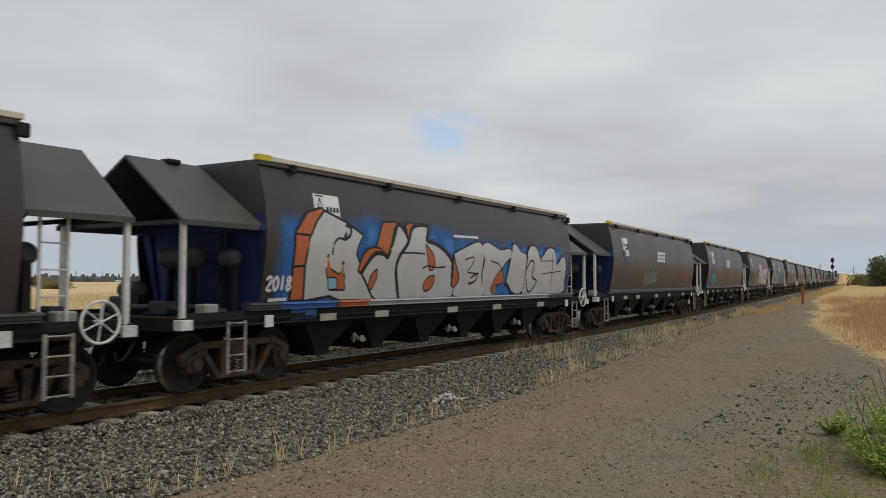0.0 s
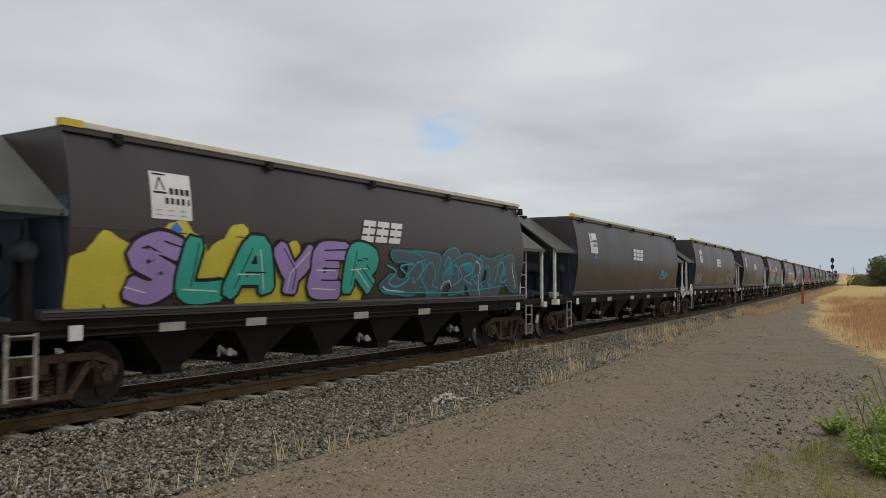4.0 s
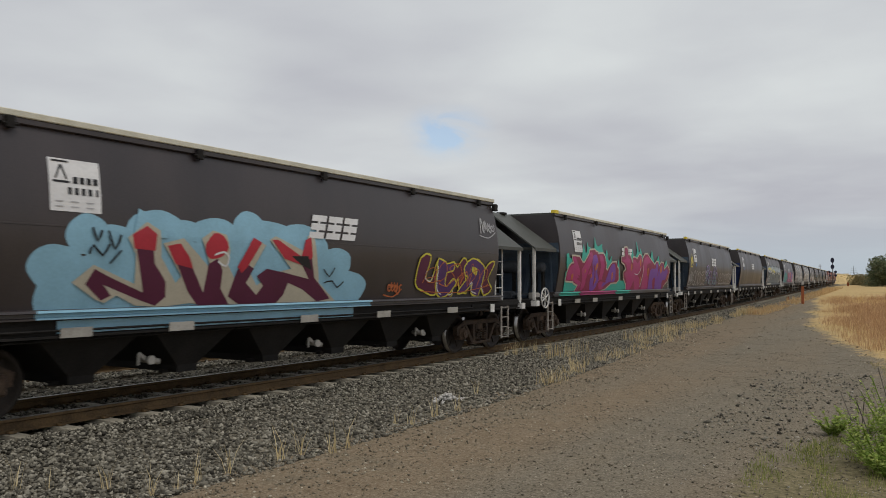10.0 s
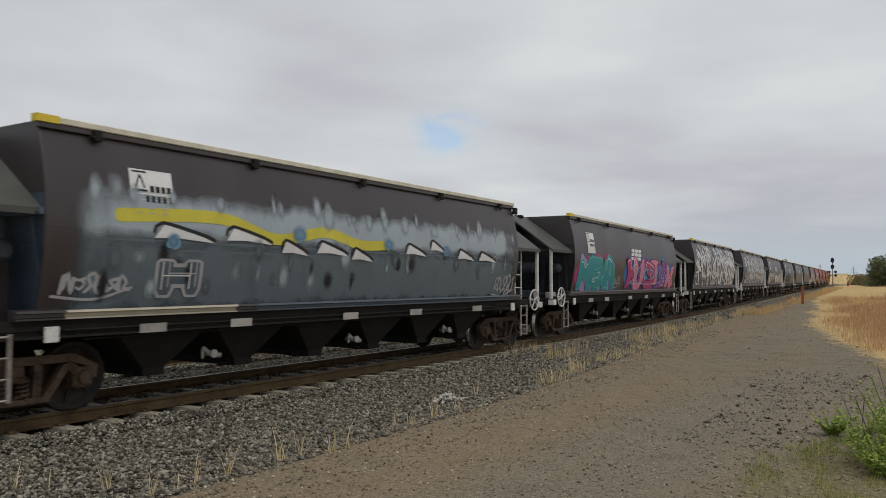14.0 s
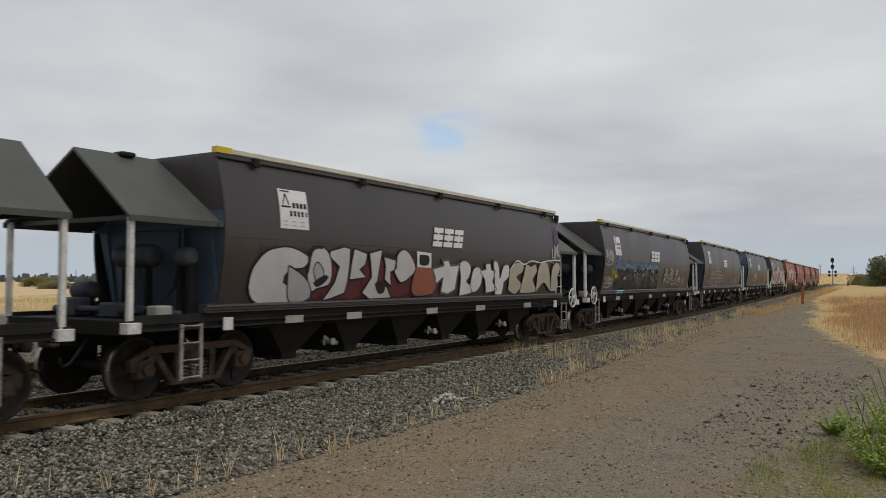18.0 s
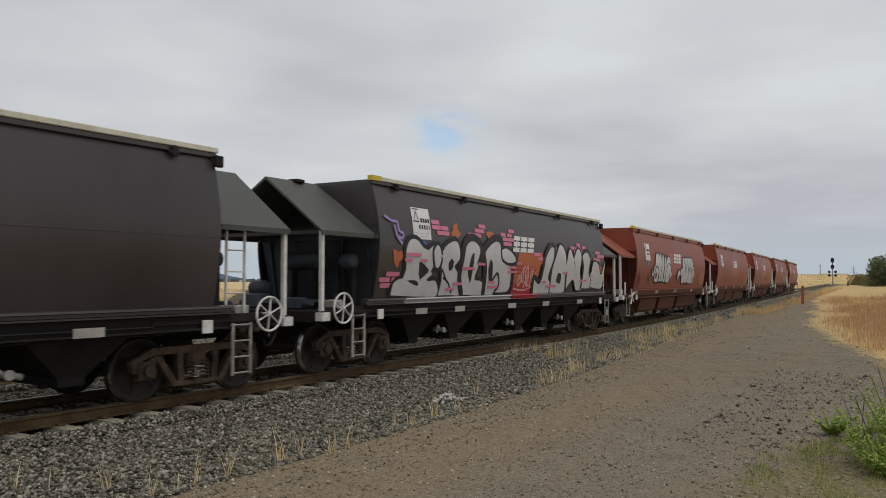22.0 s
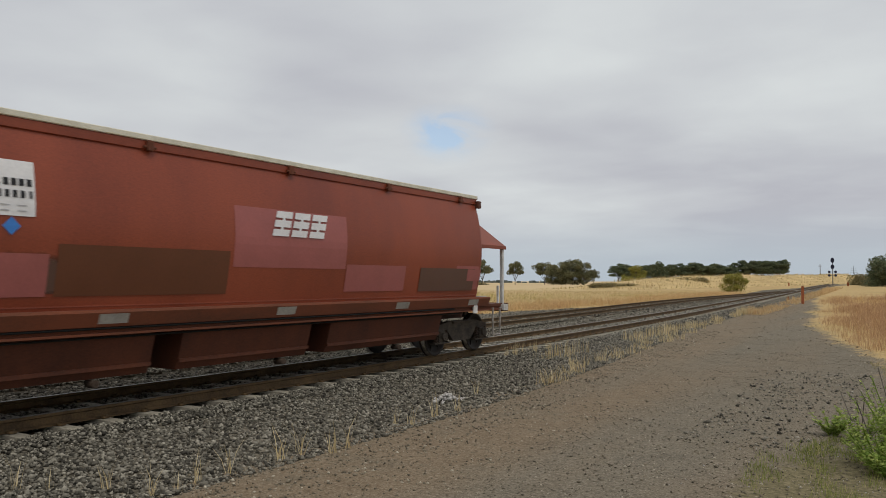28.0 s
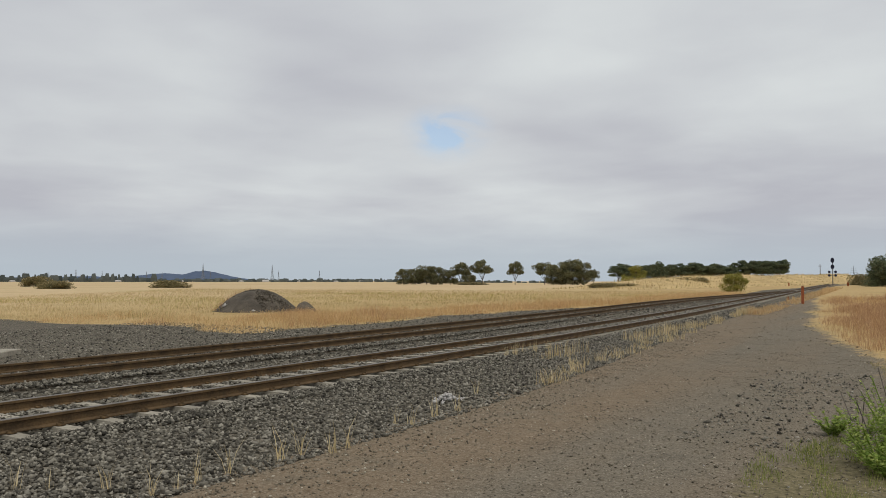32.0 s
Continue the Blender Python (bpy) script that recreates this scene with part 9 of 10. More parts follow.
def build_grass():
    rng = np.random.default_rng(8)

    def sheet(name, n, s0, s1, o0, o1, hgt, wid, mat, label, pw=1.0, keep=None, lean=0.5, rise=None):
        x, s, o = scatter(n, s0, s1, o0, o1, rng, pw)
        ok = np.array([(keep(a, b, c) if keep else True) for a, b, c in zip(x, s, o)])
        x, s = x[ok], s[ok]
        h = np.array([hgt * (0.75 + 0.9 * noise.noise((a * 0.35, b * 0.35, 4.0)) + 0.5 * noise.noise((a * 0.06, b * 0.06, 8.0))) * (rise(a, b) if rise else 1.0) for a, b in zip(x, s)]) * rng.uniform(0.45, 1.25, len(x))
        v, q, t = blades(drop(np.stack([x, s], 1)), np.maximum(h, 0.04), wid * (0.6 + s / 50), lean, rng)
        return joined(name, v, q, t, mat, label, "dry grass")

    def in_field(x, s, o):
        return s > field_s(x) - 0.3 + 0.5 * noise.noise((x * 1.1, s * 0.7, 5.0)) and x < field_x(s) + 0.7 * noise.noise((x * 0.9, s * 0.9, 5.0))

    def field_rise(x, s):
        return min(0.3 + 0.5 * min(s - field_s(x) + 0.4, (field_x(s) - x) + 0.5), 1.0)

    def in_verge(x, s, o):
        d = x - verge_x(s)
        return d > -0.5 and rng.uniform() < 0.15 + d * 0.55 + 0.9 * noise.noise((x * 0.9, s * 0.5, 5.0))

    def verge_rise(x, s):
        return min(max(0.25 + 0.45 * (x - verge_x(s)), 0.15), 1.0)

    far_field = lambda s: -44 - s * 0.75
    near_field = lambda s: field_x(max(s, 19.7)) - line_x(s) + 0.5
    sheet("field_grass", 75000, 19, 125, far_field, near_field, 0.30, 0.010, M["field"], "tall dry straw-coloured field grass", 1.3, in_field, 0.8, field_rise)
    sheet("blond_grass", 30000, 19, 60, lambda s: near_field(s) - 9 - 8 * (s < 26), near_field, 0.42, 0.007, M["blond"], "rank blond grass along the edge of the field", 1.3,
          lambda x, s, o: in_field(x, s, o) and noise.noise((x * 0.30, s * 0.22, 3.0)) > -0.12, 0.9, field_rise)
    sheet("green_grass", 14000, 19, 70, lambda s: near_field(s) - 22, near_field, 0.36, 0.008, M["rush"], "greener grass clumps among dry grass", 1.2,
          lambda x, s, o: in_field(x, s, o) and noise.noise((x * 0.33, s * 0.25, 11.0)) > 0.15, 0.6)
    sheet("yellowing_grass", 20000, 26, 90, lambda s: near_field(s) - 62, lambda s: near_field(s) - 7, 0.34, 0.014, M["yellowing"], "yellow-green band of grass in the field", 1.1,
          lambda x, s, o: in_field(x, s, o) and noise.noise((x * 0.05, s * 0.05, 21.0)) + 0.4 * noise.noise((x * 0.3, s * 0.3, 2.0)) > -0.05, 0.7)
    sheet("brown_grass", 18000, 19, 50, lambda s: near_field(s) - 9, near_field, 0.48, 0.007, M["seed"], "russet patches among the field grass", 1.2,
          lambda x, s, o: in_field(x, s, o) and noise.noise((x * 0.25, s * 0.2, 31.0)) > 0.08, 0.8, field_rise)
    sheet("siding_grass", 16000, 26, 110, lambda s: near_field(s) - 5.5, near_field, 0.55, 0.010, M["blond"], "taller dry grass along the siding", 1.2, in_field, 0.7, field_rise)
    broad = lambda s: verge_x(s) - line_x(s) - 0.5
    sheet("verge_grass", 42000, 13, 90, broad, lambda s: verge_x(s) - line_x(s) + 3.5 + s * 0.14, 0.34, 0.008, M["blond"], "dry yellow grass on the road verge", 1.3, in_verge, 0.8, verge_rise)
    sheet("seeding_grass", 38000, 24, 80, lambda s: broad(s) + 0.6, lambda s: verge_x(s) - line_x(s) + 3.5 + s * 0.12, 0.72, 0.006, M["seed"], "russet seeding grass on the road verge", 1.2,
          lambda x, s, o: in_verge(x, s, o) and noise.noise((x * 0.2, s * 0.12, 1.0)) > -0.2, 0.6, verge_rise)
    sheet("verge_weeds", 3000, 13.5, 20.5, lambda s: broad(s) + 0.2, lambda s: broad(s) + 2.2, 0.22, 0.006, M["rush"], "green-tinged low weeds at the verge", 1.0,
          lambda x, s, o: rng.uniform() < 0.25 + 2.0 * noise.noise((x * 1.6, s * 0.8, 16.0)), 0.8)
    sheet("trackside_grass", 2000, 16.3, 52, lambda s: 2.0, lambda s: 2.45, 0.34, 0.012, M["straw"], "upright dry stubble between track and road", 1.0,
          lambda x, s, o: noise.noise((x * 0.8, s * 0.5, 2.0)) > (0.12 if s < 17 else -0.16), 0.22)
    sheet("strip_grass", 7000, 45, 175, lambda s: 2.3, lambda s: 3.4 + (s - 45) * 0.012, 0.42, 0.012, M["blond"], "strip of dry grass between track and road", 1.2,
          lambda x, s, o: noise.noise((x * 0.6, s * 0.25, 2.0)) > -0.3, 0.5)
    sheet("low_weeds", 15000, 6.3, 10.8, lambda s: float(np.interp(s, (6.3, 7.4, 8.0, 9.3, 10.4), (8.9, 8.5, 8.2, 8.1, 8.7))), 10.6, 0.13, 0.006, M["sward"], "low green weeds beside the dirt road", 1.0,
          lambda x, s, o: rng.uniform() < 0.30 + (x + 1.5) * 0.30 + 2.2 * noise.noise((x * 2.6, s * 2.0, 6.0)), 0.7)
    sheet("road_stubble", 1400, 8, 30, 3.6, lambda s: edge_of(s), 0.035, 0.006, M["seed"], "scattered short dry stubble on the road", 1.2,
          lambda x, s, o: noise.noise((x * 1.1, s * 0.8, 14.0)) > 0.22, 1.2)
    # small white flowers among the weeds
    xy = np.stack([rng.uniform(-2.3, 0.3, 70), rng.uniform(7.0, 10.4, 70)], 1)
    b = drop(xy, -0.07)
    v, f = stones_mesh(b, np.full(70, 0.008), rng)
    joined("small_flowers", v, NOF4, f, M["chalkstone"], "tiny white flowers among low weeds", "flowers")


def edge_of(s):
    return verge_x(s) - line_x(s)


def tuft_mesh(seed, n, h, spread):
    rng = np.random.default_rng(seed)
    r = spread * np.sqrt(rng.uniform(0, 1, n))
    a = rng.uniform(0, 6.28, n)
    base = np.stack([r * np.cos(a), r * np.sin(a), np.full(n, -0.02)], 1)
    v, q, t = blades(base, h * rng.uniform(0.35, 1.1, n), np.full(n, 0.009), 0.6, rng)
    me = bpy.data.meshes.new("dry_grass_tuft")
    me.from_pydata([tuple(p) for p in v], [], [tuple(int(i) for i in f) for f in q] + [tuple(int(i) for i in f) for f in t])
    me.materials.append(M["straw"])
    return me


TUFTS = [(-6.1, 4.5), (-6.0, 4.7), (-6.1, 5.0), (-6.1, 5.4), (-6.1, 6.1), (-6.1, 6.4), (-5.9, 6.7), (-5.9, 7.0), (-6.3, 8.4), (-6.1, 8.5), (-6.2, 9.2), (-6.2, 9.8),
         (-6.8, 11.3), (-8.8, 16.0), (-8.9, 16.7), (-9.0, 17.8), (-6.5, 13.2), (-6.4, 13.4), (-6.5, 13.9), (-6.7, 14.8), (-6.9, 15.5), (-7.0, 16.5), (-7.1, 17.5), (-7.2, 18.8)]
TUFTS_FAR = [(-7.2, 19.5), (-7.6, 21.6), (-7.8, 22.9), (-7.8, 23.9), (-7.8, 25.0), (-8.0, 26.7), (-8.2, 28.5), (-8.5, 31.5), (-8.8, 35.1), (-7.1, 3.8), (-6.9, 4.0), (-6.5, 4.3)]


def build_tufts():
    thin = [tuft_mesh(30 + i, 9, 0.36, 0.05) for i in range(4)]
    full = [tuft_mesh(40 + i, 26, 0.33, 0.18) for i in range(4)]
    rnd = random.Random(3)
    for i, (x, y) in enumerate(TUFTS + TUFTS_FAR):
        big = 13 < y < 15 or y > 17
        reps = 3 if y > 14 else 1
        for k in range(reps):
            dx, dy = (rnd.uniform(-0.35, 0.35), rnd.uniform(-0.5, 0.5)) if k else (0, 0)
            ob = new("dry_grass_tuft", rnd.choice(full if big and k < 2 else thin))
            ob.location = (x + dx, y + dy, ground_z(x + dx, y + dy))
            ob.rotation_euler = (0, 0, rnd.uniform(0, 6.28))
            f = rnd.uniform(0.8, 1.2)
            ob.scale = (f, f, f)
            tagged(ob, "dry straw-coloured grass tuft on the stone", "grass tuft", "grass tufts beside the track")


def weed(x, y, h, w, stems, seed, dead=0):
    rnd = random.Random(seed)
    top = new("green_weed")
    top.location = (x, y, ground_z(x, y))
    bm = B()
    tips = []
    for i in range(stems):
        a, r = rnd.uniform(0, 6.28), w * math.sqrt(rnd.random()) * 0.5
        p = Vector((r * 0.35 * math.cos(a), r * 0.35 * math.sin(a), 0))
        hh = h * rnd.uniform(0.55, 1.05)
        mid = p + Vector((r * 0.6 * math.cos(a), r * 0.6 * math.sin(a), hh * 0.5))
        end = p + Vector((r * 1.5 * math.cos(a), r * 1.5 * math.sin(a), hh))
        bar(bm, p, mid, 0.008, 0.008)
        bar(bm, mid, end, 0.005, 0.005)
        tips.append((p, mid, end))
    part("stalk", bm, M["weed"], top)
    vs, fs = [], []
    for p, mid, end in tips:
        for k in range(46):
            u = rnd.uniform(0.12, 1.0)
            c = p.lerp(mid, u * 2) if u < 0.5 else mid.lerp(end, u * 2 - 1)
            a, ln = rnd.uniform(0, 6.28), rnd.uniform(0.022, 0.070) * (1.25 - 0.5 * u)
            d = Vector((math.cos(a), math.sin(a), rnd.uniform(-0.2, 0.6))) * ln
            q = Vector((-math.sin(a), math.cos(a), rnd.uniform(-0.4, 0.4))) * ln * 0.32
            n = len(vs)
            vs += [c, c + d * 0.5 + q, c + d, c + d * 0.5 - q]
            fs.append((n, n + 1, n + 2, n + 3))
    part("foliage", raw_mesh("foliage", vs, fs, M["weed"]), None, top)
    if dead:
        for i in range(dead):
            a = rnd.uniform(0, 6.28)
            bm = B()
            bar(bm, (0.1 * math.cos(a), 0.1 * math.sin(a), h * 0.5), (0.25 * math.cos(a), 0.25 * math.sin(a), h * rnd.uniform(1.05, 1.25)), 0.008, 0.008)
            part("dead_stalk", bm, M["bark"], top)
    tagged(top, "leafy green weed beside the dirt road", "weed", "weeds beside the road")


def leaf_cloud(bm_v, bm_f, c, r, n, size, rnd, flat=1.0):
    for _ in range(n):
        while True:
            p = Vector((rnd.uniform(-1, 1), rnd.uniform(-1, 1), rnd.uniform(-1, 1)))
            if 0.25 < p.length < 1:
                break
        q = c + Vector((p.x * r, p.y * r, p.z * r * flat))
        u = Vector((rnd.uniform(-1, 1), rnd.uniform(-1, 1), rnd.uniform(-0.6, 0.6))).normalized()
        w = u.cross(Vector((rnd.uniform(-1, 1), rnd.uniform(-1, 1), rnd.uniform(-1, 1)))).normalized()
        s = size * rnd.uniform(0.6, 1.3)
        k = len(bm_v)
        bm_v += [q - u * s, q + w * s * 0.6, q + u * s, q - w * s * 0.6]
        bm_f.append((k, k + 1, k + 2, k + 3))


def tree(kind, seed, h, spread):
    """Trunk with limbs, and a crown of leaf clumps with gaps; kind: gum, fan, pine, cone, bush or scrub."""
    rnd = random.Random(seed)
    top = new({"gum": "eucalypt_tree", "fan": "eucalypt_tree", "pine": "pine_tree", "cone": "conifer_tree", "bush": "shrub", "scrub": "shrub"}[kind])
    bm = B()
    leaf_v, leaf_f = [], []
    low = {"gum": 0.10, "fan": 0.50, "pine": 0.46, "cone": 0.08, "bush": 0.05, "scrub": 0.05}[kind]
    fork = {"fan": 0.16, "pine": 0.30}.get(kind, 0.2)
    lean = Vector((0.05 * spread * rnd.uniform(-1, 1), 0, h * fork))
    bar(bm, (0, 0, -0.3), lean, h * 0.020, seg=7)
    if kind not in ("fan", "pine"):
        bar(bm, lean * 0.97, (0, 0, h * 0.75), h * 0.012, seg=6)
    limbs = []
    for i in range(6 if kind in ("fan", "pine") else 0):
        a = i * 1.047 + rnd.uniform(-.3, .3)
        r = spread * 0.5 * rnd.uniform(0.35, 0.7)
        end = Vector((r * math.cos(a), r * math.sin(a), h * rnd.uniform(0.55, 0.72)))
        bar(bm, lean * 0.95, end, h * 0.0085, seg=5)
        limbs.append(end)
    n = {"gum": 34, "fan": 26, "pine": 26, "cone": 30, "bush": 26, "scrub": 22}[kind]
    for i in range(n):
        a = i * 2.4 + rnd.uniform(-.4, .4)
        u = rnd.uniform(low, 0.93)
        if kind == "gum":
            r = spread * 0.5 * math.sqrt(max(1 - ((u - 0.45) / 0.56) ** 2, 0.05)) * rnd.uniform(0.5, 1.0)
            size = spread * rnd.uniform(0.10, 0.17)
        elif kind == "fan":
            r = spread * 0.5 * math.sqrt(max(1 - ((u - 0.62) / 0.36) ** 2, 0.05)) * rnd.uniform(0.4, 1.0)
            size = spread * rnd.uniform(0.09, 0.15)
        elif kind == "pine":
            r = spread * 0.5 * math.sqrt(max(1 - ((u - 0.66) / 0.36) ** 2, 0.05)) * rnd.uniform(0.4, 1.05)
            size = spread * rnd.uniform(0.11, 0.18)
        elif kind == "cone":
            r = spread * 0.5 * (1.02 - u) ** 0.8 * rnd.uniform(0.6, 1.0)
            size = spread * (0.20 - 0.08 * u)
        else:
            r = spread * 0.5 * math.sqrt(max(1 - (u - 0.35) ** 2 * 2.3, 0.05)) * rnd.uniform(0.5, 0.9)
            size = spread * rnd.uniform(0.12, 0.19)
        c = Vector((r * math.cos(a), r * math.sin(a), h * u * (1 + 0.06 * rnd.uniform(-1, 1))))
        root = min(limbs, key=lambda e: (e - c).length) if limbs else Vector((0, 0, h * max(min(u - 0.2, 0.6), 0.08)))
        bar(bm, root, c, h * 0.005, seg=4)
        leaf_cloud(leaf_v, leaf_f, c, size * 1.3, 170, h * 0.028 if kind not in ("bush", "scrub") else spread * 0.028, rnd, 0.75 if kind != "pine" else 0.55)
    if kind in ("gum", "bush", "cone", "scrub"):
        leaf_cloud(leaf_v, leaf_f, Vector((0, 0, h * 0.5)), spread * 0.33, 420, spread * 0.032, rnd, min(0.9 * h / spread, 1.2))
    part("trunk", bm, M["bark"], top)
    part("crown", raw_mesh("crown", leaf_v, leaf_f, M[{"gum": "gum", "fan": "gum", "pine": "pine", "cone": "pine", "bush": "shrub", "scrub": "scrub"}[kind]]), None, top)
    tagged(top, {"gum": "rounded olive-green eucalypt tree at the field edge", "fan": "spreading eucalypt tree with bare forked limbs", "pine": "dark flat-topped pine tree in a windbreak row", "cone": "dark green conifer before the windbreak",
                 "bush": "rounded olive-green shrub in dry grass", "scrub": "low brown-green shrub in dry grass"}[kind], "shrub" if kind in ("bush", "scrub") else "tree", {"gum": "field trees", "fan": "field trees", "pine": "windbreak trees", "scrub": "field shrubs"}.get(kind, ""))
    return top


def build_trees():
    rnd = random.Random(12)
    gums = [tree("gum", 20 + i, 12.0, 11.0) for i in range(3)]
    fans = [tree("fan", 30 + i, 12.0, 11.0) for i in range(2)]
    pines = [tree("pine", 40 + i, 11.0, 8.5) for i in range(3)]
    used = set()

    def plant(pool, x, y, f, wide=1.0):
        ob = pool[len(used) % len(pool)] if any(o not in used for o in pool) else rnd.choice(pool)
        ob = next((o for o in pool if o not in used), ob)
        if ob in used:
            ob = copy_thing(ob, pose(0, 0, 0))
        used.add(ob)
        ob.matrix_basis = pose(x, y, ground_z(x, y), 0, 0, rnd.uniform(0, 360))
        ob.scale = (f * wide, f * wide, f)

    for k, x, y, f, w in ((0, -254, 346, 0.70, 1.1), (0, -249, 350, 0.80, 1.15), (0, -244, 354, 0.85, 1.2), (0, -239, 356, 0.80, 1.2), (0, -233, 361, 0.74, 1.1), (1, -229, 365, 1.02, 0.8), (1, -219, 371, 1.12, 0.95), (0, -224, 365, 0.70, 1.0),
                          (1, -203.6, 381, 1.06, 0.8), (1, -190, 390, 1.02, 1.1), (0, -182, 391, 0.72, 0.9), (0, -176, 372, 0.85, 1.1), (0, -169, 371, 0.98, 1.05), (0, -165, 371, 1.08, 1.0), (0, -160, 374, 0.95, 0.9), (1, -156.5, 378, 0.66, 0.8)):
        plant(fans if k else gums, x, y, f, w)
    for i in range(27):
        u = i / 26
        x, y = -152.0 + 73 * u, 403 + 49 * u
        plant(pines, x + rnd.uniform(-2, 2), y + rnd.uniform(-4, 4), (0.90 + 0.12 * math.sin(i * 1.7)) if u < 0.75 else 1.1, 1.35 if u < 0.75 else 1.1)
    for x, y, h, w, k in ((-98.0, 277.0, 6.8, 7.5, "bush"), (-91.3, 281.5, 9.2, 8.0, "cone"), (-28.4, 123.6, 2.7, 3.6, "bush"), (-110.0, 300.0, 4.0, 6.0, "bush")):
        t = tree(k, int(h * 10), h, w)
        t.location = (x, y, ground_z(x, y))
    t = tree("gum", 77, 8.5, 10.5)
    t.location = (-15.2, 229.5, ground_z(-15.2, 229.5) - 0.5)
    next(c for c in t.children if c.name.startswith("crown")).data.materials[0] = M["pine"]
    tagged(t, "dense dark green roadside tree", "tree")
    t = tree("bush", 78, 6.0, 9.5)
    t.location = (-14.5, 224.0, ground_z(-14.5, 224))
    tagged(t, "dense dark green shrub below a roadside tree", "shrub")
    next(c for c in t.children if c.name.startswith("crown")).data.materials[0] = M["pine"]
    low = tree("scrub", 91, 2.0, 6.0)
    for i, (x, y, h, w) in enumerate(((-250, 139, 2.6, 9), (-178, 103.6, 1.5, 8), (-183, 106, 1.1, 7), (-181, 138, 1.6, 10), (-61, 154, 1.0, 7), (-58, 157, 0.9, 6), (-20, 262, 2.2, 8), (-24, 268, 2.6, 8), (-13, 255, 1.5, 6),
                                    (-57, 176, 1.5, 8), (-55.5, 184, 1.8, 9), (-53, 190, 1.9, 8), (-60, 170, 1.2, 7), (-200, 330, 1.2, 14), (-215, 350, 1.0, 12))):
        ob = copy_thing(low, pose(0, 0, 0)) if i else low
        ob.matrix_basis = pose(x, y, ground_z(x, y), 0, 0, i * 70)
        ob.scale = (w / 6, w / 6, h / 2)


def build_far():
    rnd = random.Random(4)
    # the wooded skyline, its tones lightened and blued for haze
    vs, fs = [], []
    for bearing0, bearing1, dist, h0 in ((64.0, 35.5, 1500.0, 5.0), (64.0, 53.5, 1400.0, 12.0), (63.0, 55.0, 1420.0, 9.0), (53.5, 46.0, 1600.0, 5.5), (62.0, 36.0, 2300.0, 8.0), (36.0, 24.0, 900.0, 2.6), (9.0, 0.5, 420.0, 3.6), (13, 4, 700, 4.0)):
        b = bearing0
        while b > bearing1:
            wd = rnd.uniform(0.05, 0.26)
            h = h0 * rnd.uniform(0.4, 1.3)
            if rnd.random() < 0.82:
                d = dist * rnd.uniform(0.95, 1.05)
                c = Vector((-math.sin(radians(b)) * d, math.cos(radians(b)) * d, 0))
                ax = Vector((math.cos(radians(b)), math.sin(radians(b)), 0)) * (d * radians(wd) * 0.8)
                ay = Vector((-ax.y, ax.x, 0)) * 0.6
                n = len(vs)
                for k, (f, z) in enumerate(((1.0, -1.0), (1.05, h * 0.45), (0.6, h * 0.9))):
                    vs += [c + ax * f + ay * f + Vector((0, 0, z)), c - ax * f + ay * f + Vector((0, 0, z * rnd.uniform(0.8, 1.1))), c - ax * f - ay * f + Vector((0, 0, z)), c + ax * f - ay * f + Vector((0, 0, z * rnd.uniform(0.8, 1.1)))]
                for r in (0, 4):
                    fs += [(n + r + i, n + r + (i + 1) % 4, n + r + 4 + (i + 1) % 4, n + r + 4 + i) for i in range(4)]
                fs.append((n + 8, n + 9, n + 10, n + 11))
            b -= wd
    tagged(new("distant_woods", raw_mesh("distant_woods", vs, fs, M["far"])), "dark woods along the flat skyline, tinted blue-green for haze", "woods", kind="stuff")
    # the far hill, with the blue of distance haze painted on
    prof = [(70.5, 0), (67, 6), (60.5, 20), (57.6, 24), (55.8, 18), (54.2, 34), (53.0, 42), (51.9, 34), (51.0, 52), (50.4, 56), (49.6, 46), (48.6, 26), (47.4, 10), (45.8, 0)]
    vs, fs = [], []
    for (b0, h0), (b1, h1) in zip(prof, prof[1:]):
        for i in range(8):
            u = i / 8
            b, h = b0 + (b1 - b0) * u, h0 + (h1 - h0) * u
            h += 2.0 * noise.noise((b * 2.2, 0, 0))
            for d, z in ((4200, -2), (4320, h * 0.7), (4450, h + 1)):
                vs.append((-math.sin(radians(b)) * d, math.cos(radians(b)) * d, z))
    n = len(vs) // 3
    for i in range(n - 1):
        for k in (0, 1):
            fs.append((i * 3 + k, i * 3 + 3 + k, i * 3 + 4 + k, i * 3 + 1 + k))
    tagged(new("backdrop_hill", raw_mesh("backdrop_hill", vs, fs, M["hill"], smooth=True)), "low hill far beyond the field, distance haze painted blue", "hill", kind="structure")
    # power line towers
    bm = B()
    for sx in (-1, 1):
        for sy in (-1, 1):
            bar(bm, (sx * 4, sy * 4, 0), (sx * 0.9, sy * 0.9, 30), 0.42)
            bar(bm, (sx * 0.9, sy * 0.9, 30), (0, 0, 46), 0.36)
    for z, w in ((28, 9), (34, 7.5), (40, 6)):
        bar(bm, (-w, 0, z), (w, 0, z), 0.42)
    for z, w in ((6, 3.4), (12, 2.8), (18, 2.2), (24, 1.6)):
        bar(bm, (-w, -w, z), (w, w, z + 5), 0.4)
        bar(bm, (w, -w, z), (-w, w, z + 5), 0.4)
    me = mesh_of("lattice_tower", bm, M["steel"])
    for b, d, f in ((50.5, 2000, 1.0), (45.75, 2050, 0.95), (45.3, 2900, 0.85), (42.4, 2500, 0.8), (58.6, 2200, 0.7), (54.2, 2800, 0.75), (57.0, 2900, 0.8), (60.2, 3100, 0.75), (53.2, 3000, 0.75), (61.6, 2600, 0.6), (50.0, 3000, 0.8)):
        ob = new("power_line_tower", me)
        ob.location = (-math.sin(radians(b)) * d, math.cos(radians(b)) * d, -0.5)
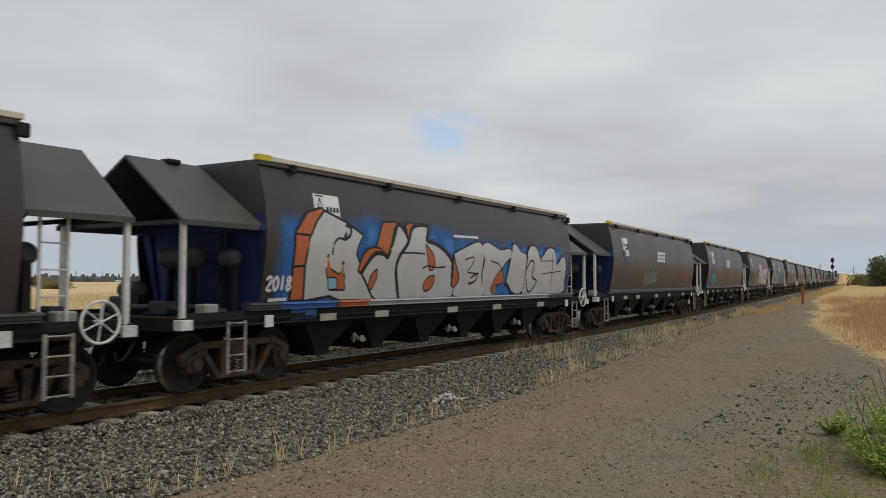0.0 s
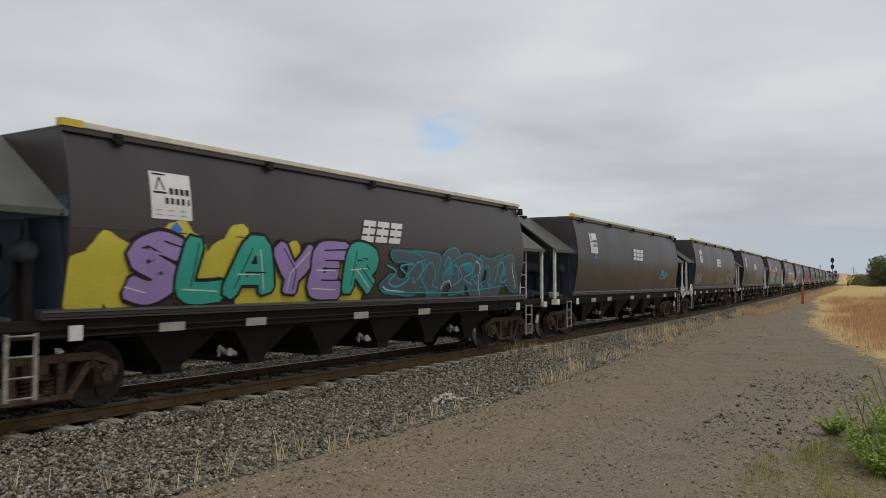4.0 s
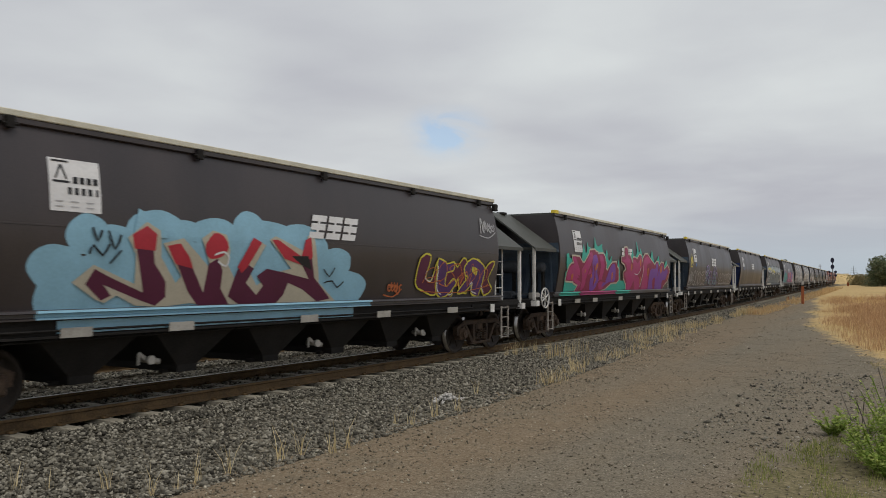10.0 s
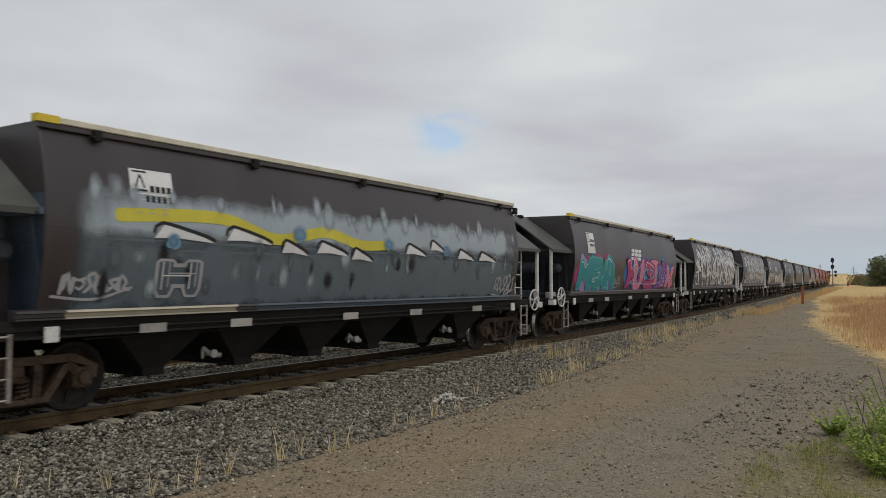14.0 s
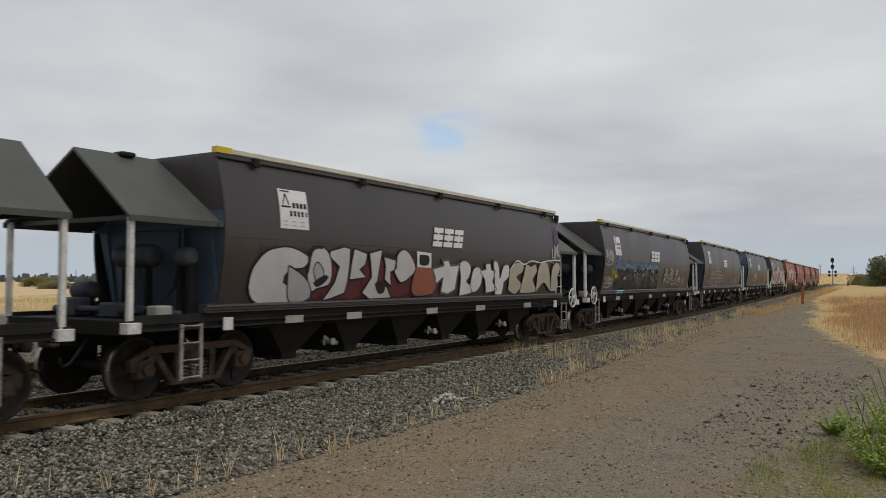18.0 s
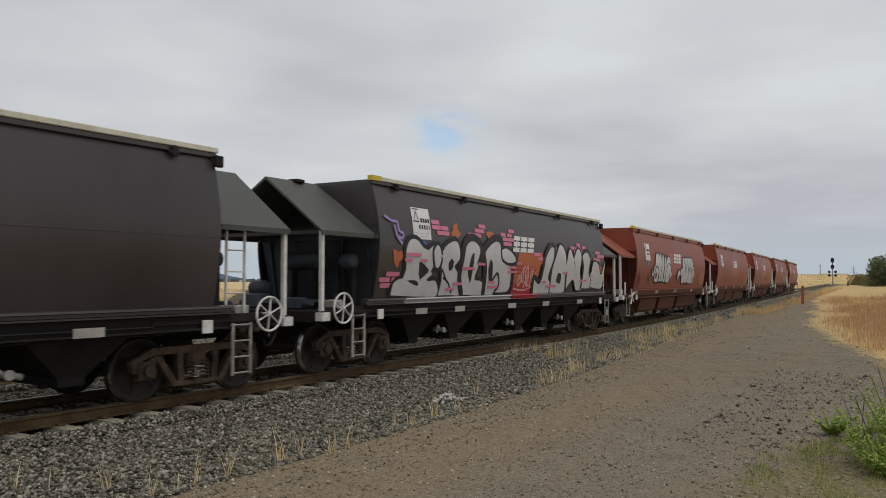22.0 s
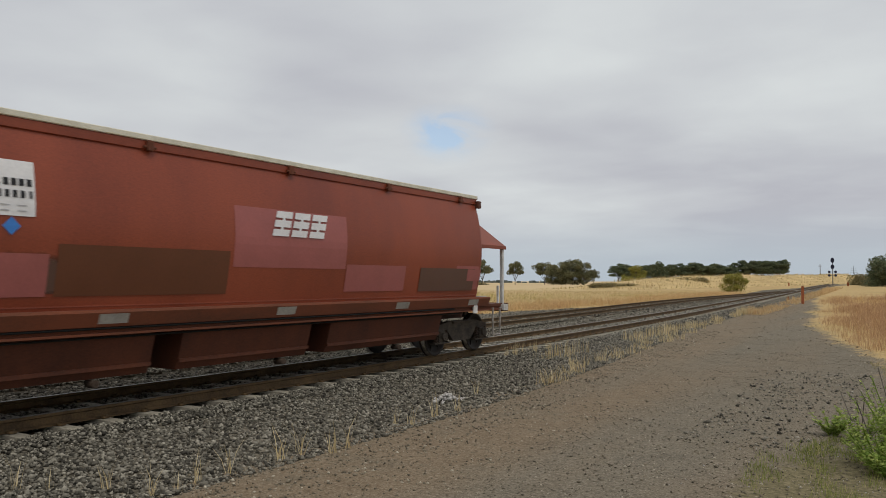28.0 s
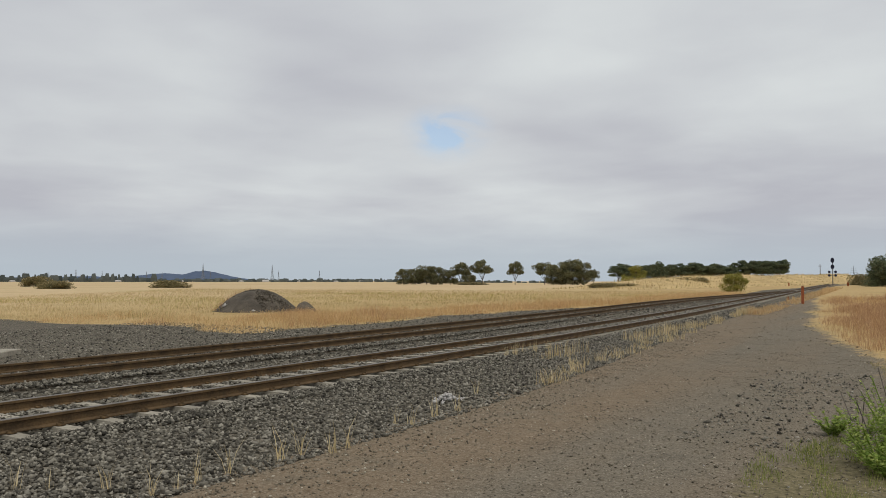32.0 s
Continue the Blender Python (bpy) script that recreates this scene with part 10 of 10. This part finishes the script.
        ob.rotation_euler = (0, 0, radians(b - 70))
        ob.scale = (f, f, f)
        tagged(ob, "far grey steel lattice power line tower", "power tower", "power line towers")
    ob = new("power_line_tower", me)
    ob.location, ob.scale = (-100, 1013, 0), (0.42, 0.42, 0.42)
    tagged(ob, "far grey steel lattice tower behind the signal", "power tower", "power line towers")
    # pale farm sheds on the skyline
    bm = B()
    prism(bm, [(-5, 0), (5, 0), (5, 4.0), (0, 6.0), (-5, 4.0)], -7, 7, 1)
    shed = mesh_of("farm_shed", bm, M["chalkstone"])
    for i, (b, d, f) in enumerate(((62.3, 1350, 0.55), (59.1, 1300, 0.5), (56.0, 1320, 0.6), (52.0, 1500, 0.7), (47.9, 1450, 0.6), (46.2, 1300, 0.75), (43.8, 1500, 0.6), (41.2, 1400, 0.5), (39.4, 1450, 0.55))):
        ob = new("farm_shed", shed)
        ob.location, ob.rotation_euler, ob.scale = (-math.sin(radians(b)) * d, math.cos(radians(b)) * d, -1.0), (0, 0, i * 1.1), (f, f, f)
        tagged(ob, "pale far-off farm shed on the skyline", "shed", "farm sheds on the skyline")
    # grassy bank beyond the siding
    vs, fs = [], []
    n, m = 60, 14
    rng = np.random.default_rng(2)
    for i in range(n + 1):
        u = i / n
        c = Vector((-62.0 + 26 * u, 148.0 + 215 * u, 0))
        h = 3.0 * min(u / 0.16, 1) ** 0.8 * min((1 - u) / 0.06, 1) * (0.88 + 0.2 * noise.noise((u * 9, 0, 0))) + 1.2 * u
        w = 13 - 3 * u
        for j in range(m + 1):
            v = j / m * 2 - 1
            z = h * (math.cos(v * math.pi) * 0.5 + 0.5) ** 0.7 + 0.22 * noise.noise((u * 40, v * 3, 2))
            x, y = c.x + v * w, c.y - v * w * 0.1
            vs.append((x, y, ground_z(x, y) - 0.15 + z))
    fs = [(i * (m + 1) + j, i * (m + 1) + j + 1, (i + 1) * (m + 1) + j + 1, (i + 1) * (m + 1) + j) for i in range(n) for j in range(m)]
    bank = tagged(new("grass_bank", raw_mesh("grass_bank", vs, fs, M["bankgrass"], smooth=True)), "low bank of dry grass beyond the siding", "grass bank", kind="structure")
    pick = rng.integers(0, len(vs), 9000)
    base = np.array([vs[i] for i in pick]) + np.stack([rng.normal(0, 1.2, 9000), rng.normal(0, 2.2, 9000), np.full(9000, -0.05)], 1)
    v, q, t = blades(base, rng.uniform(0.25, 0.6, 9000), np.full(9000, 0.12), 0.5, rng)
    joined("bank_grass", v, q, t, M["field"], "dry grass growing on the bank", "dry grass")


M["bankgrass"] = material("dry_bank_grass", (0.34, 0.24, 0.10), (0.56, 0.41, 0.19), 0.12, 0.95, bump=0.3, fine=1.2)


def dome(r):
    """Height share of a slumped heap at a share of its radius."""
    return max(1 - r ** 2.1, 0.0) ** 1.15


def build_heap():
    def mound(name, x, y, w, d, h, seed, label):
        vs, fs, n, m = [], [], 40, 14
        for j in range(m + 1):
            r = j / m
            for i in range(n):
                a = 2 * math.pi * i / n
                k = 1 + 0.12 * noise.noise((math.cos(a) * 1.5, math.sin(a) * 1.5, seed))
                px, py = math.cos(a) * r * w / 2 * k, math.sin(a) * r * d / 2 * k
                z = h * dome(r) + 0.09 * noise.noise((px * 1.6, py * 1.6, seed)) + 0.05 * noise.noise((px * 6, py * 6, seed))
                vs.append((x + px, y + py, ground_z(x + px, y + py) - 0.05 + z))
        for j in range(m):
            for i in range(n):
                fs.append((j * n + i, j * n + (i + 1) % n, (j + 1) * n + (i + 1) % n, (j + 1) * n + i))
        fs.append(tuple(range(n)))
        return tagged(new(name, raw_mesh(name, vs, fs, M["heap"], smooth=True)), label, "gravel heap", "gravel heaps in the grass")

    mound("gravel_heap", -36.6, 34.4, 5.6, 5.2, 1.36, 3.0, "dark heap of gravel in dry grass")
    mound("gravel_heap", -33.95, 35.9, 1.5, 1.5, 0.66, 9.0, "small dark gravel heap beside a larger one")
    mound("gravel_heap", -34.9, 35.3, 1.7, 1.5, 0.42, 5.0, "low brown gravel heap joining two others")
    rng = np.random.default_rng(6)
    a, r = rng.uniform(0, 6.28, 5000), np.sqrt(rng.uniform(0, 1, 5000))
    x, y = -36.6 + np.cos(a) * r * 2.75, 34.4 + np.sin(a) * r * 2.55
    z = np.array([ground_z(p, q) - 0.04 + 1.36 * dome(u) for p, q, u in zip(x, y, r)])
    far = (x < -37.4) & (rng.uniform(0, 1, 5000) < 0.35)
    v, q, f = blades(np.stack([x, y, z], 1)[far], rng.uniform(0.15, 0.45, far.sum()), np.full(far.sum(), 0.012), 0.9, rng)
    joined("heap_grass", v, q, f, M["seed"], "dead russet grass on the gravel heap", "dry grass")
    v, f = stones_mesh(np.stack([x, y, z], 1), rng.choice([0.025, 0.04, 0.06], 5000), rng)
    joined("heap_stones", v, NOF4, f, M["heapstone"], "loose stones on the gravel heap", "gravel")
    for x, y, s, seed in ((-34.95, 32.5, 0.24, 1), (-37.3, 32.4, 0.22, 2)):
        v, f = stones_mesh(np.zeros((1, 3)), np.array([s]), np.random.default_rng(seed))
        ob = joined("pale_rock", v, NOF4, f, M["chalkstone"], "pale rock lying at a gravel heap", "rock", "")
        ob.location = (x, y, ground_z(x, y) + s * 0.35 + (0.3 if seed == 2 else 0))
    # crumbled chalky lump on the track stone
    rng = np.random.default_rng(11)
    n = 60
    pts = np.stack([-6.74 + rng.normal(0, 0.09, n), 10.35 + rng.normal(0, 0.16, n), np.zeros(n)], 1)
    pts[:, 2] = [ground_z(p[0], p[1]) + 0.01 + 0.10 * math.exp(-((p[0] + 6.74) ** 2 + (p[1] - 10.35) ** 2) / 0.02) for p in pts]
    v, f = stones_mesh(pts, np.full(n, 0.034), rng)
    joined("rubble_lump", v, NOF4, f, M["chalkstone"], "crumbled chalky white lump on the stone", "rubble", "")
    # concrete slab by the siding
    bm = B()
    box(bm, -0.5, 0.5, -0.9, 0.9, -0.1, 0.14, 0.02)
    ob = part("concrete_slab", bm, M["concrete"])
    ob.location, ob.rotation_euler = (-20.7, 10.2, ground_z(-20.7, 10.2)), (0, 0, radians(35))
    tagged(ob, "low pale concrete slab on bare ground", "slab")


def build_posts():
    for x, y, h, w, lab in ((-10.17, 66.7, 1.38, 0.20, "rusty orange steel marker post on the verge"), (-12.58, 74.7, 0.36, 0.14, "short rusty stub post beside the track"),
                            (-38.0, 227.0, 0.9, 0.3, "rusty orange post beyond the siding"), (-24.3, 232.0, 1.0, 0.42, "rusty orange post near the signal")):
        top = new("marker_post")
        z = ground_z(x, y)
        top.location = (x, y, z - 0.1)
        bm = B()
        box(bm, -w / 2, w / 2, -w * 0.3, w * 0.3, 0, h + 0.1, 0.015)
        part("post", bm, M["rustpost"], top)
        bm = B()
        box(bm, -w * 0.3, w * 0.3, -w * 0.36, w * 0.36, h + 0.09, h + 0.13, 0.01)
        part("cap", bm, M["rail"], top)
        tagged(top, lab, "marker post")
    # colour light signal
    top = new("railway_signal")
    top.location = (-25.4, 211.1, ground_z(-25.4, 211.1))
    top.rotation_euler = (0, 0, radians(6))
    bm = B()
    bar(bm, (0, 0, -0.3), (0, 0, 6.9), 0.09, seg=10)
    part("mast", bm, M["steel"], top)
    bm = B()
    box(bm, -0.35, 0.35, -0.35, 0.35, -0.3, 0.35, 0.03)
    part("base", bm, M["concrete"], top)
    bm = B()
    ladder_mesh(bm, 0.25, 0.65, 0.12, 0.3, 6.0, 14, 0.015, 0.04)
    part("ladder", bm, M["steel"], top)
    for z, hh in ((6.45, 0.62), (4.85, 0.56)):
        bm = B()
        prism(bm, [(0.42 * math.cos(a), z + hh * math.sin(a)) for a in (2 * math.pi * i / 24 for i in range(24))], -0.22, -0.16, 1)
        head = part("signal_head", bm, M["signal"], top, "dark oval signal head")
        for dz in (-0.3, 0.2):
            bm = B()
            turned(bm, [(0.0, 0.13), (0.26, 0.15)], 12)
            hood = part("lamp_hood", bm, M["signal"], head, loc=(0, -0.22, z + dz))
            hood.rotation_euler = (0, 0, radians(-90))
    for x, z in ((-0.75, 3.6), (0.65, 3.6), (-0.75, 2.75), (0.65, 2.75)):
        bm = B()
        prism(bm, [(x + 0.31 * math.cos(a), z + 0.31 * math.sin(a)) for a in (2 * math.pi * i / 20 for i in range(20))], -0.16, -0.10, 1)
        part("side_light", bm, M["signal"], top)
    bm = B()
    for z in (3.6, 2.75):
        bar(bm, (-0.75, 0, z), (0.65, 0, z), 0.08)
    part("bracket", bm, M["steel"], top)
    tagged(top, "tall railway colour-light signal with dark heads", "railway signal")
    bm = B()
    bar(bm, (0, 0, -0.5), (0, 0, 8.0), 0.14, seg=8)
    bar(bm, (-0.9, 0, 7.3), (0.9, 0, 7.3), 0.12)
    ob = part("utility_pole", bm, M["bark"])
    ob.location = (-48.5, 363.7, ground_z(-48.5, 363.7))
    tagged(ob, "grey timber utility pole beyond the track", "utility pole")


build_grass()
build_tufts()
weed(-0.72, 9.35, 0.62, 0.5, 24, 1, 2)
weed(-0.52, 9.75, 0.84, 0.6, 30, 2, 3)
weed(-0.62, 8.95, 0.40, 0.5, 20, 3)
weed(-1.36, 11.0, 0.30, 0.40, 16, 4)
weed(-1.02, 10.7, 0.46, 0.40, 12, 5, 2)
weed(-0.40, 10.6, 0.55, 0.50, 16, 6, 1)
build_trees()
build_far()
build_heap()
build_posts()


def build_tracks():
    """Sleepers and clips of both tracks; each is a part of its track."""
    bm = B()
    prism(bm, [(-0.13, -0.22), (0.13, -0.22), (0.09, 0.0), (-0.09, 0.0)], -1.22, 1.22)
    conc = mesh_of("sleeper", bm, M["concrete"])
    bm = B()
    box(bm, -1.25, 1.25, -0.12, 0.12, -0.15, 0.0, 0.012)
    wood = mesh_of("sleeper", bm, M["timber"])
    bm = B()
    box(bm, -0.035, 0.035, -0.05, 0.05, 0, 0.03, 0.008)
    bar(bm, (-0.03, -0.045, 0.03), (0.03, 0.0, 0.045), 0.018)
    bar(bm, (0.03, 0.0, 0.045), (-0.03, 0.045, 0.03), 0.018)
    clip = mesh_of("rail_clip", bm, M["rail"])
    rnd = random.Random(9)
    for i in range(-8, 215):
        s = 4.8055 + 0.594 * i
        p = on_line(s, 0, -0.150)
        ob = new("sleeper", conc)
        ob.parent = TRACK
        ob.location, ob.rotation_euler = p, (0, 0, line_turn(s) + rnd.uniform(-0.006, 0.006))
        if -2 < i < 60:
            for off, dz in ((0.7525 + 0.105, 0.012), (0.7525 - 0.105, 0.012), (-0.7525 + 0.105, -0.012)):
                c = new("rail_clip", clip)
                c.parent = ob
                c.location = (off, 0, 0.004)
    for i in range(-6, 130):
        s = 4.3 + 0.68 * i
        p = on_line(s, -side_offset(s), -0.165 + rnd.uniform(-0.02, 0.0))
        ob = new("sleeper", wood)
        ob.parent = SIDING
        ob.location, ob.rotation_euler = p, (0, 0, line_turn(s) + rnd.uniform(-0.03, 0.03))


build_tracks()
build_stones()


# ---------------------------------------------------------------- what moves
# slack in the couplings: how far each wagon stands off its even spacing
SLACK = {0: -0.19, 1: -0.12, 2: -0.16, 3: -0.22, 7: -0.12, 12: -0.19, 13: -0.19, 14: -0.20, 16: -0.12, 17: -0.08, 18: -0.09, 19: -0.06, 20: -0.20, 21: -0.18,
         22: -0.18, 23: -0.25, 24: -0.25, 25: -0.20, 26: -0.20, 27: -0.12}


def wagon_s(n, t):
    return 14.2 + PITCH * n - travelled(t) + SLACK.get(n, -0.15)


def motions():
    for n, w in WAGONS.items():
        rows = []
        for i in range(65):
            t = i * 0.5
            s = wagon_s(n, t)
            p = on_line(s)
            rows.append((t, pose(p.x, p.y, p.z, 0, 0, math.degrees(line_turn(s)))))
        walk(w, rows)
        near = [i for i in range(961) if -4.0 < wagon_s(n, i / FPS) < 34.0]
        if not near:
            continue
        times = sorted({0, 960} | set(near))
        for b in w.children:
            if not b.name.startswith("bogie"):
                continue
            for a in b.children:
                if a.name.startswith("wheelset"):
                    y = a.location.y
                    at = [min(max(i, near[0]), near[-1]) / FPS for i in times]
                    walk(a, [(i / FPS, pose(0, y, WR, math.degrees(travelled(v) / WR) % 360.0)) for i, v in zip(times, at)])


motions()
